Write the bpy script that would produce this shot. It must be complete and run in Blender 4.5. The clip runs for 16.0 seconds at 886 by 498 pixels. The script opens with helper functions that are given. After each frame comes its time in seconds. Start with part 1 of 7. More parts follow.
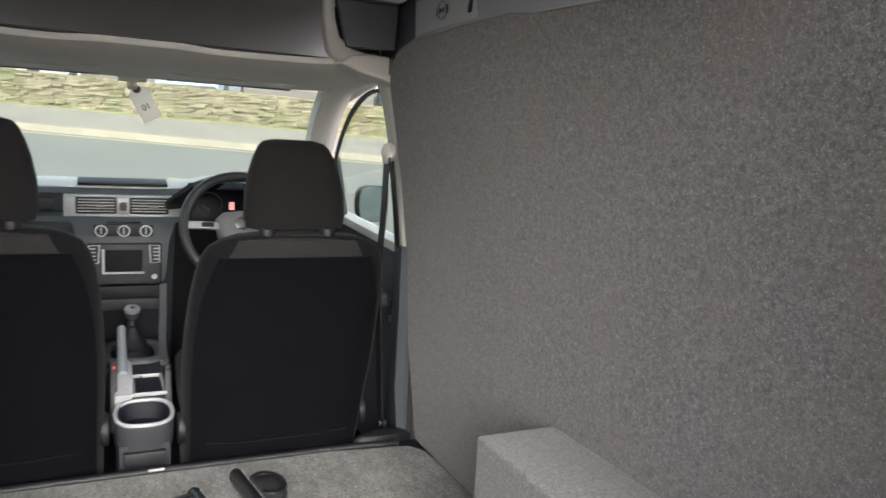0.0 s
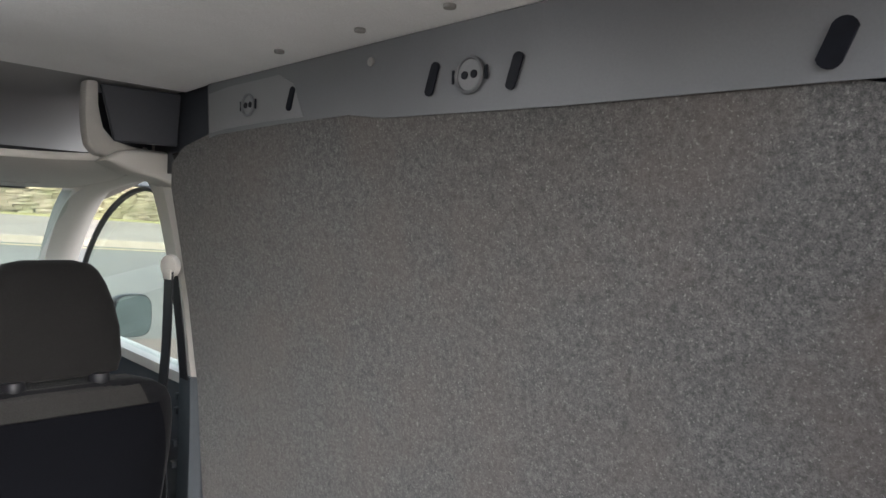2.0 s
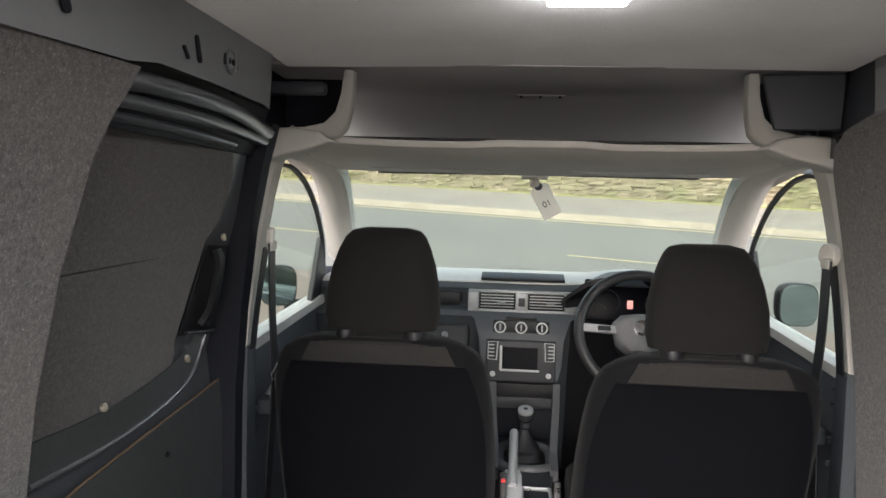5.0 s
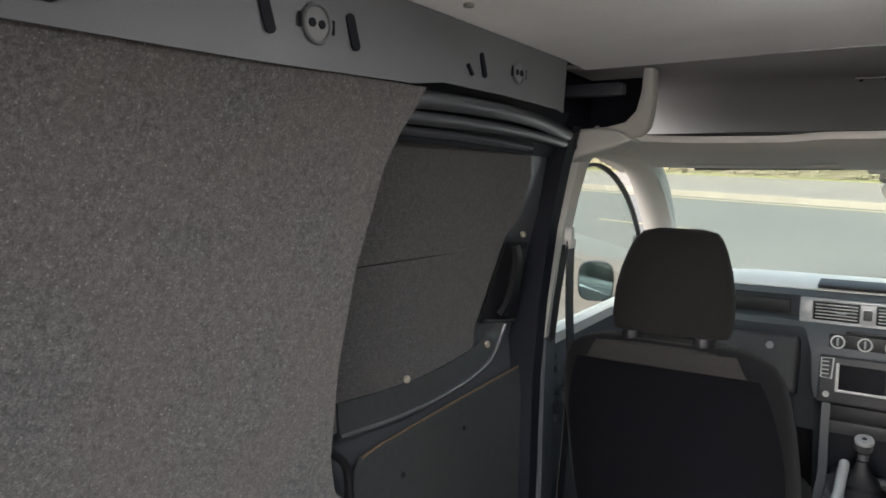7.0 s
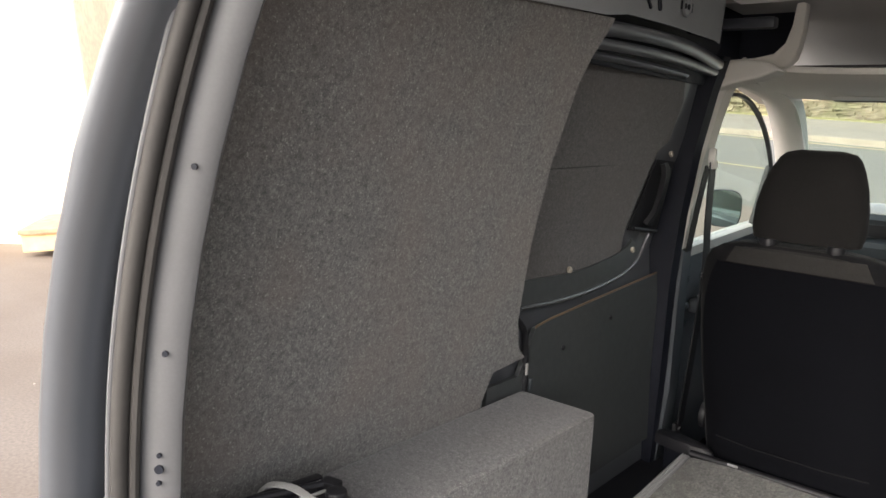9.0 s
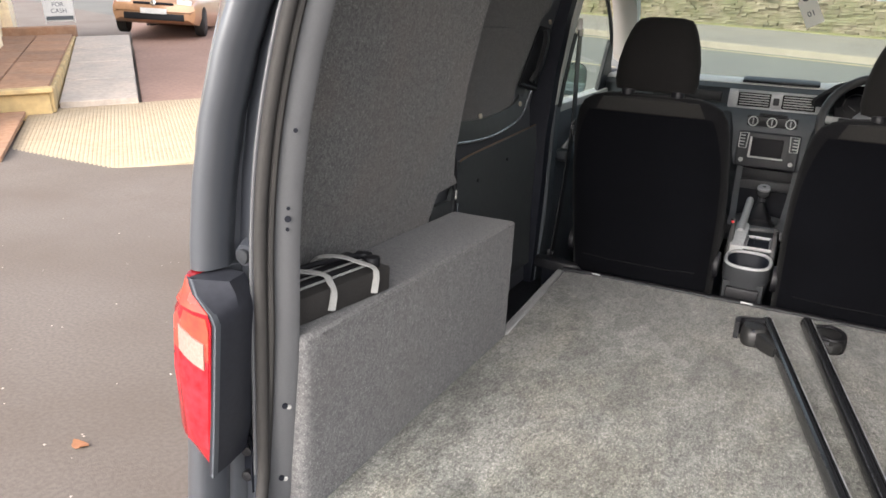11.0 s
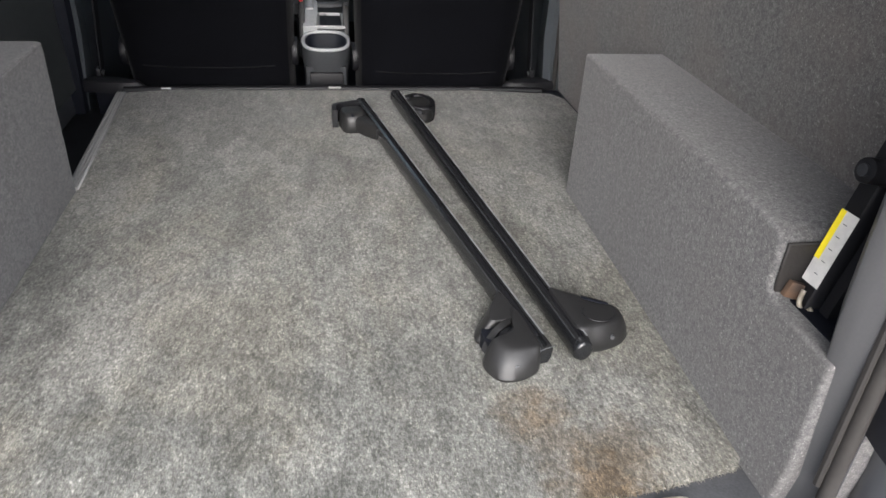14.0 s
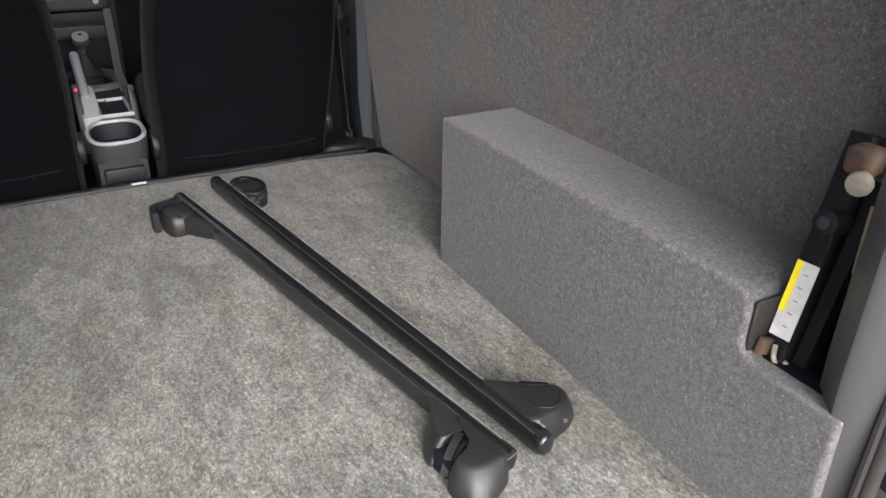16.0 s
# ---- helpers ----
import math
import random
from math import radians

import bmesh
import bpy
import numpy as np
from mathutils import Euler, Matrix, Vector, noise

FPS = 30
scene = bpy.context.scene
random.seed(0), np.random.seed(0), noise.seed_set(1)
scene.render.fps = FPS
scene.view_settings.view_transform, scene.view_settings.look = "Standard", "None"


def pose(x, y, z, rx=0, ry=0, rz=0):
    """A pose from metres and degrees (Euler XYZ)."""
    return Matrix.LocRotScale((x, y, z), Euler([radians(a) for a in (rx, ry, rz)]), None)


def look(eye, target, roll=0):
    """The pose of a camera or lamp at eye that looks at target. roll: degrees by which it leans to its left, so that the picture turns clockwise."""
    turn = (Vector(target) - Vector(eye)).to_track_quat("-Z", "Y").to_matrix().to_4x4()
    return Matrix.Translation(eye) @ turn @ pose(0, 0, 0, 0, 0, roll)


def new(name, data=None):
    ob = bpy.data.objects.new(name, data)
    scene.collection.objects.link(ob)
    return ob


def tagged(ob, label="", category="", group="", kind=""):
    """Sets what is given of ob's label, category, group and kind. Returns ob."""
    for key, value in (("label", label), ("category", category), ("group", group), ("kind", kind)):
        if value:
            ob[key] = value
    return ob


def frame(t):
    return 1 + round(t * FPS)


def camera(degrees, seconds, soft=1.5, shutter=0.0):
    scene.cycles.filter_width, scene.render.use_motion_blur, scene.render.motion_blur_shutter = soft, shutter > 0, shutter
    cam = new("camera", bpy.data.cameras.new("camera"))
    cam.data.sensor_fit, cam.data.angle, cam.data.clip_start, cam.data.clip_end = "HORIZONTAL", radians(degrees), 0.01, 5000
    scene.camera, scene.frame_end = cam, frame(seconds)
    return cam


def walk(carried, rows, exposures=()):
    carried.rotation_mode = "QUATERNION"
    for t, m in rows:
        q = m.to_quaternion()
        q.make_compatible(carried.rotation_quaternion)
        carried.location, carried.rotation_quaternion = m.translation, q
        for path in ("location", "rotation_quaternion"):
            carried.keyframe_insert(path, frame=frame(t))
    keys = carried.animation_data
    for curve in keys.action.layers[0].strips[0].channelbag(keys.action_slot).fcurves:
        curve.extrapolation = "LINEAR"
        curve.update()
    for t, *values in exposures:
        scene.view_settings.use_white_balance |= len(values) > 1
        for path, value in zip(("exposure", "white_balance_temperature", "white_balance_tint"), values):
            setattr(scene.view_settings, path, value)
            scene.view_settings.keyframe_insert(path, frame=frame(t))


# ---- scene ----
cam = camera(62.8, 16.0, 1.5, 0.15)
PATH = [
    (0, (-0.092, -0.273, 1.508), (0.755, 1.517, 1.226), 3.2),
    (0.5, (-0.048, -0.122, 1.51), (1.133, 1.474, 1.271), 3.2),
    (1, (-0.082, 0.026, 1.529), (1.277, 1.481, 1.345), 2.8),
    (1.5, (-0.116, 0.054, 1.565), (1.329, 1.433, 1.462), 2.2),
    (2, (-0.12, 0.043, 1.586), (1.303, 1.448, 1.534), 1.7),
    (2.5, (-0.116, 0.037, 1.582), (1.122, 1.607, 1.537), 1.4),
    (3, (-0.114, 0.013, 1.578), (0.86, 1.758, 1.511), 1.2),
    (3.5, (-0.113, -0.045, 1.571), (0.535, 1.844, 1.469), 1.2),
    (4, (-0.132, -0.038, 1.577), (0.206, 1.929, 1.446), 1.4),
    (4.2, (-0.14, -0.008, 1.579), (0.079, 1.975, 1.446), 1.5),
    (6.3, (0.105, -0.036, 1.603), (-0.658, 1.807, 1.464), 1.6),
    (6.5, (0.108, -0.027, 1.61), (-0.751, 1.772, 1.457), 1.7),
    (7, (0.091, -0.006, 1.603), (-1.003, 1.66, 1.429), 1.2),
    (7.5, (0.077, 0.009, 1.593), (-1.179, 1.553, 1.392), 1.2),
    (8, (0.08, -0.085, 1.583), (-1.289, 1.351, 1.331), 1.7),
    (8.2, (0.084, -0.132, 1.578), (-1.296, 1.289, 1.302), 2.0),
    (10.3, (0.212, -0.733, 1.476), (-0.767, 0.945, 1.004), 4.2),
    (10.5, (0.18, -0.776, 1.465), (-0.76, 0.919, 0.971), 4.0),
    (11, (0.092, -0.858, 1.442), (-0.732, 0.869, 0.862), 3.5),
    (11.5, (0.071, -0.877, 1.401), (-0.627, 0.874, 0.732), 2.8),
    (12, (0.081, -0.872, 1.375), (-0.482, 0.896, 0.629), 2.7),
    (12.5, (0.09, -0.867, 1.357), (-0.301, 0.91, 0.526), 3.0),
    (13, (0.075, -0.84, 1.358), (-0.089, 0.933, 0.448), 3.9),
    (13.5, (0.05, -0.73, 1.367), (0.091, 1.014, 0.389), 3.5),
    (14, (0.001, -0.61, 1.378), (0.305, 1.082, 0.355), 3.3),
    (14.5, (-0.125, -0.465, 1.394), (0.374, 1.176, 0.364), 2.4),
    (15, (-0.169, -0.384, 1.398), (0.507, 1.199, 0.381), 1.8),
    (15.5, (-0.161, -0.359, 1.392), (0.643, 1.182, 0.402), 1.7),
    (16, (-0.152, -0.369, 1.408), (0.721, 1.173, 0.48), 1.2),
]
walk(cam, [(t, look(eye, target, roll)) for t, eye, target, roll in PATH], exposures=[(0, 2.36, 6150, 11), (2, 2.36, 6000, 10), (4, 2.26, 6400, 12), (6.5, 2.29, 6150, 10), (7.5, 2.42, 6350, 11), (8.2, 2.45, 6550, 11), (10.4, 2.14, 6480, 12), (12, 1.75, 6050, 11), (13, 1.71, 6050, 11), (15, 1.87, 6150, 12), (16, 1.98, 6150, 12)])

# ---- world, sun, lights ----
world = bpy.data.worlds.new("sky")
scene.world = world
world.use_nodes = True
wn = world.node_tree
sky = wn.nodes.new("ShaderNodeTexSky")
sky.sky_type = "NISHITA"
sky.sun_disc = False
sky.sun_elevation = radians(28)
sky.sun_rotation = radians(188)
sky.air_density, sky.dust_density, sky.ozone_density = 0.9, 4.0, 1.0
haze = wn.nodes.new("ShaderNodeHueSaturation")   # thin cloud takes the blue out of the sky
haze.inputs["Saturation"].default_value = 0.45
wn.links.new(sky.outputs[0], haze.inputs["Color"])
wn.links.new(haze.outputs[0], wn.nodes["Background"].inputs[0])
wn.nodes["Background"].inputs[1].default_value = 0.15

sun = new("sun", bpy.data.lights.new("sun", "SUN"))
sun.data.energy, sun.data.angle, sun.data.color = 1.1, radians(100), (1.0, 0.965, 0.92)
sun.matrix_world = look((2.2, -6, 3.3), (0, 0, 0))

dome = new("ceiling_lamp_light", bpy.data.lights.new("ceiling_lamp_light", "AREA"))
dome.data.shape, dome.data.size, dome.data.size_y = "RECTANGLE", 0.13, 0.045
dome.data.energy, dome.data.color = 0.42, (1.0, 0.96, 0.92)
dome.matrix_world = look((0.03, 1.06, 1.862), (0.03, 1.06, 0), 0)


# ---- materials ----
def mat(name, base, rough=0.6, metal=0.0, two=None, scale=40.0, bump=0.0, bump_scale=None, detail=4.0, spec=0.5, coat=0.0, sheen=0.0, spot=None, spot_scale=3.0, spot_amount=0.4, object_vary=0.0, ramp=(0.35, 0.65)):
    m = bpy.data.materials.new(name)
    m.use_nodes = True
    nt = m.node_tree
    b = nt.nodes["Principled BSDF"]
    b.inputs["Roughness"].default_value = rough
    b.inputs["Metallic"].default_value = metal
    b.inputs["Specular IOR Level"].default_value = spec
    b.inputs["Coat Weight"].default_value = coat
    b.inputs["Coat Roughness"].default_value = 0.08
    b.inputs["Sheen Weight"].default_value = sheen
    co = nt.nodes.new("ShaderNodeTexCoord")
    n1 = nt.nodes.new("ShaderNodeTexNoise")
    n1.inputs["Scale"].default_value = scale
    n1.inputs["Detail"].default_value = detail
    nt.links.new(co.outputs["Object"], n1.inputs["Vector"])
    r1 = nt.nodes.new("ShaderNodeValToRGB")
    r1.color_ramp.elements[0].position, r1.color_ramp.elements[1].position = ramp
    r1.color_ramp.elements[0].color = (*base, 1)
    r1.color_ramp.elements[1].color = (*(two or [min(1, c * 1.25) for c in base]), 1)
    nt.links.new(n1.outputs["Fac"], r1.inputs["Fac"])
    out = r1.outputs["Color"]
    n2 = nt.nodes.new("ShaderNodeTexNoise")
    n2.inputs["Scale"].default_value = spot_scale
    n2.inputs["Detail"].default_value = 5
    nt.links.new(co.outputs["Object"], n2.inputs["Vector"])
    r2 = nt.nodes.new("ShaderNodeMapRange")
    r2.inputs["From Min"].default_value, r2.inputs["From Max"].default_value = 0.4, 0.68
    r2.inputs["To Max"].default_value = spot_amount
    nt.links.new(n2.outputs["Fac"], r2.inputs["Value"])
    mix = nt.nodes.new("ShaderNodeMix")
    mix.data_type = "RGBA"
    nt.links.new(r2.outputs[0], mix.inputs["Factor"])
    nt.links.new(out, mix.inputs[6])
    mix.inputs[7].default_value = (*(spot or [c * 0.75 for c in base]), 1)
    out = mix.outputs[2]
    if object_vary:
        oi = nt.nodes.new("ShaderNodeObjectInfo")
        hv = nt.nodes.new("ShaderNodeHueSaturation")
        mr = nt.nodes.new("ShaderNodeMapRange")
        mr.inputs["To Min"].default_value, mr.inputs["To Max"].default_value = 1 - object_vary, 1 + object_vary
        nt.links.new(oi.outputs["Random"], mr.inputs["Value"])
        nt.links.new(mr.outputs[0], hv.inputs["Value"])
        nt.links.new(out, hv.inputs["Color"])
        out = hv.outputs[0]
    nt.links.new(out, b.inputs["Base Color"])
    rr = nt.nodes.new("ShaderNodeMapRange")
    rr.inputs["To Min"].default_value, rr.inputs["To Max"].default_value = max(0.02, rough - 0.08), min(1, rough + 0.1)
    nt.links.new(n2.outputs["Fac"], rr.inputs["Value"])
    nt.links.new(rr.outputs[0], b.inputs["Roughness"])
    if bump:
        n3 = nt.nodes.new("ShaderNodeTexNoise")
        n3.inputs["Scale"].default_value = bump_scale or scale
        n3.inputs["Detail"].default_value = 3
        nt.links.new(co.outputs["Object"], n3.inputs["Vector"])
        bp = nt.nodes.new("ShaderNodeBump")
        bp.inputs["Strength"].default_value = bump
        bp.inputs["Distance"].default_value = 0.004
        nt.links.new(n3.outputs["Fac"], bp.inputs["Height"])
        nt.links.new(bp.outputs[0], b.inputs["Normal"])
    return m


def glass(name, tint, gloss=0.06):
    m = bpy.data.materials.new(name)
    m.use_nodes = True
    nt = m.node_tree
    nt.nodes.remove(nt.nodes["Principled BSDF"])
    tr, gl, mx = nt.nodes.new("ShaderNodeBsdfTransparent"), nt.nodes.new("ShaderNodeBsdfGlossy"), nt.nodes.new("ShaderNodeMixShader")
    tr.inputs[0].default_value = (*tint, 1)
    gl.inputs["Roughness"].default_value = 0.03
    mx.inputs[0].default_value = gloss
    nt.links.new(tr.outputs[0], mx.inputs[1])
    nt.links.new(gl.outputs[0], mx.inputs[2])
    nt.links.new(mx.outputs[0], nt.nodes["Material Output"].inputs[0])
    return m


def thin_card(name, color):
    """White card that lets some daylight through."""
    m = bpy.data.materials.new(name)
    m.use_nodes = True
    nt = m.node_tree
    nt.nodes.remove(nt.nodes["Principled BSDF"])
    df, tl, mx = nt.nodes.new("ShaderNodeBsdfDiffuse"), nt.nodes.new("ShaderNodeBsdfTranslucent"), nt.nodes.new("ShaderNodeMixShader")
    df.inputs[0].default_value = (*color, 1)
    tl.inputs[0].default_value = (*color, 1)
    mx.inputs[0].default_value = 0.5
    nt.links.new(df.outputs[0], mx.inputs[1])
    nt.links.new(tl.outputs[0], mx.inputs[2])
    nt.links.new(mx.outputs[0], nt.nodes["Material Output"].inputs[0])
    return m


def glow(name, color, strength):
    m = bpy.data.materials.new(name)
    m.use_nodes = True
    b = m.node_tree.nodes["Principled BSDF"]
    b.inputs["Base Color"].default_value = (*color, 1)
    b.inputs["Emission Color"].default_value = (*color, 1)
    b.inputs["Emission Strength"].default_value = strength
    return m


def felt_material(name, dark, light, fleck, blotch, blotch_amount):
    """Needled felt: matted clumps of fibre, fine grain, a few pale flecks and broad faded patches."""
    m = bpy.data.materials.new(name)
    m.use_nodes = True
    nt = m.node_tree
    b = nt.nodes["Principled BSDF"]
    b.inputs["Roughness"].default_value = 0.95
    b.inputs["Specular IOR Level"].default_value = 0.1
    b.inputs["Sheen Weight"].default_value = 0.15
    co = nt.nodes.new("ShaderNodeTexCoord")

    def grain(scale, lo, hi, detail, rough, distortion=0.0):
        n = nt.nodes.new("ShaderNodeTexNoise")
        n.inputs["Scale"].default_value, n.inputs["Detail"].default_value = scale, detail
        n.inputs["Roughness"].default_value, n.inputs["Distortion"].default_value = rough, distortion
        nt.links.new(co.outputs["Object"], n.inputs["Vector"])
        r = nt.nodes.new("ShaderNodeMapRange")
        r.inputs["From Min"].default_value, r.inputs["From Max"].default_value = lo, hi
        nt.links.new(n.outputs["Fac"], r.inputs["Value"])
        return r

    def mixed(fac, a, c, amount=1.0):
        fac.inputs["To Max"].default_value = amount
        x = nt.nodes.new("ShaderNodeMix")
        x.data_type = "RGBA"
        nt.links.new(fac.outputs[0], x.inputs["Factor"])
        for k, v in ((6, a), (7, c)):
            if isinstance(v, tuple):
                x.inputs[k].default_value = (*v, 1)
            else:
                nt.links.new(v, x.inputs[k])
        return x.outputs[2]

    clump = grain(120, 0.34, 0.68, 7.0, 0.82, 0.3)
    col = mixed(clump, dark, light)
    col = mixed(grain(380, 0.48, 0.64, 2.0, 0.6), col, dark, 0.62)
    col = mixed(grain(48, 0.46, 0.62, 3.0, 0.6), col, dark, 0.2)
    col = mixed(grain(4.5, 0.42, 0.66, 4.0, 0.55), col, blotch, blotch_amount)
    col = mixed(grain(260, 0.61, 0.74, 2.0, 0.5), col, fleck, 0.5)
    nt.links.new(col, b.inputs["Base Color"])
    bp = nt.nodes.new("ShaderNodeBump")
    bp.inputs["Strength"].default_value, bp.inputs["Distance"].default_value = 0.12, 0.004
    nt.links.new(clump.outputs[0], bp.inputs["Height"])
    nt.links.new(bp.outputs[0], b.inputs["Normal"])
    return m


M_BOXFELT = felt_material("grey_box_felt", (0.056, 0.055, 0.057), (0.202, 0.197, 0.192), (0.34, 0.335, 0.32), (0.105, 0.098, 0.094), 0.35)
M_LINING = felt_material("felt_lining", (0.050, 0.050, 0.050), (0.196, 0.190, 0.184), (0.33, 0.325, 0.31), (0.125, 0.104, 0.094), 0.45)
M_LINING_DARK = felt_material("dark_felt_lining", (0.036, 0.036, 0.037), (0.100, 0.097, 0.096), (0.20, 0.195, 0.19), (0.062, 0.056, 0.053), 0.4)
M_PAINT = mat("grey_car_paint", (0.082, 0.087, 0.096), 0.30, metal=0.35, scale=1400, spot_amount=0.1, coat=0.5, two=(0.088, 0.093, 0.103))
M_PRIMER = mat("grey_inner_paint", (0.158, 0.164, 0.172), 0.5, metal=0.1, scale=300, two=(0.168, 0.174, 0.182), spot=(0.13, 0.134, 0.142), spot_scale=5, spot_amount=0.35, coat=0.0)
M_JAMB = mat("grey_jamb_paint", (0.078, 0.078, 0.081), 0.5, metal=0.05, scale=300, two=(0.084, 0.084, 0.087), spot=(0.068, 0.068, 0.070), spot_scale=6, spot_amount=0.4)
M_PAINTDK = mat("dark_grey_bumper_paint", (0.034, 0.037, 0.044), 0.35, scale=600, two=(0.042, 0.046, 0.054), coat=0.05, spec=0.3, spot_amount=0.2)
M_SILL = mat("scuffed_sill_plastic", (0.040, 0.0415, 0.045), 0.6, scale=260, two=(0.058, 0.060, 0.064), spot=(0.095, 0.097, 0.10), spot_scale=16, spot_amount=0.6, bump=0.08, bump_scale=400, spec=0.35)
M_RAILPALE = mat("pale_boss_lit_plate_grey", (0.225, 0.230, 0.236), 0.45, metal=0.1, scale=300, two=(0.24, 0.245, 0.25), spot=(0.19, 0.195, 0.20), spot_scale=6, spot_amount=0.4)
M_AIRBAG = mat("grey_airbag_plastic", (0.15, 0.153, 0.157), 0.5, scale=300, bump=0.05, bump_scale=900, spot_amount=0.2)
# near-black for black parts and for shade in holes, gaps and cavities
M_CAVITY = mat("black_parts_and_cavity_shade", (0.006, 0.007, 0.011), 0.55, spec=0.18, scale=50)
M_HEAD = mat("grey_headliner", (0.86, 0.855, 0.845), 0.9, scale=500, bump=0.04, bump_scale=600, spec=0.15, spot=(0.67, 0.665, 0.66), spot_amount=0.4, spot_scale=2.5)
M_TRIM = mat("pale_pillar_plastic", (0.47, 0.455, 0.42), 0.6, scale=300, two=(0.49, 0.475, 0.44), spot=(0.42, 0.405, 0.37), spot_amount=0.3)
M_BLACK = mat("black_plastic", (0.006, 0.006, 0.0075), 0.5, scale=250, bump=0.1, bump_scale=900, spec=0.3, spot=(0.012, 0.012, 0.014), spot_amount=0.4)
M_GREYPL = mat("dark_grey_plastic", (0.020, 0.021, 0.024), 0.5, scale=250, bump=0.12, bump_scale=900, spec=0.35, spot=(0.04, 0.04, 0.042), spot_amount=0.3)
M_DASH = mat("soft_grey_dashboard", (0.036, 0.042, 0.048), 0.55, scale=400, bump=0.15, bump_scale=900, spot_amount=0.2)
# grey plastic tops; the pale colour stands in for sky glare
M_DASHTOP = mat("grey_top_with_sky_glare", (0.42, 0.405, 0.38), 0.5, scale=400, bump=0.1, bump_scale=900, spot_amount=0.15)
M_CONSOLE = mat("pale_grey_console_plastic", (0.062, 0.064, 0.068), 0.45, scale=300, bump=0.08, bump_scale=900, spot_amount=0.2)
M_FOOT = mat("charcoal_moulded_plastic", (0.0095, 0.0095, 0.0098), 0.45, scale=200, bump=0.12, bump_scale=700, spot=(0.03, 0.029, 0.028), spot_amount=0.4)
M_BAND = mat("seat_cloth_lit_top_band", (0.014, 0.0135, 0.013), 0.95, scale=700, bump=0.2, bump_scale=900, spec=0.08, sheen=0.05, two=(0.025, 0.024, 0.0233))
M_HEADCLOTH = mat("grey_headrest_cloth", (0.0075, 0.0072, 0.0072), 0.95, scale=700, bump=0.2, bump_scale=900, spec=0.06, sheen=0.03, two=(0.0135, 0.0128, 0.0125))
M_NAVY = mat("dark_lamp_cover_plastic", (0.020, 0.021, 0.026), 0.50, spec=0.25, scale=100, spot_amount=0.3)
M_LINERDK = mat("grey_cab_headliner_felt", (0.42, 0.418, 0.418), 0.95, two=(0.44, 0.438, 0.438), scale=500, bump=0.04, bump_scale=600, spec=0.1, spot_amount=0.15)
M_SILVER = mat("satin_silver_plastic", (0.25, 0.255, 0.26), 0.4, metal=0.1, scale=200, spot_amount=0.15)
M_CHROME = mat("chrome", (0.75, 0.75, 0.77), 0.1, metal=1.0, scale=100, spot_amount=0.1)
M_SEATB = mat("black_seat_cloth", (0.0024, 0.0025, 0.0034), 0.95, scale=700, bump=0.2, bump_scale=900, spec=0.02, sheen=0.005, two=(0.0046, 0.0048, 0.0060), spot=(0.0055, 0.006, 0.008), spot_scale=6, spot_amount=0.3)
M_SEATG = mat("dark_grey_seat_cloth", (0.0040, 0.0040, 0.0047), 0.95, scale=700, bump=0.2, bump_scale=900, spec=0.06, sheen=0.03, two=(0.0078, 0.0078, 0.0088), spot_scale=7, spot_amount=0.3)
M_RUBBER = mat("rubber_seal", (0.018, 0.017, 0.0165), 0.72, spec=0.25, scale=90, spot=(0.06, 0.055, 0.05), spot_amount=0.5)
M_LEATHER = mat("worn_black_leather", (0.022, 0.022, 0.024), 0.42, scale=300, bump=0.1, bump_scale=700, spot=(0.04, 0.04, 0.042), spot_amount=0.3)
M_BLACKSAT = mat("black_anodised_bar", (0.032, 0.033, 0.036), 0.22, scale=120, spot=(0.03, 0.03, 0.03), spot_amount=0.3)
M_BAR = mat("glossy_black_bar_coating", (0.009, 0.0095, 0.0105), 0.17, scale=120, spec=0.5, spot=(0.018, 0.018, 0.018), spot_amount=0.3)
# pale grey for the highlight line along the bars' lit edge
M_BAREDGE = mat("bar_edge_highlight", (0.24, 0.245, 0.25), 0.35, metal=0.2, scale=120, spot=(0.05, 0.05, 0.05), spot_scale=30, spot_amount=0.6)
M_CUP = mat("mid_grey_console_plastic", (0.019, 0.0205, 0.023), 0.65, scale=300, spec=0.25, spot_amount=0.12)
M_STRAP = mat("pale_grey_strap", (0.27, 0.265, 0.25), 0.75, scale=500, bump=0.2, bump_scale=700)
M_KIT = mat("worn_brown_black_foam", (0.014, 0.0125, 0.0115), 0.75, scale=60, spot=(0.03, 0.026, 0.023), spot_amount=0.5, bump=0.2, bump_scale=200)
M_REDLAMP = mat("red_lamp_plastic", (0.27, 0.008, 0.012), 0.18, scale=60, coat=0.1, spec=0.3, two=(0.34, 0.018, 0.024), spot=(0.25, 0.006, 0.01), spot_scale=14, spot_amount=0.5)
M_CORAL = mat("coral_lamp_plastic", (0.34, 0.042, 0.030), 0.25, scale=50, coat=0.15, spec=0.35, two=(0.38, 0.060, 0.032), spot=(0.40, 0.045, 0.04), spot_scale=20, spot_amount=0.5)
M_PINKLAMP = mat("pale_lamp_plastic", (0.27, 0.18, 0.15), 0.2, scale=200, coat=0.3, spot_amount=0.2)
M_ALU = mat("worn_aluminium", (0.34, 0.34, 0.335), 0.5, metal=0.4, scale=150, spot=(0.35, 0.34, 0.33), spot_amount=0.5)
M_ZINC = mat("cream_zinc_plate", (0.32, 0.29, 0.235), 0.5, metal=0.2, scale=90, spot=(0.20, 0.16, 0.11), spot_scale=60, spot_amount=0.7)
M_PLY = mat("raw_plywood_edge", (0.12, 0.08, 0.05), 0.8, scale=60)
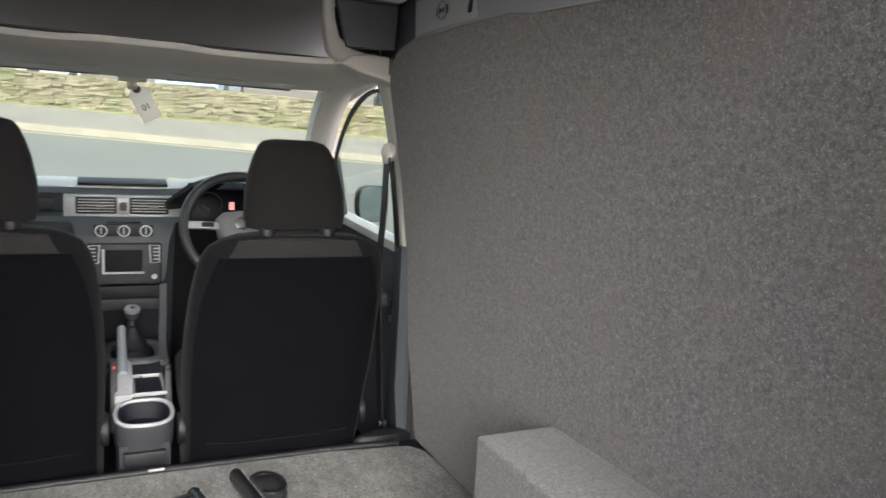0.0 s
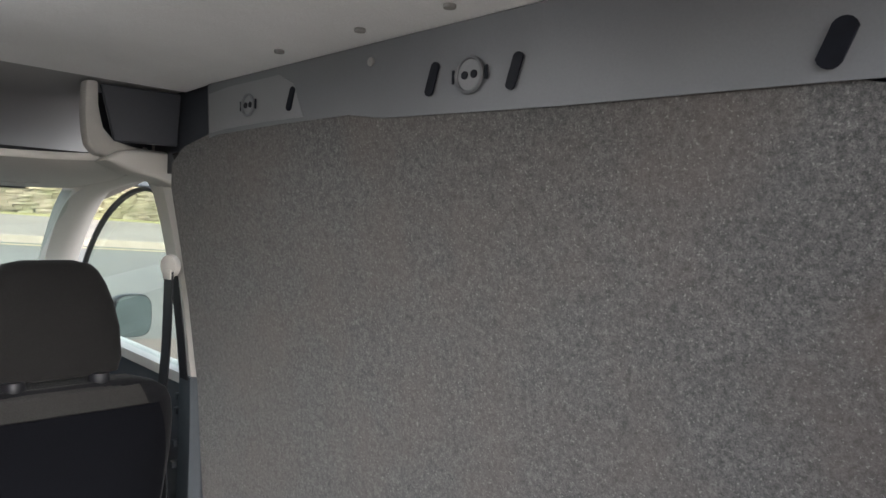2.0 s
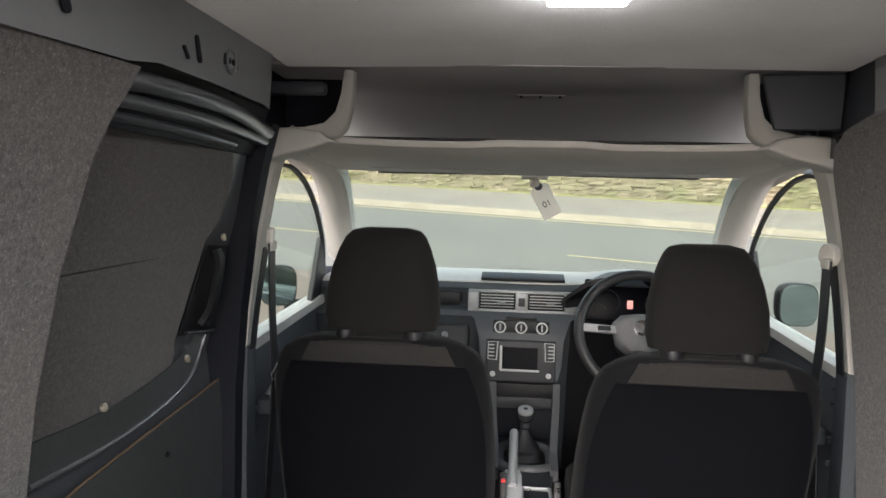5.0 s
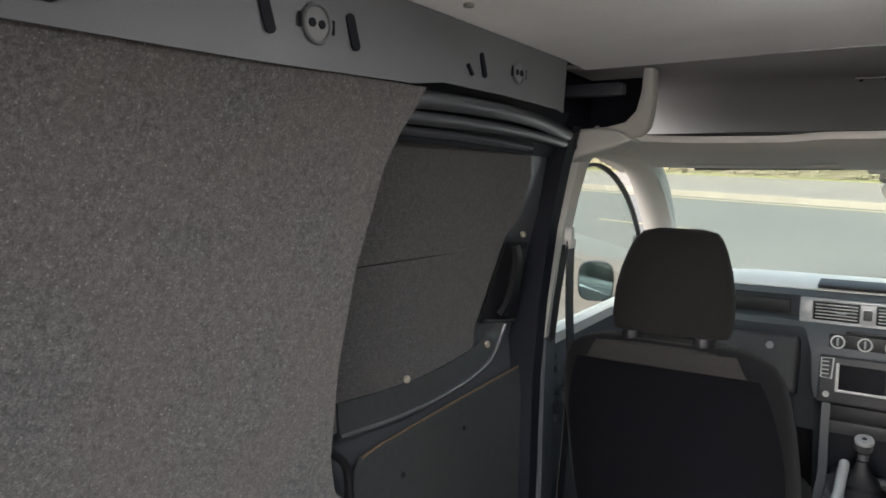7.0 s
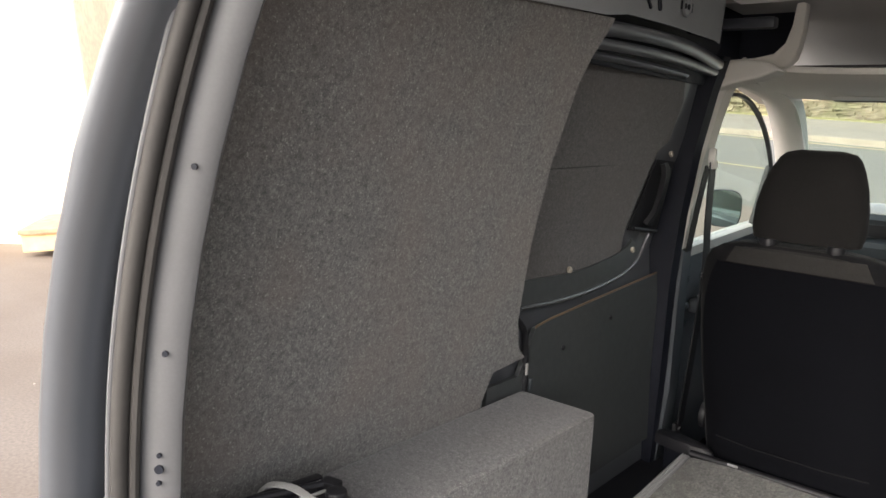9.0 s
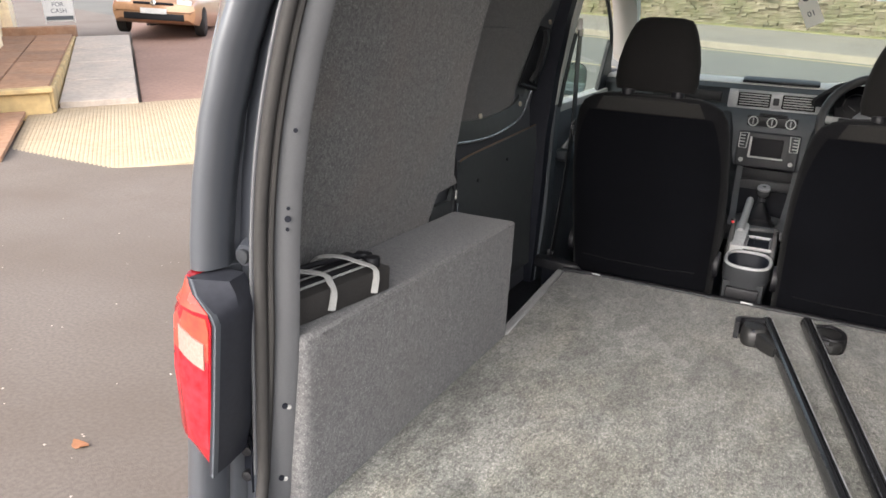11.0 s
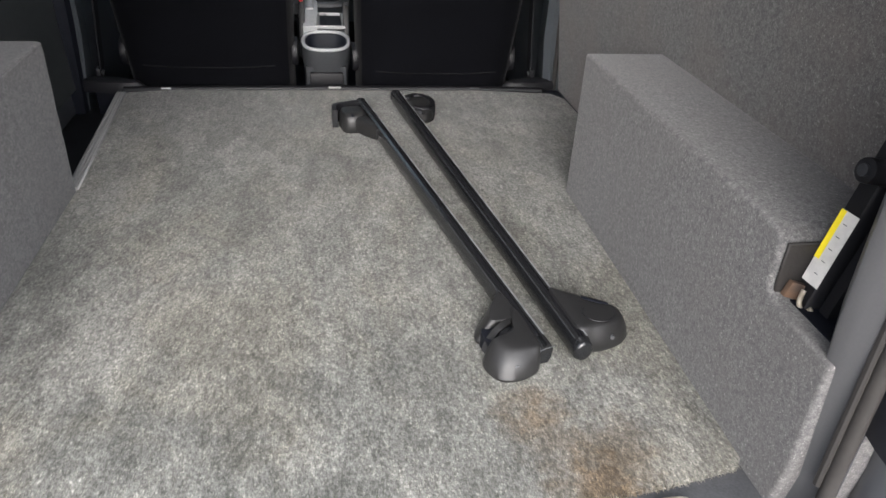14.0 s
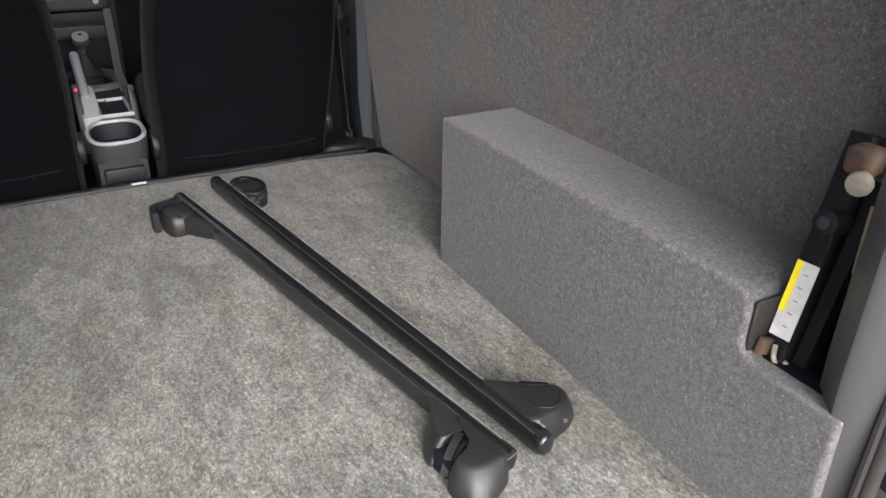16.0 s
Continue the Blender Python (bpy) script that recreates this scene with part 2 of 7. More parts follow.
M_PLYGREY = mat("dark_grey_painted_ply", (0.032, 0.035, 0.036), 0.42, scale=50, spot=(0.045, 0.047, 0.047), spot_amount=0.4, bump=0.05, bump_scale=300)
M_LABEL = mat("white_label", (0.60, 0.585, 0.55), 0.5, scale=50, spot_amount=0.15)
M_YELLOW = mat("yellow_label", (0.85, 0.68, 0.02), 0.5, scale=50, spot_amount=0.1)
M_INK = mat("dark_print", (0.05, 0.05, 0.06), 0.6)
M_REDDEEP = mat("deep_red_lens", (0.25, 0.006, 0.010), 0.15, scale=60, coat=0.1, spec=0.3, two=(0.36, 0.018, 0.026), spot=(0.40, 0.05, 0.06), spot_scale=16, spot_amount=0.5)
M_RED = mat("red_plastic", (0.55, 0.02, 0.02), 0.4)
M_SCREEN = mat("glossy_black_screen", (0.003, 0.003, 0.005), 0.3, spec=0.05, coat=0.0, scale=20, spot_amount=0.1)
# rust tone darkened to carry the shade inside the cut-out
M_CUT = mat("rust_darkened_for_shade", (0.008, 0.006, 0.005), 0.9, scale=60, spec=0.1, two=(0.020, 0.013, 0.009), bump=0.4, bump_scale=90)
M_RUST = mat("rusty_metal", (0.12, 0.07, 0.04), 0.8, scale=40, two=(0.05, 0.035, 0.03), bump=0.4, bump_scale=80)
M_CARDB = mat("brown_card", (0.30, 0.22, 0.15), 0.8, scale=60)
M_GLASS = glass("green_tinted_glass", (0.845, 0.89, 0.855))
M_RIDGE = mat("glossy_grey_paint", (0.12, 0.125, 0.13), 0.16, metal=0.4, scale=400, spot_amount=0.1, coat=0.5)
M_TAG = thin_card("thin_white_card", (0.90, 0.87, 0.81))
M_MIRROR = mat("mirror", (0.20, 0.26, 0.27), 0.02, metal=1.0, scale=10, spot_amount=0.0)
M_LAMPON = glow("lit_lamp_cover", (1.0, 0.96, 0.92), 24.0)
M_DOORCARD = mat("blue_grey_door_plastic", (0.050, 0.055, 0.062), 0.5, scale=300, bump=0.1, bump_scale=900, spot_amount=0.2)
M_PALEPL = mat("pale_satin_plastic", (0.42, 0.42, 0.41), 0.45, scale=200, spot_amount=0.15)
M_SCREENRED = glow("red_display", (0.8, 0.30, 0.26), 0.22)


def carpet_material():
    """Cut-pile floor carpet: tufts, brushed marks lying this way and that, brown stains near the tailgate."""
    m = mat("pale_cut_pile_carpet", (0.148, 0.1475, 0.134), 0.95, two=(0.280, 0.279, 0.256), scale=150, detail=5, bump=0.6, bump_scale=180, spec=0.1, sheen=0.15, spot=(0.17, 0.165, 0.15), spot_scale=4, spot_amount=0.3, ramp=(0.3, 0.7))
    nt = m.node_tree
    b = nt.nodes["Principled BSDF"]
    last = b.inputs["Base Color"].links[0].from_socket
    co = [n for n in nt.nodes if n.type == "TEX_COORD"][0]

    def node(kind, **values):
        n = nt.nodes.new(kind)
        for k, v in values.items():
            n.inputs[k].default_value = v
        return n

    def blend(fac, color, mode="MULTIPLY"):
        mx = nt.nodes.new("ShaderNodeMix")
        mx.data_type = "RGBA"
        mx.blend_type = mode
        nt.links.new(fac, mx.inputs["Factor"])
        nt.links.new(last, mx.inputs[6])
        mx.inputs[7].default_value = (*color, 1)
        return mx.outputs[2]

    # brushed pile: patches of leaning tufts, stretched along the van
    for stretch, turn, scale, lo, hi, amount, tint in (
            ((1.0, 0.6, 1.0), 0.6, 5.5, 0.46, 0.57, 0.9, (0.745, 0.755, 0.755)),
            ((1.0, 0.5, 1.0), -0.5, 14, 0.46, 0.58, 0.9, (0.69, 0.695, 0.69)),
            ((1.0, 0.42, 1.0), 0.35, 42, 0.45, 0.62, 0.6, (0.70, 0.70, 0.70)),
            ((1.0, 0.36, 1.0), -0.25, 170, 0.46, 0.60, 0.85, (0.55, 0.55, 0.535)),
            ((1.0, 0.5, 1.0), 0.9, 420, 0.46, 0.60, 0.8, (0.52, 0.52, 0.51)),
            ((1.0, 0.5, 1.0), 0.3, 290, 0.54, 0.64, 1.0, (1.85, 1.83, 1.76)),
            ((1.0, 0.7, 1.0), 1.2, 2.6, 0.46, 0.58, 0.8, (1.02, 0.985, 0.92))):
        mp = nt.nodes.new("ShaderNodeMapping")
        mp.inputs["Scale"].default_value = stretch
        mp.inputs["Rotation"].default_value = (0, 0, turn)
        nt.links.new(co.outputs["Object"], mp.inputs["Vector"])
        nz = node("ShaderNodeTexNoise", Scale=scale, Detail=5.0, Roughness=0.72, Distortion=0.25)
        nt.links.new(mp.outputs[0], nz.inputs["Vector"])
        mr = nt.nodes.new("ShaderNodeMapRange")
        mr.inputs["From Min"].default_value, mr.inputs["From Max"].default_value = lo, hi
        mr.inputs["To Max"].default_value = amount
        nt.links.new(nz.outputs["Fac"], mr.inputs["Value"])
        last = blend(mr.outputs[0], tint)
    for (x, y, r, amount) in ((0.30, 0.165, 0.078, 0.8), (0.36, 0.045, 0.105, 1.0), (0.42, 0.13, 0.06, 0.5), (-0.34, 0.62, 0.05, 0.2)):  # brown stains
        sub = nt.nodes.new("ShaderNodeVectorMath")
        sub.operation = "DISTANCE"
        nz = node("ShaderNodeTexNoise", Scale=30.0, Detail=4.0)
        nt.links.new(co.outputs["Object"], nz.inputs["Vector"])
        ad = nt.nodes.new("ShaderNodeVectorMath")
        ad.operation = "MULTIPLY_ADD"
        ad.inputs[1].default_value = (0.14, 0.14, 0)
        nt.links.new(nz.outputs["Color"], ad.inputs[0])
        nt.links.new(co.outputs["Object"], ad.inputs[2])
        nt.links.new(ad.outputs[0], sub.inputs[0])
        sub.inputs[1].default_value = (x + 0.07, y + 0.07, 0.602)
        mr = nt.nodes.new("ShaderNodeMapRange")
        mr.inputs["From Min"].default_value, mr.inputs["From Max"].default_value = r, r * 0.2
        mr.inputs["To Max"].default_value = amount
        nt.links.new(sub.outputs["Value"], mr.inputs["Value"])
        last = blend(mr.outputs[0], (0.62, 0.48, 0.35))
    # dark scuff of a dragged load
    mp = nt.nodes.new("ShaderNodeMapping")
    mp.vector_type = "TEXTURE"
    mp.inputs["Location"].default_value = (-0.478, 0.48, 0.602)
    mp.inputs["Rotation"].default_value = (0, 0, -0.88)
    mp.inputs["Scale"].default_value = (0.105, 0.024, 1.0)
    nt.links.new(co.outputs["Object"], mp.inputs["Vector"])
    ln = nt.nodes.new("ShaderNodeVectorMath")
    ln.operation = "LENGTH"
    nt.links.new(mp.outputs[0], ln.inputs[0])
    mr = nt.nodes.new("ShaderNodeMapRange")
    mr.inputs["From Min"].default_value, mr.inputs["From Max"].default_value, mr.inputs["To Max"].default_value = 1.0, 0.2, 0.6
    nt.links.new(ln.outputs["Value"], mr.inputs["Value"])
    last = blend(mr.outputs[0], (0.55, 0.55, 0.54))
    nt.links.new(last, b.inputs["Base Color"])
    return m


M_CARPET = carpet_material()


# ---- building helpers ----
def finish(name, bm, material, parent=None, label="", smooth=40):
    bmesh.ops.recalc_face_normals(bm, faces=bm.faces)
    me = bpy.data.meshes.new(name)
    bm.to_mesh(me)
    bm.free()
    for p in me.polygons:
        p.use_smooth = True
    me.set_sharp_from_angle(angle=radians(smooth))
    me.materials.append(material)
    ob = new(name, me)
    if parent:
        ob.parent = parent
    if label:
        ob["label"] = label
    return ob


def part(name, bm, material, parent, label=""):
    return finish(name, bm, material, parent, label)


def thing(name, label, category, group="", kind="", at=None):
    ob = new(name)
    ob.empty_display_size = 0.05
    if at:
        ob.location = at
    return tagged(ob, label, category, group, kind)


def setting(name, bm, material, label="", category=""):
    return tagged(finish(name, bm, material), label, category, kind="structure")


def join(*bms):
    out = bmesh.new()
    for b in bms:
        me = bpy.data.meshes.new("t")
        b.to_mesh(me)
        b.free()
        out.from_mesh(me)
        bpy.data.meshes.remove(me)
    return out


def moved(bm, m):
    bmesh.ops.transform(bm, matrix=m, verts=bm.verts)
    return bm


def rbox(cx, cy, cz, sx, sy, sz, bev=0.004, seg=2, turn=None):
    bm = bmesh.new()
    bmesh.ops.create_cube(bm, size=1.0)
    bmesh.ops.scale(bm, vec=(sx, sy, sz), verts=bm.verts)
    bev = min(bev, 0.45 * min(sx, sy, sz))
    if bev > 0:
        bmesh.ops.bevel(bm, geom=bm.edges[:], offset=bev, segments=seg, profile=0.6, affect="EDGES")
    if turn:
        bmesh.ops.transform(bm, matrix=pose(0, 0, 0, *turn), verts=bm.verts)
    bmesh.ops.translate(bm, vec=(cx, cy, cz), verts=bm.verts)
    return bm


def prism(pts, vec, bev=0.0, seg=2):
    """A flat polygon in space, thickened along vec."""
    bm = bmesh.new()
    vec = Vector(vec)
    a = [bm.verts.new(p) for p in pts]
    b = [bm.verts.new(Vector(p) + vec) for p in pts]
    bm.faces.new(a)
    bm.faces.new(b[::-1])
    n = len(pts)
    for i in range(n):
        bm.faces.new((a[i], b[i], b[(i + 1) % n], a[(i + 1) % n]))
    if bev:
        bmesh.ops.recalc_face_normals(bm, faces=bm.faces)
        es = [e for e in bm.edges if e.calc_face_angle(0) > 0.5]
        bmesh.ops.bevel(bm, geom=es, offset=bev, segments=seg, profile=0.6, affect="EDGES")
    return bm


def loft(rings, closed=True, caps=True):
    bm = bmesh.new()
    vs = [[bm.verts.new(p) for p in r] for r in rings]
    n = len(rings[0])
    for a, b in zip(vs, vs[1:]):
        for i in range(n if closed else n - 1):
            j = (i + 1) % n
            bm.faces.new((a[i], a[j], b[j], b[i]))
    if caps and closed:
        bm.faces.new(vs[0])
        bm.faces.new(vs[-1][::-1])
    return bm


def curve_points(pts, steps=6, closed=False):
    """A smooth path through the given points."""
    P = [Vector(p) for p in pts]
    n, out = len(P), []
    for i in range(n if closed else n - 1):
        p0 = P[(i - 1) % n] if closed or i > 0 else P[0]
        p1, p2 = P[i], P[(i + 1) % n]
        p3 = P[(i + 2) % n] if closed or i + 2 < n else P[-1]
        for k in range(steps):
            t = k / steps
            out.append(0.5 * (2 * p1 + (p2 - p0) * t + (2 * p0 - 5 * p1 + 4 * p2 - p3) * t * t + (3 * p1 - p0 - 3 * p2 + p3) * t ** 3))
    if not closed:
        out.append(P[-1])
    return out


def sweep(path, profile, closed=False, up=(0, 0, 1), caps=True):
    """A profile of (side, up) pairs carried along a path."""
    P = [Vector(p) for p in path]
    n, rings = len(P), []
    up = Vector(up)
    for i, p in enumerate(P):
        a = P[i - 1] if i or closed else p
        b = P[(i + 1) % n] if i < n - 1 or closed else p
        d = (b - a).normalized()
        s = d.cross(up)
        s = s.normalized() if s.length > 1e-5 else Vector((1, 0, 0))
        u = s.cross(d).normalized()
        rings.append([p + s * q[0] + u * q[1] for q in profile])
    if closed:
        rings.append(rings[0])
    bm = loft(rings, True, caps and not closed)
    if closed:
        bmesh.ops.remove_doubles(bm, verts=bm.verts, dist=1e-6)
    return bm


def circle(r, n=12, ry=None):
    ry = ry or r
    return [(r * math.cos(2 * math.pi * i / n), ry * math.sin(2 * math.pi * i / n)) for i in range(n)]


def tube(path, r, n=10, closed=False, up=(0, 0, 1), ry=None):
    return sweep(path, circle(r, n, ry), closed, up)


def disc(c, axis, r, h, n=20, bev=0.0, r2=None):
    """A short cylinder centred at c along axis."""
    bm = bmesh.new()
    bmesh.ops.create_cone(bm, cap_ends=True, segments=n, radius1=r, radius2=r if r2 is None else r2, depth=h)
    if bev:
        es = [e for e in bm.edges if e.calc_face_angle(0) > 1.0]
        bmesh.ops.bevel(bm, geom=es, offset=bev, segments=2, profile=0.6, affect="EDGES")
    q = Vector(axis).to_track_quat("Z", "Y").to_matrix().to_4x4()
    bmesh.ops.transform(bm, matrix=Matrix.Translation(c) @ q, verts=bm.verts)
    return bm


def sheet(f, nu, nv, thick):
    """A curved sheet f(u, v), u and v from 0 to 1, thickened along thick."""
    t = Vector(thick)
    bm = bmesh.new()
    g = [[bm.verts.new(f(i / nu, j / nv)) for j in range(nv + 1)] for i in range(nu + 1)]
    h = [[bm.verts.new(v.co + t) for v in row] for row in g]
    for i in range(nu):
        for j in range(nv):
            bm.faces.new((g[i][j], g[i + 1][j], g[i + 1][j + 1], g[i][j + 1]))
            bm.faces.new((h[i][j], h[i][j + 1], h[i + 1][j + 1], h[i + 1][j]))
    for i in range(nu):
        bm.faces.new((g[i][0], h[i][0], h[i + 1][0], g[i + 1][0]))
        bm.faces.new((g[i][nv], g[i + 1][nv], h[i + 1][nv], h[i][nv]))
    for j in range(nv):
        bm.faces.new((g[0][j], g[0][j + 1], h[0][j + 1], h[0][j]))
        bm.faces.new((g[nu][j], h[nu][j], h[nu][j + 1], g[nu][j + 1]))
    return bm


def lerp_table(z, table):
    for (a, fa), (b, fb) in zip(table, table[1:]):
        if z <= b:
            return fa + (fb - fa) * (z - a) / (b - a)
    return table[-1][1]


def text_mesh(body, size, depth=0.0006):
    cu = bpy.data.curves.new("writing", "FONT")
    cu.body, cu.size, cu.extrude = body, size, depth
    cu.align_x, cu.align_y = "CENTER", "CENTER"
    ob = new("writing", cu)
    bpy.context.view_layer.update()
    me = bpy.data.meshes.new_from_object(ob.evaluated_get(bpy.context.evaluated_depsgraph_get()))
    bpy.data.objects.remove(ob)
    bm = bmesh.new()
    bm.from_mesh(me)
    return bm

# ---- the van's shell ----
FLOOR = 0.60
RIGHT = [(0.55, 0.785), (0.9, 0.757), (1.185, 0.741), (1.39, 0.714), (1.53, 0.690), (1.67, 0.663), (1.79, 0.648)]
OUTER = [(0.28, 0.84), (0.6, 0.89), (1.2, 0.885), (1.5, 0.82), (1.79, 0.74), (1.92, 0.66)]
LEFT = [(0.55, 0.79), (0.94, 0.762), (1.3, 0.70), (1.69, 0.626), (1.79, 0.603)]


def side_x(z, left):
    return -lerp_table(z, LEFT) if left else lerp_table(z, RIGHT)


def flat_panel(outline, left, thick):
    """A lining panel that follows the side wall: outline is (y, z) pairs."""
    sgn = -1 if left else 1
    bm = bmesh.new()
    f = bm.faces.new([bm.verts.new((0, y, z)) for y, z in outline])
    bm.normal_update()
    bmesh.ops.triangulate(bm, faces=[f])
    for zc in (0.9, 0.94, 1.1, 1.185, 1.3, 1.39, 1.53, 1.6, 1.67, 1.7):
        bmesh.ops.bisect_plane(bm, geom=bm.verts[:] + bm.edges[:] + bm.faces[:], plane_co=(0, 0, zc), plane_no=(0, 0, 1))
    for v in bm.verts:
        v.co.x = side_x(v.co.z, left)
    ret = bmesh.ops.extrude_face_region(bm, geom=bm.faces[:])
    bmesh.ops.translate(bm, vec=(sgn * thick, 0, 0), verts=[g for g in ret["geom"] if isinstance(g, bmesh.types.BMVert)])
    return bm


right_outline = [(0.05, 0.60), (1.70, 0.60), (1.735, 0.9), (1.745, 1.25), (1.745, 1.5), (1.742, 1.67), (1.725, 1.725), (1.66, 1.76), (1.52, 1.783), (1.25, 1.785), (1.03, 1.782), (0.95, 1.772), (0.6, 1.758), (0.28, 1.748), (0.16, 1.72), (0.10, 1.6), (0.06, 1.3)]
setting("wall_right", flat_panel(right_outline, False, 0.012), M_LINING, "charcoal felt-lined plywood side panel", "wall panel")
left_outline = [(0.05, 0.60), (0.83, 0.60), (0.83, 0.95), (0.85, 1.02), (0.965, 1.03), (0.93, 1.06), (0.905, 1.13), (0.89, 1.3), (0.895, 1.466), (0.925, 1.63), (0.955, 1.69), (0.985, 1.735), (1.0, 1.765), (0.6, 1.755), (0.28, 1.748), (0.16, 1.72), (0.10, 1.6), (0.06, 1.3)]
setting("wall_left", flat_panel(left_outline, True, 0.012), M_LINING, "charcoal felt-lined plywood side panel", "wall panel")

# outer skin of both sides
for left in (True, False):
    sg = -1 if left else 1
    def skin(u, v, sg=sg, left=left):
        z = 0.28 + 1.64 * v
        x = lerp_table(z, OUTER)
        return Vector((sg * x, 0.12 + 0.3 * max(0, z - 1.2) ** 2 + u * (1.61 - 0.3 * max(0, z - 1.2) ** 2), z))
    setting("outer_side_" + ("left" if left else "right"), sheet(skin, 6, 24, (sg * 0.004, 0, 0)), M_PAINT, "dark grey painted van side", "van body")
    # the inner metal behind the lining
    def inner(u, v, sg=sg, left=left):
        z = 0.50 + 1.36 * v
        return Vector((sg * (abs(side_x(min(z, 1.79), left)) + 0.03), 0.05 + u * (0.80 if left else 1.69), z))
    setting("inner_side_" + ("left" if left else "right"), sheet(inner, 4, 16, (sg * 0.003, 0, 0)), M_CAVITY, "dark painted metal behind the lining", "van body")

# upper rails with their punched slots
def rail(left):
    sg = -1 if left else 1
    xb, xt = (0.600, 0.594) if left else (0.648, 0.643)
    slots = []
    if left:
        slots = [(0.634, 1.811, 0.019, 0.050), (0.797, 1.816, 0.019, 0.050), (1.162, 1.824, 0.015, 0.044), (1.117, 1.810, 0.011, 0.02), (0.36, 1.80, 0.03, 0.07)]
        hole = [(1.302, 1.83, 0.021), (0.723, 1.814, 0.025)]
    else:
        slots = [(1.209, 1.823, 0.017, 0.044), (0.831, 1.812, 0.018, 0.050), (0.672, 1.804, 0.018, 0.050), (0.272, 1.778, 0.027, 0.050)]
        hole = [(1.36, 1.826, 0.021), (0.754, 1.809, 0.025)]
    path = [(0.10, 1.735), (0.28, 1.742), (0.6, 1.75), (0.95, 1.765), (1.04, 1.778), (1.25, 1.78), (1.5, 1.777), (1.53, 1.772)]
    bm = bmesh.new()
    top = [(1.53, 1.888), (0.10, 1.888)]
    f = bm.faces.new([bm.verts.new((sg * xb, y, z)) for y, z in path + top])
    bm.normal_update()
    bmesh.ops.triangulate(bm, faces=[f])
    for v in bm.verts:
        if v.co.z > 1.85:
            v.co.x = sg * xt
    ret = bmesh.ops.extrude_face_region(bm, geom=bm.faces[:])
    bmesh.ops.translate(bm, vec=(sg * 0.003, 0, 0), verts=[g for g in ret["geom"] if isinstance(g, bmesh.types.BMVert)])
    r = setting("upper_rail_" + ("left" if left else "right"), bm, M_PRIMER, "grey painted roof rail with punched slots", "roof rail")
    # front pressing of the rail; its paler grey paints the light it catches
    plate = [(1.17, 1.786), (1.30, 1.788), (1.46, 1.786), (1.525, 1.782), (1.525, 1.866), (1.43, 1.872), (1.25, 1.872), (1.20, 1.85)]
    if not left:
        part("pressed_plate", prism([(sg * (xb - 0.0012 + (xt - xb) * max(0, z - 1.777) / 0.111), y, z) for y, z in plate], (sg * 0.001, 0, 0)), M_RAILPALE, r, "pressed plate of the rail, coloured paler as if lit")
    for y, z, w, h in slots:
        lean = -0.006
        pts = [(sg * (xb - 0.0055), y + w * 0.5 * math.cos(a) + lean * math.copysign(1, math.sin(a)), z + (h - w) * 0.5 * math.copysign(1, math.sin(a)) + w * 0.5 * math.sin(a)) for a in [2 * math.pi * (k + 0.5) / 16 for k in range(16)]]
        part("slot", prism(pts, (sg * 0.003, 0, 0)), M_CAVITY, r, "dark punched slot")
    for y, z, rad in hole:
        ring = [(sg * (xb - 0.006), y + rad * math.cos(a), z + rad * math.sin(a)) for a in [2 * math.pi * k / 20 for k in range(20)]]
        part("boss_face", disc((sg * (xb - 0.003), y, z), (1, 0, 0), rad * 0.92, 0.003, 20), M_RAILPALE, r, "pale boss face")
        part("boss", tube(ring, 0.0028, 8, True, up=(1, 0, 0)), M_PRIMER, r, "round pressed boss")
        for k in (-1, 1):
            part("boss_hole", disc((sg * (xb - 0.005), y + k * 0.009, z), (1, 0, 0), 0.006, 0.003, 12), M_CAVITY, r)
            part("tab_slot", rbox(sg * (xb - 0.005), y + k * (rad + 0.007), z, 0.003, 0.005, 0.02, 0.001, 1), M_CAVITY, r)
    if not left:
        part("plug", disc((sg * (xb - 0.006), 0.974, 1.858), (1, 0, 0), 0.0075, 0.004, 14, 0.001), M_STRAP, r, "pale plastic plug")
    return r


rail(True)
rail(False)


# ceiling: a slightly crowned panel
def ceil(u, v):
    x = -0.60 + 1.25 * u
    y = 0.10 + 1.60 * v
    c = (x - 0.025) / 0.62
    edge = max(0, v - 0.94) / 0.06
    return Vector((x, y - (0.05 * abs(c) ** 3 if v > 0.9 else 0), 1.889 + 0.014 * (1 - c * c) - 0.004 * edge))


setting("ceiling", sheet(ceil, 16, 16, (0, 0, 0.012)), M_HEAD, "pale grey roof lining panel", "ceiling")
setting("roof", sheet(lambda u, v: Vector((-0.72 + 1.44 * u, 0.14 + 2.25 * v, 1.925 + 0.02 * (1 - (2 * u - 1) ** 2))), 10, 10, (0, 0, 0.004)), M_PAINT, "dark grey painted van roof", "roof")
for sg in (-1, 1):
    setting("roof_edge", sheet(lambda u, v, sg=sg: Vector((sg * (0.60 + 0.13 * u), 0.12 + 1.62 * v, 1.90 + 0.025 * math.sin(u * 3.14) - 0.02 * u)), 4, 4, (0, 0, 0.004)), M_PAINT, "dark grey roof edge", "roof")
lip = sheet(lambda u, v: Vector((-0.62 + 1.24 * u, 0.06 + 0.09 * v, 1.86 + 0.06 * v)), 6, 3, (0, 0, 0.02))
setting("rear_header", lip, M_PRIMER, "grey painted rear roof beam", "roof rail")

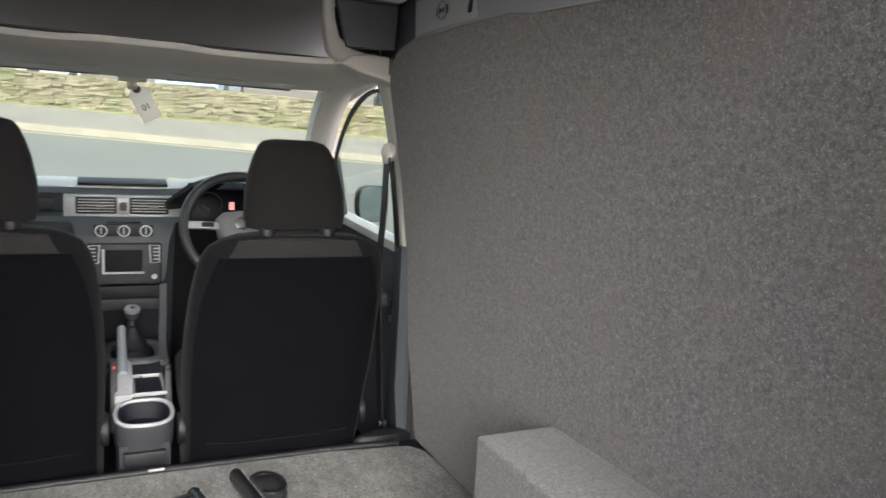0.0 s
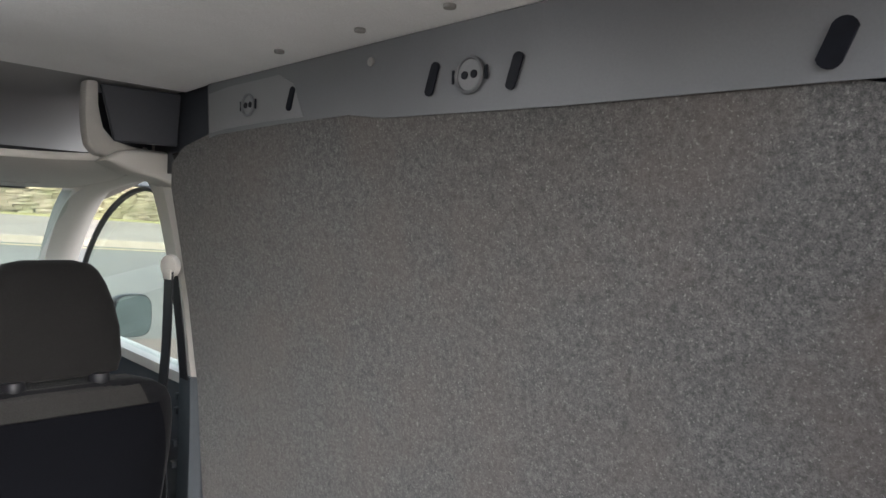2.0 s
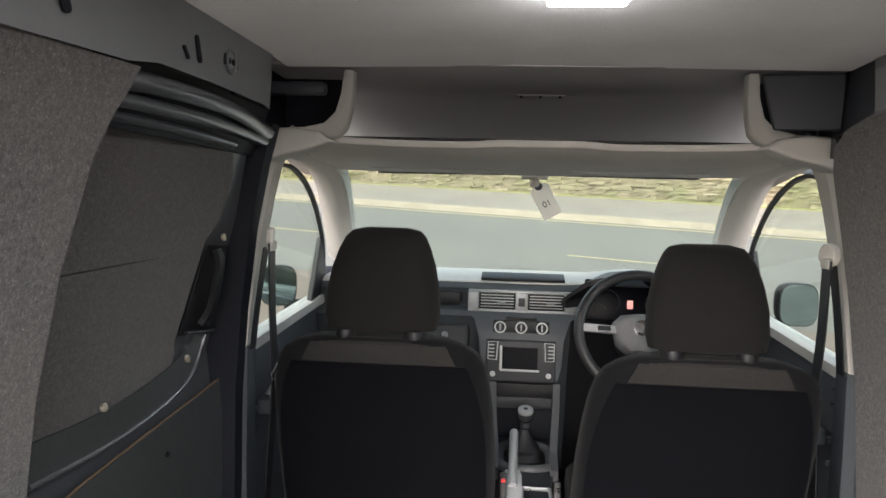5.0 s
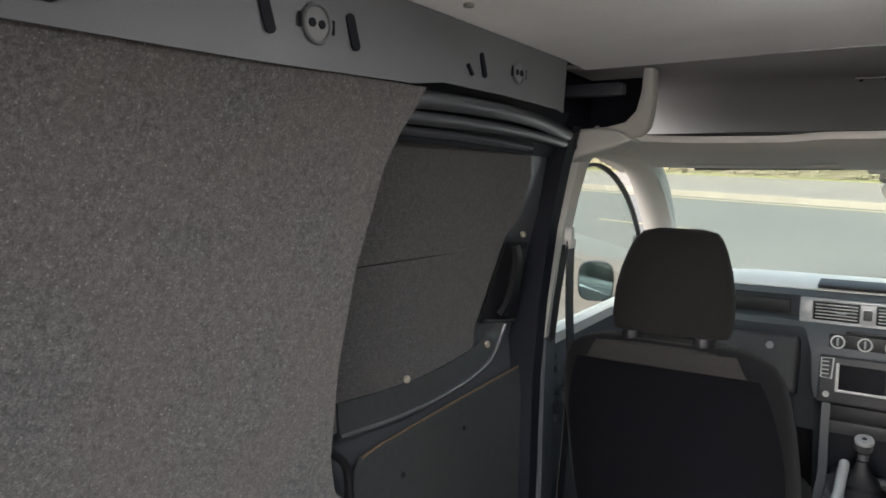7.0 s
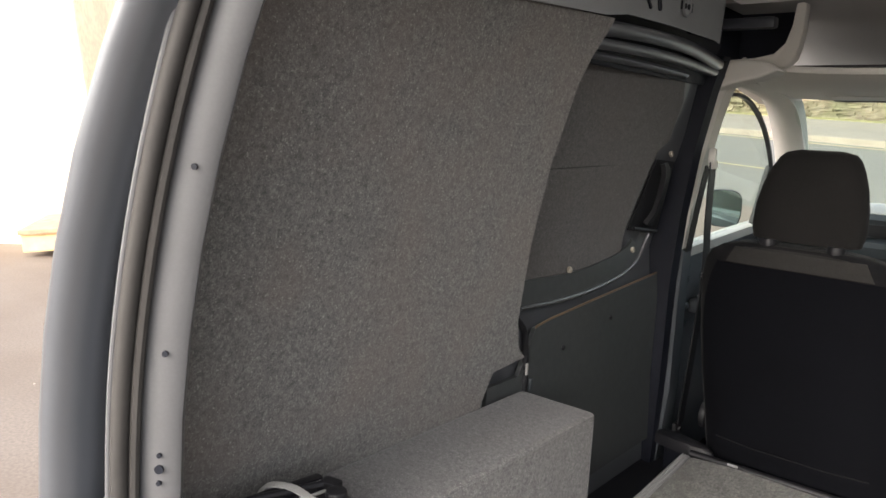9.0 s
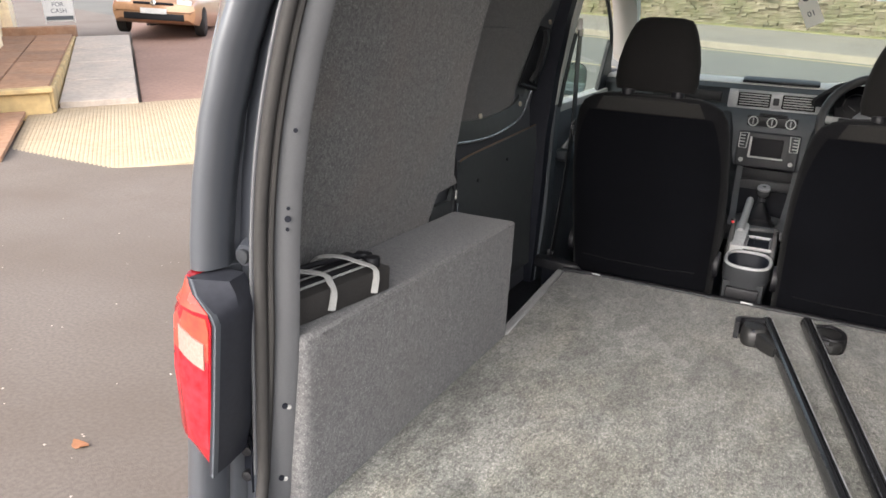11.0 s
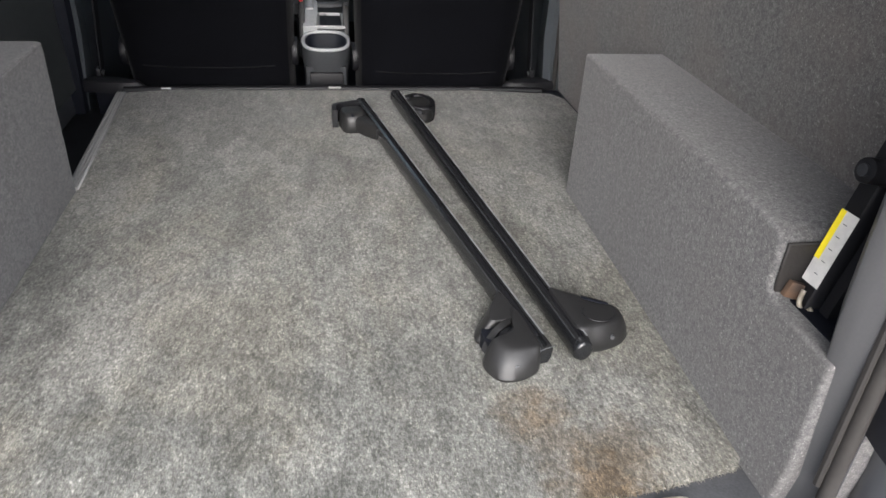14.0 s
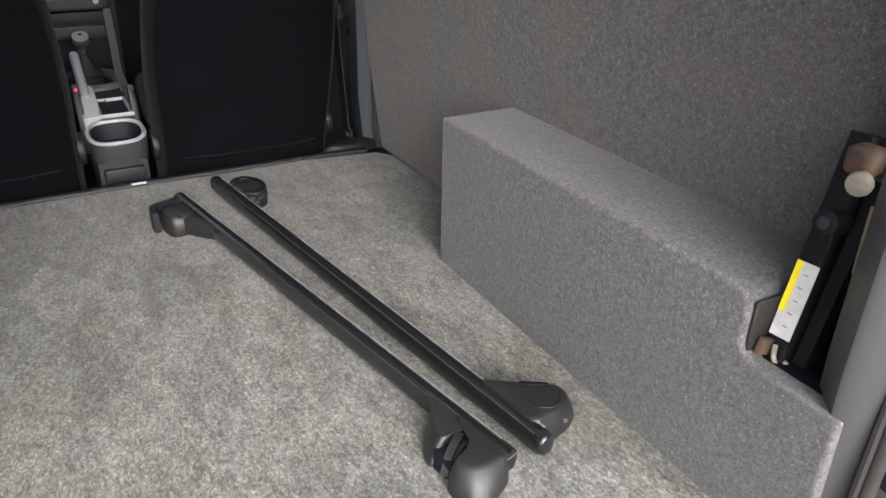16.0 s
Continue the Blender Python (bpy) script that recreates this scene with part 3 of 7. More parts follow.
# interior lamp in the ceiling
lamp = thing("ceiling_lamp", "lit rectangular white lamp set in the roof lining", "lamp")
part("housing", rbox(0.03, 1.06, 1.892, 0.165, 0.07, 0.014, 0.006, 2), M_HEAD, lamp)
part("cover", rbox(0.03, 1.06, 1.880, 0.116, 0.043, 0.018, 0.006, 3), M_LAMPON, lamp, "lit milky lamp cover")
for y, x in ((0.52, 0.59), (0.74, 0.585), (0.93, 0.583), (1.15, 0.58), (0.74, -0.54), (1.0, -0.53)):
    fx = thing("ceiling_fixing", "small pale round button in the roof lining", "fixing", group="roof lining buttons")
    part("button", disc((x, y, 1.889), (0, 0, 1), 0.009, 0.006, 14, 0.002), M_STRAP, fx)

# floor pan, step well and carpet
setting("floor", rbox(0.0, 0.86, 0.575, 1.16, 1.72, 0.03, 0.002, 1), M_CAVITY, "van floor under the carpet", "floor")
setting("floor_right", rbox(0.685, 0.86, 0.575, 0.205, 1.72, 0.03, 0.002, 1), M_CAVITY, "van floor under the carpet", "floor")
setting("floor_left", rbox(-0.685, 0.50, 0.575, 0.205, 0.98, 0.03, 0.002, 1), M_CAVITY, "van floor under the wheel arch box", "floor")
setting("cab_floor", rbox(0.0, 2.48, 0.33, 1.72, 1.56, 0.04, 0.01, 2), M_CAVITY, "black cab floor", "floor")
edge = [(-0.545, 0.04), (-0.40, 0.018), (-0.2, 0.004), (0.1, -0.004), (0.3, 0.006), (0.45, 0.025), (0.566, 0.047), (0.575, 0.06), (0.78, 0.06), (0.785, 1.0), (0.775, 1.60), (0.74, 1.655), (0.5, 1.685), (0.0, 1.690), (-0.48, 1.692), (-0.60, 1.672), (-0.612, 1.655), (-0.585, 1.3), (-0.572, 1.0), (-0.572, 0.06)]
setting("carpet", prism([(x, y, 0.590) for x, y in edge], (0, 0, 0.012), 0.004, 2), M_CARPET, "worn pale grey cut-pile carpet with brown stains", "carpet")
# frayed tufts along the tailgate edge of the carpet
rnd = random.Random(11)
tv, tf = [], []
for k in range(900):
    i = rnd.choice((0, 1, 1, 2, 2, 3, 3, 4, 4, 5))
    u = rnd.random()
    x, y = edge[i][0] + (edge[i + 1][0] - edge[i][0]) * u, edge[i][1] + (edge[i + 1][1] - edge[i][1]) * u
    z, w, r = 0.594 + 0.007 * rnd.random(), 0.0012 + 0.001 * rnd.random(), 0.003 + 0.005 * rnd.random()
    lean_x = rnd.uniform(-0.004, 0.004)
    n0 = len(tv)
    tv += [(x - w, y + 0.003, z), (x + w, y + 0.003, z), (x, y + 0.003, z + 2 * w), (x + lean_x, y - r, z - 0.002 + 0.005 * rnd.random())]
    tf += [(n0, n0 + 1, n0 + 3), (n0 + 1, n0 + 2, n0 + 3), (n0 + 2, n0, n0 + 3)]
fringe_mesh = bpy.data.meshes.new("carpet_fringe")
fringe_mesh.from_pydata(tv, [], tf)
fringe_mesh.materials.append(M_CARPET)
tagged(new("carpet_fringe", fringe_mesh), "frayed pale grey tufts along the carpet edge", "carpet", kind="stuff")
setting("edge_strip", prism([(-0.566, 0.99, 0.588), (-0.597, 1.0, 0.588), (-0.634, 1.66, 0.588), (-0.605, 1.668, 0.588)], (0, 0, 0.017), 0.003, 1), M_ALU, "ribbed aluminium carpet edge strip", "trim")
for k in range(3):
    setting("edge_strip_rib", tube([(-0.573 - 0.008 * k, 0.995, 0.606), (-0.612 - 0.008 * k, 1.664, 0.606)], 0.0018, 6), M_ALU, "", "trim")
setting("step_well", join(rbox(-0.71, 1.38, 0.505, 0.19, 0.80, 0.02, 0.006, 2), rbox(-0.617, 1.35, 0.545, 0.012, 0.72, 0.075, 0.003, 1, (0, 0, 3)), rbox(-0.70, 0.985, 0.56, 0.19, 0.012, 0.14, 0.003, 1)), M_BLACK, "black plastic sliding door step", "step")
# front edge trim of the load floor
setting("floor_front_trim", tube(curve_points([(-0.62, 1.70, 0.597), (-0.3, 1.712, 0.597), (0.1, 1.712, 0.597), (0.5, 1.705, 0.597), (0.72, 1.69, 0.597)], 8), 0.012, 10), M_BLACK, "black edge moulding of the load floor", "trim")
setting("front_drop", rbox(0.03, 1.725, 0.47, 1.48, 0.01, 0.24, 0.002, 1), M_CAVITY, "black panel below the load floor", "wall")
for x, y in ((-0.492, 1.692), (0.49, 1.69), (0.03, 1.70)):
    cl = thing("floor_clip", "small metal clip at the carpet edge", "clip", group="carpet clips")
    part("clip", rbox(x, y, 0.607, 0.030 if x != 0.03 else 0.04, 0.008, 0.006, 0.002, 2), M_ALU if x < 0.1 else M_GREYPL, cl)

# rear sill with its ribs and two lashing eyes
sill_path = [(-0.62, 0.03), (-0.45, 0.02), (-0.2, 0.006), (0.1, -0.002), (0.35, 0.01), (0.62, 0.03)]
prof = [(0.05, -0.02), (0.05, -0.006), (-0.005, -0.003), (-0.04, -0.006), (-0.062, -0.016), (-0.075, -0.04), (-0.08, -0.08), (0.05, -0.08)]
pth = curve_points([(x, y - 0.02, 0.597) for x, y in sill_path], 8)
sill = setting("rear_sill", sweep(pth, [(-a, b) for a, b in prof][::-1]), M_SILL, "scuffed dark grey plastic loading sill", "sill")
for k in range(21):
    x = -0.52 + 0.052 * k
    if abs(x + 0.417) < 0.04 or abs(x - 0.446) < 0.04:
        continue
    y = lerp_table(x, sill_path)
    swell = []
    for k2 in range(9):
        v = k2 / 8
        hump = 0.0018 * min(1.0, 6 * v, 6 * (1 - v))
        w = 0.019
        yy, zz = y - 0.022 - 0.060 * v, 0.5925 - 0.0016 * v - 0.0075 * max(0, v - 0.45) ** 2 * 4
        swell.append([(x + w * math.cos(a), yy, zz + (hump + 0.0008) * math.sin(a)) for a in [math.pi * q / 8 for q in range(9)]] + [(x, yy, zz - 0.006)])
    part("rib", loft(swell), M_SILL, sill)
for x, y in ((-0.417, -0.022), (0.446, -0.012)):
    e = thing("lashing_eye", "cream zinc lashing eye sunk in the sill", "lashing eye", group="lashing eyes")
    ring = [(x + 0.025 * math.copysign(abs(math.cos(a)) ** 0.6, math.cos(a)), y + 0.015 * math.copysign(abs(math.sin(a)) ** 0.6, math.sin(a)), 0.598) for a in [2 * math.pi * k / 24 for k in range(24)]]
    part("frame", tube(ring, 0.0036, 8, True, ry=0.0034), M_ZINC, e, "cream rounded frame")
    part("bowl", prism([(q[0], q[1], 0.592) for q in ring], (0, 0, 0.003)), M_ALU, e, "pale grey bowl")
    part("bar", tube([(x - 0.022, y, 0.597), (x - 0.01, y + 0.003, 0.599), (x + 0.01, y + 0.003, 0.599), (x + 0.022, y, 0.597)], 0.0018, 8), M_ALU, e)
for x in (-0.035, 0.24):
    lc = thing("latch_recess", "dark latch cup in the loading sill", "latch", group="latch cups")
    rim = [(x + 0.058 * math.copysign(abs(math.cos(a)) ** 0.55, math.cos(a)), -0.066 + 0.034 * math.copysign(abs(math.sin(a)) ** 0.6, math.sin(a)), 0.5905 + 0.26 * 0.034 * math.sin(a)) for a in [2 * math.pi * k / 32 for k in range(32)]]
    part("rim", tube(rim, 0.0045, 8, True), M_GREYPL, lc, "smooth dark rim")
    part("cup", loft([[(x + (q[0] - x) * f, -0.066 + (q[1] + 0.066) * f, q[2] + h) for q in rim] for f, h in ((1.0, 0.001), (0.94, -0.001), (0.5, -0.002), (0.05, -0.002))]), M_CAVITY, lc, "black cup")
    part("rod", tube(curve_points([(x - 0.016, -0.050, 0.594), (x - 0.016, -0.070, 0.596), (x + 0.016, -0.070, 0.596), (x + 0.016, -0.050, 0.594)], 3), 0.0035, 8), M_CUP, lc, "dull steel striker")
    part("tongue", rbox(x + 0.002, -0.079, 0.591, 0.05, 0.014, 0.006, 0.002, 2, (12, 0, 0)), M_GREYPL, lc)


# rear pillars: jamb face, rubber seal, gutter and painted corner
def lean(z, left=True):
    k = max(0.0, z - 1.08)
    return (0.316 if left else 0.2) * k * k


def pillar(left):
    sg = -1 if left else 1
    out = 0.0 if left else 0.035
    tag = "left" if left else "right"
    zs = [0.545, 0.60, 0.64, 0.7, 0.8, 0.9, 1.0, 1.1, 1.2, 1.3, 1.4, 1.5, 1.6, 1.7, 1.8, 1.9]
    def strip(pts, foot=0.0):
        rings = []
        for z in zs:
            d = lean(z, left) * (1.0 if left else 0.5)
            f = -foot * max(0, (0.92 - z) / 0.35)
            rings.append([(sg * (abs(x) + out - d - f), y + (0.363 if left else 0.3) * d, z) for x, y in pts])
        return rings
    jamb = [(0.606, 0.052), (0.587, 0.038), (0.588, 0.031), (0.597, 0.0185), (0.612, 0.004), (0.630, 0.0), (0.64, 0.03), (0.63, 0.06)] if left else [(0.575, 0.03), (0.539, -0.012), (0.539, -0.019), (0.547, -0.036), (0.557, -0.058), (0.564, -0.056), (0.60, -0.02), (0.60, 0.04)]
    j = setting("rear_jamb_" + tag, loft(strip(jamb, 0.02 if left else 0.027)), M_JAMB, "grey painted rear door jamb with bolt holes", "door jamb")
    for (x, y, z, r) in ((0.600, 0.014, 1.146, 0.0062), (0.600, 0.014, 1.163, 0.0035), (0.600, 0.014, 1.129, 0.0035), (0.597, 0.016, 1.284, 0.0042), (0.602, 0.012, 0.819, 0.006), (0.600, 0.012, 0.676, 0.006), (0.597, 0.016, 1.490, 0.004)):
        d = lean(z, left)
        if left:
            x, y = 0.5965 + 0.02 * max(0, (0.92 - z) / 0.35), 0.0172
        else:
            x, y = 0.5485 + 0.027 * max(0, (0.92 - z) / 0.35), -0.0385
            z += 0.03 if z < 0.9 else 0.0
        if left and z < 0.9:
            # bolt head in a pale colour that stands for the highlight on it
            part("bolt_head", disc((sg * (x - 0.0045), y + 0.0055, z - 0.003), (sg * -0.75, -0.66, 0), 0.0042, 0.005, 12, 0.0015), M_STRAP, j, "bolt head coloured pale for its highlight")
        part("bolt_hole", disc((sg * (x + out - d * (1.0 if left else 0.5)), y + (0.363 if left else 0.15) * d, z), (sg * -0.62, -0.78, 0) if left else (-0.79, -0.61, 0), r * (0.85 if left else 0.55), 0.003, 14), M_CAVITY, j, "small round hole")
    gutter = [(0.626, -0.020), (0.633, -0.027), (0.648, -0.010), (0.664, 0.004), (0.690, 0.016), (0.704, 0.0), (0.712, 0.04), (0.66, 0.05)]
    setting("rear_gutter_" + tag, loft(strip(gutter)), M_PAINTDK, "dark grey painted gutter beside the tailgate", "van body")
    zc = [0.60, 0.75, 1.058, 1.062, 1.1, 1.2, 1.3, 1.4, 1.5, 1.6, 1.7, 1.8, 1.9]
    corner = [(0.694, 0.004), (0.684, -0.030), (0.688, -0.052), (0.697, -0.064), (0.710, -0.068), (0.724, -0.060), (0.748, -0.022), (0.79, 0.06), (0.86, 0.125), (0.76, 0.125)]
    rings = []
    for z in zc:
        d = lean(min(z, 1.7), left) * (1.0 if left else 0.5)
        push = 0.05 if z < 1.06 else 0.0
        tuck = (0.04 * max(0.0, z - 1.1) + 0.2 * max(0.0, z - 1.25) ** 2) if left else 0.0
        rings.append([(sg * (x + out * 0.5 - d - (tuck if y < 0.05 else 0.0)), min(y + push, max(y, 0.06)) + ((0.363 if left else 0.3) if y < 0.05 else 0.0) * d, z) for x, y in corner])
    rings = [[tuple(q) for q in curve_points(r, 4, True)] for r in rings]
    setting("rear_corner_" + tag, loft(rings), M_PAINT, "dark grey painted rear corner pillar", "van body")
    for z in (1.10,):
        st = thing("door_bump_stop", "round grey stop in the gutter", "stop", group="bump stops")
        part("boss", disc((sg * 0.655, -0.004, z - 0.017), (0, 1, 0), 0.017, 0.022, 20, 0.0, 0.027), M_PAINTDK, st, "dark painted boss")
        part("stop", disc((sg * 0.654, -0.018, z - 0.017), (0, -1, 0), 0.012, 0.010, 16, 0.004), M_CUP, st)
    if left:
        # near-black strip laid just over the gutter surface
        recess = [(0.634, -0.030), (0.648, -0.014), (0.664, 0.0), (0.690, 0.012), (0.690, 0.016), (0.664, 0.004), (0.648, -0.010), (0.634, -0.024)]
        setting("lamp_recess", loft([[(sg * x, y - 0.001, z) for x, y in recess] for z in (0.665, 0.70, 0.75)]), M_CAVITY, "near-black strip on the gutter below the lamp", "van body")
    # lower corner under the lamp
    low = [(0.700, 0.02), (0.690, -0.030), (0.694, -0.062), (0.708, -0.078), (0.74, -0.066), (0.785, -0.01), (0.83, 0.08), (0.86, 0.125), (0.66, 0.125)]
    rings = []
    for z in (0.40, 0.50, 0.60, 0.70, 0.76):
        rings.append([(sg * (x + 0.01 * (0.76 - z)), y - 0.05 * (0.76 - z) * (1 if y < 0.1 else 0), z) for x, y in low])
    rings = [[tuple(q) for q in curve_points(r, 4, True)] for r in rings]
    setting("rear_quarter_" + tag, loft(rings), M_PAINT, "dark grey painted quarter below the lamp", "van body")


pillar(True)
pillar(False)
# seal across the sill and bumper
def seal_side(sg, out, dy=0.0):
    pts = []
    for z in (1.88, 1.75, 1.6, 1.5, 1.4, 1.3, 1.2, 1.1, 0.95, 0.8, 0.70):
        d = lean(z, sg < 0) * (1.0 if sg < 0 else 0.5)
        pts.append((sg * (0.622 + out - d), -0.016 + dy + (0.363 if sg < 0 else 0.3) * d, z))
    return pts + [(sg * (0.618 + out), -0.026 + 0.9 * dy, 0.660), (sg * (0.604 + out * 0.7), -0.042 + 0.6 * dy, 0.622), (sg * 0.575, -0.064 + 0.3 * dy, 0.594), (sg * 0.50, -0.086, 0.576)]


ring = seal_side(-1, 0.0) + [(-0.3, -0.106, 0.568), (0.0, -0.113, 0.567), (0.3, -0.106, 0.568)] + seal_side(1, -0.016, -0.050)[::-1]
setting("tailgate_seal", tube(curve_points(ring, 4), 0.0105, 12, up=(0.3, 1, 0.2)), M_RUBBER, "dark rubber seal round the tailgate opening", "seal")
for sg, out in ((-1, 0.0), (1, -0.012)):
    lipline = [(sg * (0.612 + out - lean(z, sg < 0) * (1.0 if sg < 0 else 0.5) - (0.004 if sg > 0 else -0.02 * max(0, (0.92 - z) / 0.35))), -0.004 + (0.363 if sg < 0 else 0.15) * lean(z, sg < 0) - (0.054 if sg > 0 else 0), z) for z in (1.86, 1.7, 1.55, 1.4, 1.25, 1.1, 0.95, 0.8, 0.68)]
    setting("seal_lip", tube(curve_points(lipline, 4), 0.0060, 8, up=(0.3, 1, 0.2)), M_RUBBER, "thin rubber lip beside the tailgate seal", "seal")
rim = [(-(0.633 - lean(z)), -0.024 + 0.363 * lean(z), z) for z in (1.86, 1.7, 1.55, 1.4, 1.25, 1.1, 0.95, 0.8, 0.70)]
setting("seal_flange", tube(curve_points(rim, 4), 0.0032, 8, up=(0.3, 1, 0.2)), M_JAMB, "thin painted flange beside the tailgate seal", "van body")
setting("rear_panel", rbox(0, -0.06, 0.52, 1.26, 0.06, 0.10, 0.01, 2), M_PAINTDK, "dark grey painted panel under the sill", "van body")
bum = curve_points([(-0.84, 0.14, 0.44), (-0.805, -0.02, 0.46), (-0.73, -0.085, 0.485), (-0.6, -0.125, 0.50), (-0.3, -0.17, 0.52), (0, -0.175, 0.52), (0.3, -0.17, 0.52), (0.6, -0.125, 0.50), (0.73, -0.085, 0.485), (0.805, -0.02, 0.46), (0.84, 0.14, 0.44)], 6)
setting("rear_bumper", sweep(bum, [(-0.06, 0.03), (0.0, 0.028), (0.035, 0.016), (0.048, -0.02), (0.05, -0.18), (0.02, -0.24), (-0.04, -0.24), (-0.06, -0.1)]), M_PAINTDK, "dark grey rear bumper", "bumper")


# unseen raised tailgate over the opening, tilted to set the sky light let in
tg = setting("tailgate", sheet(lambda u, v: Vector((-0.66 + 1.32 * u, 0.08 - 0.98 * v, 1.96 + 0.66 * v + 0.03 * math.sin(3.14 * u) - 0.05 * v * v)), 8, 8, (0, 0, 0.035)), M_PAINT, "dark grey raised tailgate, unseen, shading the opening", "door")
part("inner_panel", sheet(lambda u, v: Vector((-0.60 + 1.20 * u, 0.0 - 0.86 * v, 1.945 + 0.62 * v + 0.025 * math.sin(3.14 * u) - 0.05 * v * v)), 6, 6, (0, 0, 0.012)), M_GREYPL, tg, "dark grey inner panel")


# ---- tail lamps ----
def tail_lamp(left):
    sg = -1 if left else 1
    t = thing("tail_lamp", "red tail lamp with pale reversing lens", "lamp", group="tail lamps")
    def body(pts, vec, mtl, name, label, bev=0.006):
        part(name, prism([(sg * x, y, z) for x, y, z in pts], (sg * vec[0], vec[1], vec[2]), bev, 2), mtl, t, label)
    # wrapping lens from the inner edge to the outer side
    levels = [(0.752, 0.652, 0.685, -0.100), (0.79, 0.648, 0.750, -0.108), (0.90, 0.641, 0.757, -0.112), (1.0, 0.636, 0.750, -0.112), (1.02, 0.645, 0.738, -0.110), (1.060, 0.704, 0.724, -0.084)]
    rings = []
    for z, xi, xo, yf in levels:
        w = xo - xi
        rings.append([(sg * xi, yf, z), (sg * (xi + 0.3 * w), yf + 0.002, z), (sg * (xi + 0.65 * w), yf + 0.012, z), (sg * (xi + 0.9 * w), yf + 0.03, z), (sg * xo, yf + 0.05, z), (sg * (xo + 0.012), yf + 0.11, z), (sg * (xi + 0.05), yf + 0.11, z), (sg * xi, yf + 0.05, z)])
    lens = part("lens", loft(rings), M_REDLAMP, t, "glossy red lens")
    part("reversing_lens", loft([[(sg * 0.649, -0.116, z0 - 0.003), (sg * 0.672, -0.115, z0 + 0.003), (sg * 0.695, -0.109, z0 + 0.008), (sg * 0.714, -0.1010, z0 + 0.012), (sg * 0.714, -0.09, z0 + 0.012), (sg * 0.650, -0.10, z0)] for z0 in (0.930, 0.955, 0.972)]), M_PINKLAMP, lens, "pale pink reversing lens")
    inner = []
    for z, xi, xo, yf in ((0.785, 0.653, 0.728, -0.1085), (0.90, 0.6435, 0.738, -0.1135), (0.990, 0.640, 0.734, -0.1135), (1.010, 0.646, 0.722, -0.1125)):
        w = xo - xi
        inner.append([(sg * xi, yf, z), (sg * (xi + 0.35 * w), yf + 0.0015, z), (sg * (xi + 0.7 * w), yf + 0.0105, z), (sg * xo, yf + 0.024, z), (sg * xo, yf + 0.05, z), (sg * xi, yf + 0.03, z)])
    cut = [tuple(p + (q - p) * 0.45 for p, q in zip(a, b)) for a, b in zip(inner[1], inner[2])]
    part("lens_inset", loft([inner[0], inner[1], cut]), M_REDDEEP, lens, "deep red inner lens")
    part("upper_inset", loft([cut, inner[2], inner[3]]), M_CORAL, lens, "coral upper lens")
    top = []
    for z, xi, xo, yf in ((1.018, 0.640, 0.732, -0.1130), (1.030, 0.664, 0.728, -0.1065), (1.056, 0.700, 0.722, -0.0900)):
        w = xo - xi
        top.append([(sg * xi, yf, z), (sg * (xi + 0.35 * w), yf + 0.001, z), (sg * (xi + 0.7 * w), yf + 0.010, z), (sg * xo, yf + 0.028, z), (sg * xo, yf + 0.05, z), (sg * xi, yf + 0.03, z)])
    part("indicator_lens", loft(top), M_CORAL, lens, "orange-red indicator lens")
    rings = []
    for z, xi, xo in ((0.742, 0.636, 0.654), (0.80, 0.622, 0.649), (1.005, 0.611, 0.637), (1.018, 0.612, 0.645), (1.040, 0.618, 0.680), (1.058, 0.630, 0.706)):
        rings.append([(sg * xo, -0.109 if z < 1.03 else -0.112 + 0.9 * (z - 1.03), z), (sg * (xo - 0.013), -0.114 if z < 1.03 else -0.116 + 0.9 * (z - 1.03), z), (sg * (xi + 0.010), -0.066, z), (sg * (xi + 0.02), -0.02, z), (sg * xo, -0.02, z)])
    part("side_cap", loft(rings), M_NAVY, t, "dark inner cover of the lamp")
    # thin lighter strip painting the highlight on the cover's ridge
    edge = [(0.742, 0.643, -0.1125), (0.80, 0.638, -0.1130), (0.90, 0.632, -0.1130), (1.005, 0.626, -0.1130), (1.020, 0.634, -0.1130), (1.040, 0.668, -0.105), (1.058, 0.694, -0.0895)]
    part("edge_strip", loft([[(sg * x, y - 0.0022, z), (sg * (x - 0.0035), y - 0.0022, z), (sg * (x - 0.0035), y + 0.008, z), (sg * x, y + 0.008, z)] for z, x, y in edge]), M_DOORCARD, t, "painted highlight along the lamp cover edge")
    for z in (0.725, 0.675):
        part("screw_knob", disc((sg * 0.666, -0.004, z), (0.2, -1, 0), 0.010, 0.014, 12, 0.003), M_BLACK, t, "black lamp fixing")
    return t


tail_lamp(True)
tail_lamp(False)


# ---- wheel-arch boxes ----
def felt_box(outline_top, z0, z1, bev=0.012):
    return prism([(x, y, z0) for x, y in outline_top], (0, 0, z1 - z0), bev, 3)


lb = thing("wheel_arch_box", "felt-covered wheel arch box beside the sliding door", "box", group="wheel arch boxes")
arch = [(-0.592, 0.034), (-0.576, 0.044), (-0.57, 0.07), (-0.573, 0.996), (-0.766, 0.99), (-0.766, 0.03)]
part("cover", felt_box(arch, 0.58, 0.942), M_BOXFELT, lb, "grey felt cover")
part("felt_fold", tube([(-0.5735, 0.078, 0.9355), (-0.5745, 0.5, 0.9365), (-0.5755, 0.985, 0.9355)], 0.0040, 8), M_BOXFELT, lb, "folded felt edge")
part("back_panel", rbox(-0.78, 0.51, 0.76, 0.012, 0.95, 0.33, 0.002, 1), M_PLY, lb, "raw plywood back")
rbx = thing("wheel_arch_box", "felt-covered wheel arch box with a jack cut-out", "box", group="wheel arch boxes")
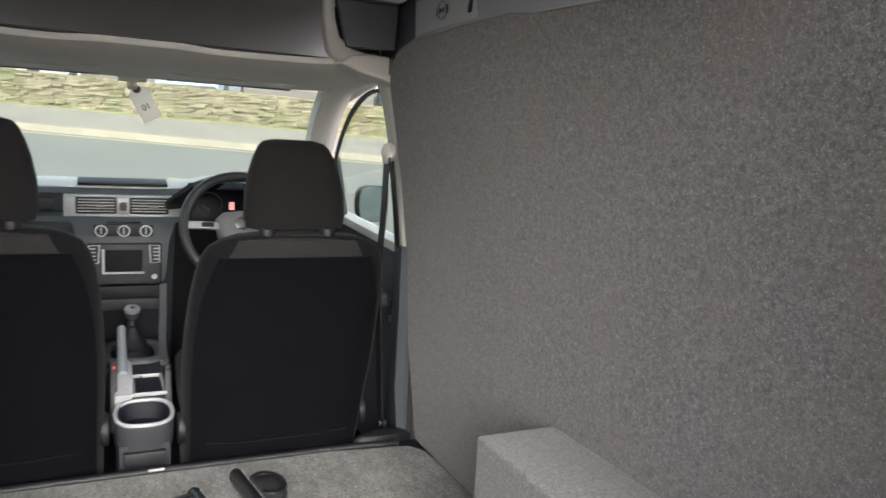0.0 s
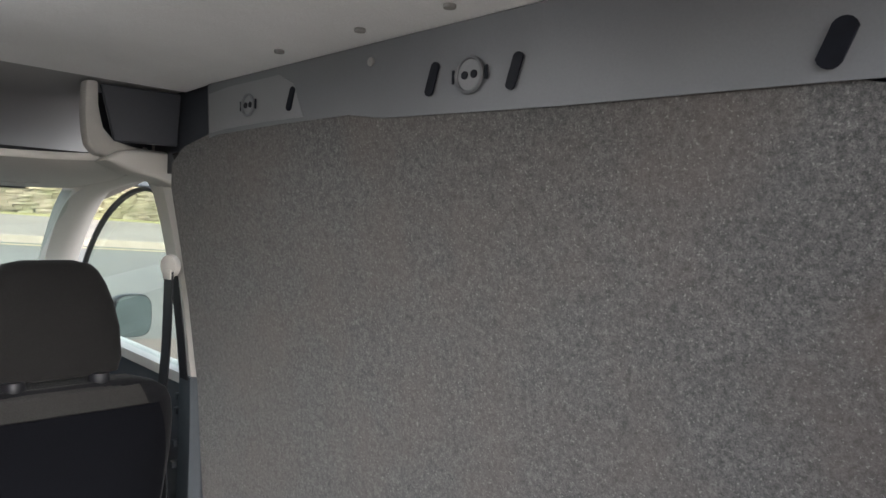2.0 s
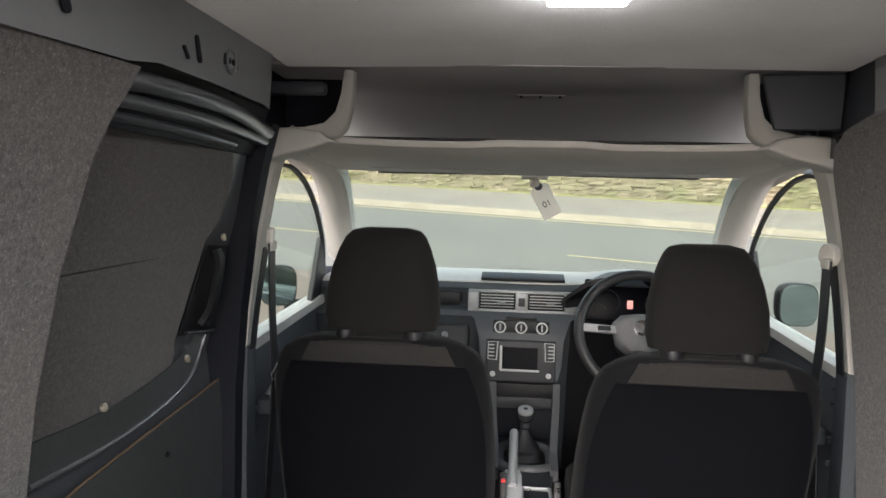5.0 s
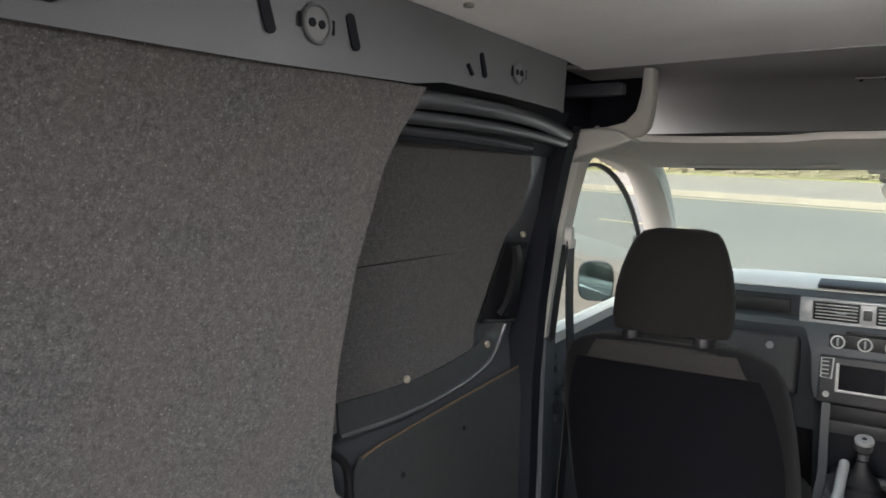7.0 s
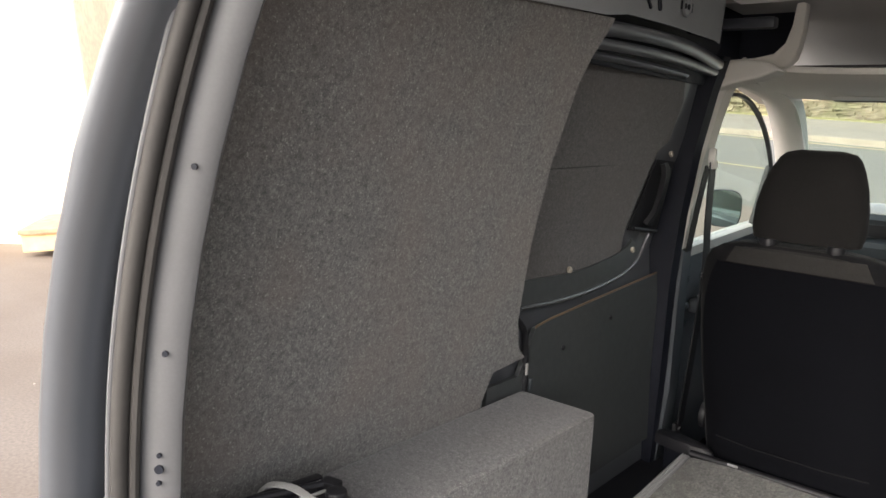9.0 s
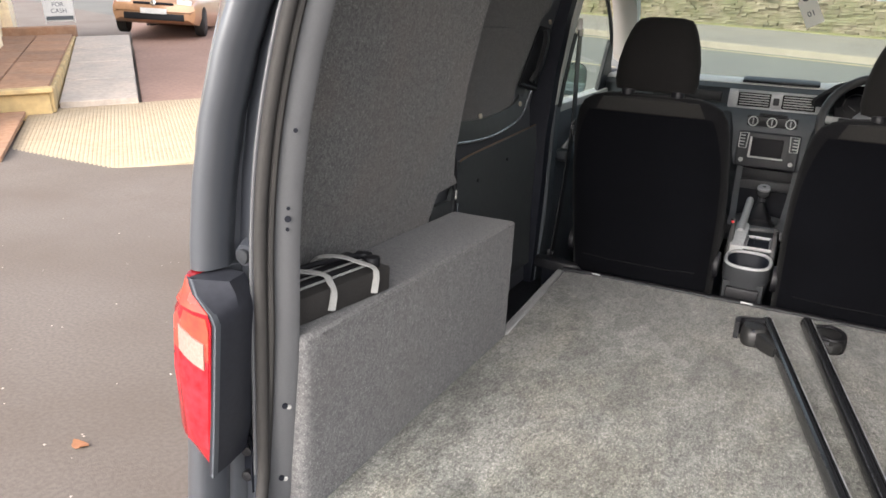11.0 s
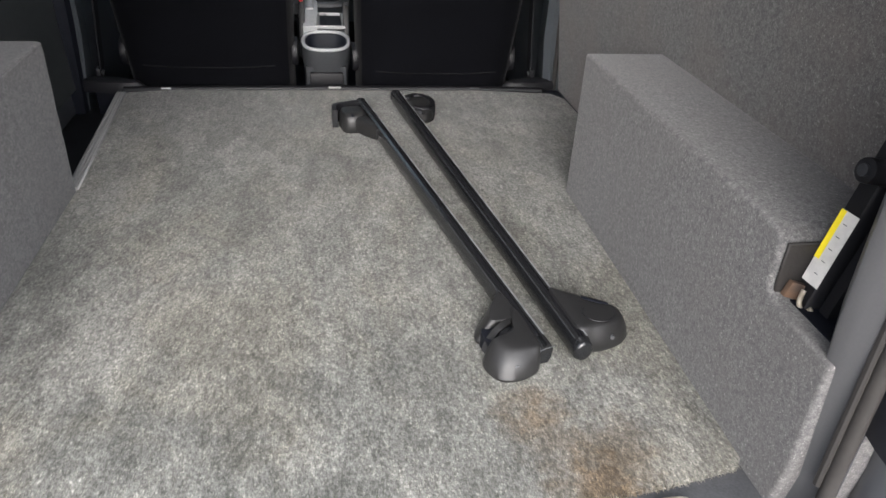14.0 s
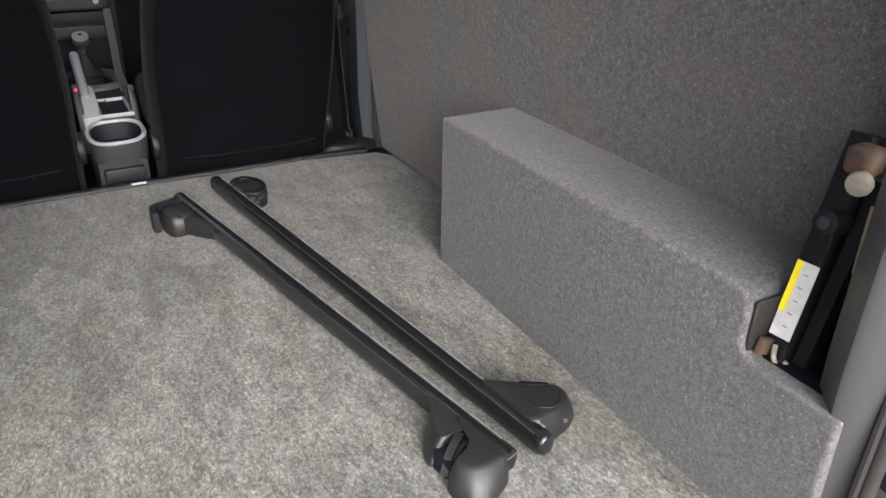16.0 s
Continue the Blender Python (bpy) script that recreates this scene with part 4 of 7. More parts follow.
part("cover", prism([(0.576, -0.014, 0.58), (0.576, -0.026, 0.66), (0.576, -0.027, 0.847), (0.576, 0.104, 0.847), (0.576, 0.118, 0.853), (0.576, 0.123, 0.866), (0.576, 0.123, 0.918), (0.576, 0.131, 0.935), (0.576, 0.150, 0.942), (0.576, 0.933, 0.942), (0.576, 0.933, 0.58)], (0.182, 0, 0), 0.008, 3), M_BOXFELT, rbx, "grey felt cover with a cut-out")
# back and end face coloured near-black for the shade in the cut-out
part("cavity_back", rbox(0.735, 0.095, 0.80, 0.012, 0.11, 0.38, 0.002, 1), M_CUT, rbx, "rusty metal inside the cut-out, darkened for shade")
part("cut_face", rbox(0.6655, 0.1195, 0.890, 0.163, 0.006, 0.076, 0.002, 1), M_KIT, rbx, "end of the cut-out, coloured dark for shade")
part("rust_plate", rbox(0.612, 0.108, 0.860, 0.040, 0.010, 0.024, 0.003, 2, (0, 18, 0)), M_RUST, rbx, "rusty bracket in the cut-out")
part("rust_bolt", disc((0.622, 0.112, 0.858), (0, -1, 0), 0.007, 0.012, 8, 0.002), M_CUT, rbx)
part("dark_web", rbox(0.668, 0.114, 0.892, 0.012, 0.012, 0.07, 0.003, 2), M_CAVITY, rbx)
# near-black plate over the felt, in place of shade on it
part("cavity_floor", rbox(0.676, 0.06, 0.845, 0.150, 0.115, 0.006, 0.002, 1), M_CAVITY, rbx)

# raw plywood edge of the lining at the tailgate
setting("lining_edge", tube([(side_x(z, True) + 0.0, y - 0.004, z) for y, z in ((0.165, 1.715), (0.104, 1.6), (0.083, 1.45), (0.062, 1.3))], 0.005, 6), M_PLY, "raw plywood edge of the lining", "trim")


# ---- the two roof bars lying on the carpet ----
def roof_bar(near, far, side, torn):
    """A bar from its tailgate end to its cab end, with moulded feet on one side."""
    a, b = Vector(near), Vector(far)
    t = thing("roof_bar", "black roof bar with a broken end cap lying on the carpet" if torn else "black roof bar with moulded feet lying on the carpet", "roof bar", group="roof bars")
    d = (b - a).normalized()
    s = Vector((d.y, -d.x, 0)) * side
    up = Vector((0, 0, 1))
    prof = [(-0.0155, -0.012), (-0.010, -0.024), (0.010, -0.024), (0.0155, -0.012), (0.0165, 0.004), (0.012, 0.013), (0.0045, 0.0155), (0.0035, 0.011), (-0.0035, 0.011), (-0.0045, 0.0155), (-0.012, 0.013), (-0.0165, 0.004)]
    bar = part("bar", sweep([a - d * (0.020 if torn else 0.0), a + (b - a) * 0.5, b], prof), M_BAR, t, "black extruded bar with a slot")
    part("slot_strip", sweep([a + d * 0.01 + up * 0.0125, b - d * 0.01 + up * 0.0125], [(-0.003, -0.002), (0.003, -0.002), (0.003, 0.0015), (-0.003, 0.0015)]), M_BLACK, bar)
    # the +x ridge is coloured pale as a highlight, the other stays black
    for k in (-1, 1):
        part("edge_ridge", tube([a + d * 0.008 + s * (k * 0.0115) + up * 0.0135, b - d * 0.008 + s * (k * 0.0115) + up * 0.0138], 0.0015, 6), M_BAREDGE if k * side > 0 else M_BLACKSAT, bar)
    for q, g in ((a, 1), (b, -1)):
        if torn and g > 0:
            continue
        rings = []
        for along, k in ((0.006, 0.99), (-0.005, 0.99), (-0.010, 0.90), (-0.0125, 0.70)):
            c = q + d * (g * along)
            rings.append([c + s * (p[0] * k * side) + up * (p[1] * k - 0.004) for p in circle(0.0175, 14, 0.021)])
        part("end_cap", loft(rings), M_BAR, t, "black rounded end cap")
    if torn:
        c = a - d * 0.024 + up * 0.012
        part("torn_edge", tube([c + s * -0.016, c + up * 0.004 - d * 0.006, c + s * 0.014 - up * 0.006], 0.0008, 6), M_CONSOLE, t, "torn metal edge")

    def shell(path, lows, tops, halves):
        rings = []
        for (al, off), lo, tp, hw in zip(path, lows, tops, halves):
            c = a + d * al + s * off
            ring = []
            for m in range(18):
                an = 2 * math.pi * m / 18
                cx = math.copysign(abs(math.cos(an)) ** 0.55, math.cos(an)) * hw
                sz = math.copysign(abs(math.sin(an)) ** 0.55, math.sin(an))
                z = FLOOR + 0.003 + lo + (tp - lo) * (sz + 1) / 2
                ring.append((c.x + s.x * cx, c.y + s.y * cx, z))
            rings.append(ring)
        return loft(rings)

    def cup(al, off, ha, ho, levels, ex=0.62):
        """An upright block with a rounded footprint: height, size and lean from the carpet up."""
        rings = []
        for h, k, sh in levels:
            ring = []
            for m in range(24):
                an = 2 * math.pi * m / 24
                ca, so = math.copysign(abs(math.cos(an)) ** ex, math.cos(an)), math.copysign(abs(math.sin(an)) ** ex, math.sin(an))
                c = a + d * (al + sh + ha * k * ca) + s * (off - 0.6 * sh + ho * (0.5 + 0.5 * k) * so)
                ring.append((c.x, c.y, FLOOR + 0.003 + h))
            rings.append(ring)
        return loft(rings)

    def block(low, high, levels):
        """An upright moulding between two smooth footprints: height, blend and size from the carpet up."""
        lo, hi = [curve_points([(p, q, 0) for p, q in poly], 4, True) for poly in (low, high)]
        mid = sum(hi, Vector()) / len(hi)
        rings = []
        for h, k, f in levels:
            ring = []
            for p, q in zip(lo, hi):
                w = mid + (p.lerp(q, k) - mid) * f
                c = a + d * w.x + s * w.y
                ring.append((c.x, c.y, FLOOR + 0.003 + h))
            rings.append(ring)
        return loft(rings)

    # near foot: a neck beside the bar that runs out to a rounded block
    def hook(pts, half, thick, m, label):
        P = [a + d * al + s * off + up * (FLOOR + h - a.z) for al, off, h in pts]
        return part("clamp_jaw", sweep(curve_points(P, 4), [(-half, -thick), (half, -thick), (half, thick), (-half, thick)]), m, foot, label)

    if torn:
        low = [(-0.026, 0.008), (-0.042, 0.030), (-0.047, 0.058), (-0.038, 0.084), (-0.012, 0.096), (0.010, 0.095), (0.020, 0.080), (0.026, 0.052), (0.045, 0.028), (0.085, 0.016), (0.085, 0.004), (0.030, 0.004)]
        high = [(-0.020, 0.008), (-0.025, 0.026), (-0.023, 0.050), (-0.014, 0.069), (0.000, 0.079), (0.014, 0.080), (0.018, 0.070), (0.026, 0.047), (0.045, 0.026), (0.085, 0.014), (0.085, 0.004), (0.030, 0.004)]
        foot = part("foot", block(low, high, ((0.0, 0.0, 0.97), (0.006, 0.0, 1.0), (0.024, 0.28, 1.0), (0.036, 0.62, 1.0), (0.043, 0.92, 0.99), (0.0465, 1.0, 0.94), (0.048, 1.0, 0.80), (0.0485, 1.0, 0.4))), M_FOOT, t, "dark moulded plastic end block")
        low = [(0.152, 0.006), (0.122, 0.040), (0.098, 0.070), (0.074, 0.084), (0.060, 0.080), (0.064, 0.050), (0.072, 0.006)]
        high = [(0.150, 0.008), (0.126, 0.029), (0.106, 0.043), (0.086, 0.055), (0.068, 0.060), (0.062, 0.046), (0.070, 0.006)]
        part("neck", block(low, high, ((0.002, 0.0, 0.98), (0.008, 0.0, 1.0), (0.030, 0.6, 1.0), (0.040, 0.95, 0.99), (0.0435, 1.0, 0.94), (0.0445, 1.0, 0.6))), M_FOOT, foot)
        gap = [(0.072, 0.020), (0.070, 0.072), (0.046, 0.080), (0.020, 0.074), (0.026, 0.045), (0.045, 0.020)]
        part("clamp_gap", block(gap, gap, ((0.0, 0.0, 1.0), (0.028, 0.0, 0.96), (0.030, 0.0, 0.6))), M_CAVITY, foot, "black hollow of the clamp")
        hook([(0.058, 0.030, 0.043), (0.048, 0.050, 0.042), (0.038, 0.070, 0.032), (0.032, 0.082, 0.010)], 0.0065, 0.003, M_FOOT, "dark bent clamp jaw")
        hook([(0.036, 0.034, 0.043), (0.034, 0.050, 0.041), (0.028, 0.062, 0.030)], 0.004, 0.0025, M_BLACK, "black clamp lever")
    else:
        low = [(0.018, 0.004), (0.010, 0.030), (0.010, 0.058), (0.018, 0.088), (0.034, 0.109), (0.055, 0.114), (0.074, 0.101), (0.096, 0.078), (0.121, 0.050), (0.152, 0.014), (0.152, 0.004), (0.08, 0.002)]
        high = [(0.026, 0.004), (0.022, 0.030), (0.022, 0.056), (0.028, 0.080), (0.044, 0.096), (0.060, 0.100), (0.071, 0.095), (0.093, 0.070), (0.118, 0.044), (0.148, 0.012), (0.148, 0.004), (0.08, 0.002)]
        foot = part("foot", block(low, high, ((0.0, 0.0, 0.97), (0.006, 0.0, 1.0), (0.024, 0.30, 1.0), (0.036, 0.66, 1.0), (0.044, 0.95, 0.99), (0.0475, 1.0, 0.94), (0.049, 1.0, 0.80), (0.0495, 1.0, 0.4))), M_FOOT, t, "dark moulded plastic foot")
        part("dish_ring", tube([tuple(a + d * (0.055 + 0.026 * math.cos(an)) + s * (0.056 + 0.028 * math.sin(an)) + up * (FLOOR + 0.0522 - a.z)) for an in [math.radians(x) for x in range(120, 321, 20)]], 0.0012, 6), M_BLACK, foot)
        slit = [(0.108, 0.052), (0.094, 0.068), (0.078, 0.086), (0.074, 0.082), (0.086, 0.064), (0.102, 0.048)]
        part("clamp_gap", block(slit, slit, ((0.030, 0.0, 1.0), (0.050, 0.0, 1.0), (0.0505, 0.0, 0.9))), M_CAVITY, foot, "black slit of the clamp")
    sc = a + d * (-0.0365 if torn else 0.0145) + s * (0.056 if torn else 0.066)
    part("screw", disc((sc.x, sc.y, FLOOR + 0.027), -d, 0.0042, 0.006, 16, 0.001), M_CONSOLE, foot, "small dull screw")
    # far foot: a bracket that curls away from the bar
    bar_len = (b - a).length
    if torn:
        far_foot = part("foot", cup(bar_len - 0.112, 0.052, 0.046, 0.036, ((0.0, 0.94, 0.0), (0.008, 1.0, 0.0), (0.034, 0.98, 0.0), (0.045, 0.88, 0.0), (0.052, 0.68, 0.0), (0.054, 0.4, 0.0))), M_FOOT, t, "dark moulded plastic foot")
        part("neck", shell([(bar_len - 0.235, 0.010), (bar_len - 0.215, 0.015), (bar_len - 0.185, 0.024), (bar_len - 0.155, 0.034), (bar_len - 0.13, 0.040), (bar_len - 0.12, 0.042)], [0.010, 0.004, 0.0, 0.0, 0.0, 0.004], [0.040, 0.043, 0.044, 0.046, 0.048, 0.044], [0.007, 0.011, 0.016, 0.022, 0.026, 0.022]), M_FOOT, far_foot)
        part("clamp_gap", shell([(bar_len - 0.150, 0.060), (bar_len - 0.125, 0.064), (bar_len - 0.10, 0.064), (bar_len - 0.09, 0.062)], [0.030, 0.030, 0.030, 0.030], [0.0515, 0.0535, 0.0535, 0.052], [0.004, 0.010, 0.010, 0.006]), M_CAVITY, far_foot, "black hollow of the clamp")
        part("end_plate", sweep(curve_points([b - d * 0.098 + s * 0.100, b - d * 0.06 + s * 0.094, b - d * 0.045 + s * 0.080, b - d * 0.04 + s * 0.050, b - d * 0.035 + s * 0.016], 6), [(-0.007, -0.030), (0.007, -0.030), (0.007, 0.022), (-0.007, 0.022)]), M_BLACK, far_foot, "black bent end plate")
    else:
        pts = [b - d * (0.10 + 0.058 * math.cos(an)) + s * (0.048 + 0.036 * math.sin(an)) for an in [math.radians(x) for x in range(-50, 231, 20)]]
        far_foot = part("foot", sweep(pts, [(-0.007, -0.030), (0.007, -0.030), (0.009, 0.0), (0.007, 0.016), (-0.007, 0.016), (-0.009, 0.0)]), M_BLACK, t, "dark curled plastic foot")
        part("round_pad", shell([(bar_len - 0.178, 0.034), (bar_len - 0.166, 0.042), (bar_len - 0.135, 0.048), (bar_len - 0.10, 0.049), (bar_len - 0.07, 0.046), (bar_len - 0.055, 0.040)], [0.006, 0.0, 0.0, 0.0, 0.0, 0.006], [0.030, 0.038, 0.043, 0.048, 0.046, 0.038], [0.012, 0.026, 0.036, 0.037, 0.030, 0.014]), M_FOOT, far_foot, "dark rounded foot pad")
        part("inner_pad", sweep(curve_points([b - d * 0.175 + s * 0.022, b - d * 0.13 + s * 0.035, b - d * 0.07 + s * 0.05], 4), [(-0.012, -0.03), (0.012, -0.03), (0.010, 0.012), (-0.010, 0.012)]), M_GREYPL, far_foot)
    return t


roof_bar((0.336, 0.306, 0.632), (0.103, 1.478, 0.632), -1, True)
roof_bar((0.408, 0.297, 0.632), (0.214, 1.550, 0.632), 1, False)

# ---- strapped foam tool roll on the wheel-arch box ----
kit = thing("tool_kit", "strapped black foam tool block on the wheel arch box", "tool kit", at=(-0.654, 0.170, 0.942))
kit.rotation_euler = (0, 0, radians(-7))
part("block", rbox(0, 0, 0.026, 0.112, 0.31, 0.050, 0.006, 2), M_KIT, kit, "worn dark foam block")
for k, x in enumerate((-0.042, -0.014, 0.016)):
    part("ridge", rbox(x, 0.002 * k, 0.053, 0.017, 0.295, 0.012, 0.004, 2), M_BLACK, kit)
    part("rod", tube([(x + 0.013, -0.145, 0.054), (x + 0.013, 0.14, 0.055)], 0.0026, 8), M_ALU, kit, "thin metal rod")
part("wrench", tube([(-0.035, -0.13, 0.060), (-0.025, 0.02, 0.066), (-0.005, 0.135, 0.064)], 0.006, 8), M_BLACK, kit)
part("wrench_head", rbox(0.0, 0.138, 0.064, 0.03, 0.022, 0.012, 0.004, 2, (0, 0, 20)), M_BLACK, kit)
part("knob", disc((0.03, 0.128, 0.058), (0, 0, 1), 0.016, 0.024, 14, 0.004), M_BLACK, kit)
for x, y in ((0.046, -0.152), (0.02, -0.154)):
    part("socket", disc((x, y, 0.030), (0, 1, 0), 0.009, 0.012, 12, 0.002), M_BLACK, kit)
for y, sk in ((-0.045, 0.012), (0.075, -0.010)):
    pts = curve_points([(-0.060, y - 0.022, 0.01), (-0.060, y - 0.020, 0.045), (-0.048, y - 0.014, 0.066), (-0.01, y + 0.004, 0.072), (0.03, y + 0.022 + sk, 0.068), (0.052, y + 0.030, 0.058), (0.060, y + 0.030, 0.042), (0.0605, y + 0.024, 0.010)], 6)
    part("strap", sweep(pts, [(-0.0065, -0.0012), (0.0, -0.0018), (0.0065, -0.0012), (0.0065, 0.0012), (0.0, 0.002), (-0.0065, 0.0012)], up=(0.3, 0, 1)), M_STRAP, kit, "pale grey webbing strap")

# ---- jack standing in the cut-out ----
jack = thing("car_jack", "black folded car jack with white and yellow label", "jack")
ja, jb = Vector((0.621, 0.099, 0.815)), Vector((0.703, 0.109, 1.136))
jd = (jb - ja).normalized()
fx = Vector((-1, -0.1, 0.25)).normalized()
sx = jd.cross(fx).normalized()
part("body", sweep([ja, jb], [(-0.017, -0.014), (-0.014, -0.018), (0.014, -0.018), (0.017, -0.014), (0.017, 0.014), (0.014, 0.018), (-0.014, 0.018), (-0.017, 0.014)], up=(1, 0, 0)), M_BLACK, jack, "black steel jack arm")
part("base_plate", rbox(0.625, 0.095, 0.828, 0.055, 0.06, 0.02, 0.004, 2), M_BLACK, jack)
part("inner_arm", sweep([ja + Vector((0.01, -0.03, 0.0)), jb + Vector((0.0, -0.034, -0.05))], [(-0.009, -0.012), (0.009, -0.012), (0.009, 0.012), (-0.009, 0.012)], up=(1, 0, 0)), M_BLACK, jack, "black steel lower arm")
lc = ja + jd * 0.112 + fx * 0.0195
part("label", prism([lc + sx * p + jd * q for p, q in ((-0.0145, -0.052), (0.0145, -0.052), (0.0145, 0.052), (-0.0145, 0.052))], fx * 0.001), M_LABEL, jack, "white printed label")
part("label_band", prism([lc + fx * 0.0015 + sx * p + jd * q for p, q in ((-0.0145, -0.018), (-0.006, -0.018), (-0.006, 0.052), (-0.0145, 0.052))], fx * 0.0008), M_YELLOW, jack, "yellow label band")
for k in range(5):
    part("print_bar", prism([lc + fx * 0.0015 + sx * p + jd * (q - 0.036 + 0.018 * k) for p, q in ((-0.001, 0.0), (0.005, 0.0), (0.005, 0.0008), (-0.001, 0.0008))], fx * 0.0006), M_CUP, jack)
part("hub", disc((0.645, 0.09, 1.041), (-1, -0.1, 0.2), 0.016, 0.04, 18, 0.003), M_BLACK, jack)
part("hub_cap", disc((0.624, 0.088, 1.045), (-1, -0.1, 0.2), 0.008, 0.006, 12, 0.001), M_GREYPL, jack)
part("saddle", rbox(0.665, 0.085, 1.118, 0.035, 0.035, 0.035, 0.010, 3), M_RUST, jack, "rusty saddle")
part("pad", disc((0.637, 0.068, 1.100), (-1, -0.4, 0), 0.015, 0.012, 16, 0.004), M_ZINC, jack, "cream round pad")
part("handle", tube([(0.65, 0.045, 0.99), (0.665, 0.055, 1.07)], 0.007, 8), M_CARDB, jack, "tan folded handle")
part("hook", tube(curve_points([(0.612, 0.098, 0.868), (0.606, 0.092, 0.853), (0.610, 0.084, 0.842), (0.618, 0.08, 0.850)], 4), 0.0035, 8), M_ZINC, jack, "bent pale steel hook")


# ---- seats ----
def headrest_ring(z, hw, yc, ht):
    n, r = 22, []
    for k in range(n):
        a = 2 * math.pi * k / n
        r.append((math.copysign(abs(math.cos(a)) ** 0.55, math.cos(a)) * hw, yc + math.copysign(abs(math.sin(a)) ** 0.7, math.sin(a)) * ht, z))
    return r


def seat(cx, mirror):
    t = thing("front_seat", "black cloth front seat with separate headrest", "seat", group="front seats", at=(cx, 1.72, 0.45))
    def put(name, bm, m, label="", p=None):
        bmesh.ops.translate(bm, vec=(0, -1.72, -0.45), verts=bm.verts)
        return part(name, bm, m, p or t, label)
    # backrest shell: half width and rear face by height
    lv = [(0.53, 0.245, 1.772), (0.56, 0.258, 1.760), (0.66, 0.260, 1.724), (0.75, 0.262, 1.694), (0.88, 0.266, 1.650), (1.0, 0.263, 1.612), (1.10, 0.257, 1.580), (1.17, 0.248, 1.560), (1.215, 0.237, 1.548), (1.245, 0.220, 1.542), (1.263, 0.192, 1.543), (1.274, 0.155, 1.550), (1.278, 0.110, 1.560)]
    def depth(z):
        return 0.20 if z < 0.92 else 0.20 - (z - 0.92) * 0.36
    def rear(x, hw, y, z):
        """The rear face of the shell at x."""
        c = min(1.0, abs(x) / hw) ** (1 / 0.42)
        return y + depth(z) / 2 * (1 - (1 - c * c) ** 0.3)
    rings = []
    for z, hw, y in lv:
        d = depth(z)
        rings.append([(math.copysign(abs(math.cos(a)) ** 0.42, math.cos(a)) * hw, y + d / 2 + math.copysign(abs(math.sin(a)) ** 0.6, math.sin(a)) * d / 2, z) for a in [2 * math.pi * k / 40 for k in range(40)]])
    b = put("backrest", loft(rings), M_SEATG, "dark grey cloth backrest")
    def lerped(z):
        return lerp_table(z, [(q[0], q[1]) for q in lv]), lerp_table(z, [(q[0], q[2]) for q in lv])
    def cloth(z0, z1, nz, width, lift, crease=0.0):
        """A cloth panel that lies on the rear face between two heights."""
        out = []
        for k in range(nz + 1):
            z = z0 + (z1 - z0) * k / nz
            hw, y = lerped(z)
            w = width(z, hw)
            sag = -crease * 0.007 * (math.exp(-((z - 1.04) / 0.05) ** 2) + math.exp(-((z - 0.90) / 0.06) ** 2))
            xs_ = [w * (-1 + 2 * i / 16) for i in range(17)]
            out.append([(x, rear(x, hw, y, z) - lift + sag * (1 - (x / w) ** 4), z) for x in xs_] + [(x, rear(x, hw, y, z) + 0.01, z) for x in xs_[::-1]])
        return loft(out)
    put("back_panel", cloth(0.55, 1.218, 28, lambda z, hw: hw * (0.925 - 0.09 * max(0, (z - 1.0) / 0.22) ** 2), 0.0022, 1.0), M_SEATB, "black cloth rear panel", b)
    # real cloth band; its lighter tone paints light caught by the seat top
    put("top_band", cloth(1.221, 1.277, 4, lambda z, hw: 0.172 - 0.5 * (z - 1.222), 0.0024), M_BAND, "cloth band, coloured lighter for light on the seat top", b)
    for sx in (-1, 1):
        seam = []
        for k in range(19):
            z = 0.56 + 0.66 * k / 18
            hw, y = lerped(z)
            x = sx * hw * (0.925 - 0.09 * max(0, (z - 1.0) / 0.22) ** 2)
            seam.append((x, rear(x, hw, y, z) - 0.0012, z))
        put("side_seam", tube(seam, 0.0010, 6), M_SEATB, "", b)
    put("lower_edge", tube([(-0.20, 1.7165, 0.672), (-0.1, 1.7075, 0.668), (0.1, 1.7075, 0.668), (0.20, 1.7165, 0.672)], 0.0022, 8), M_SEATG, "dark lower edge", b)
    # cushion
    cr = []
    for y, hw, zt, zb in ((1.76, 0.22, 0.80, 0.66), (1.82, 0.25, 0.82, 0.66), (2.0, 0.255, 0.815, 0.66), (2.16, 0.25, 0.84, 0.68), (2.23, 0.22, 0.82, 0.72)):
        cr.append([(math.copysign(abs(math.cos(a)) ** 0.5, math.cos(a)) * hw, y, (zt + zb) / 2 + math.copysign(abs(math.sin(a)) ** 0.5, math.sin(a)) * (zt - zb) / 2) for a in [2 * math.pi * k / 24 for k in range(24)]])
    put("cushion", loft(cr), M_SEATG, "dark grey cloth seat cushion")
    put("base", rbox(0, 1.98, 0.56, 0.44, 0.44, 0.20, 0.02, 2), M_SEATB)
    for sx in (-1, 1):
        put("rail", rbox(sx * 0.19, 1.98, 0.42, 0.04, 0.5, 0.14, 0.008, 2), M_CAVITY)
        put("recliner_cover", disc((sx * 0.262, 1.79, 0.70), (1, 0, 0), 0.045, 0.02, 20, 0.006), M_BLACK)
        # headrest posts and their collars
        put("headrest_post", tube([(sx * 0.078, 1.568, 1.24), (sx * 0.078, 1.585, 1.32)], 0.006, 10), M_SILVER, "dark steel headrest post")
        put("post_collar", disc((sx * 0.078, 1.570, 1.281), (0, 0.1, 1), 0.021, 0.022, 18, 0.006), M_BLACK, "black plastic collar")
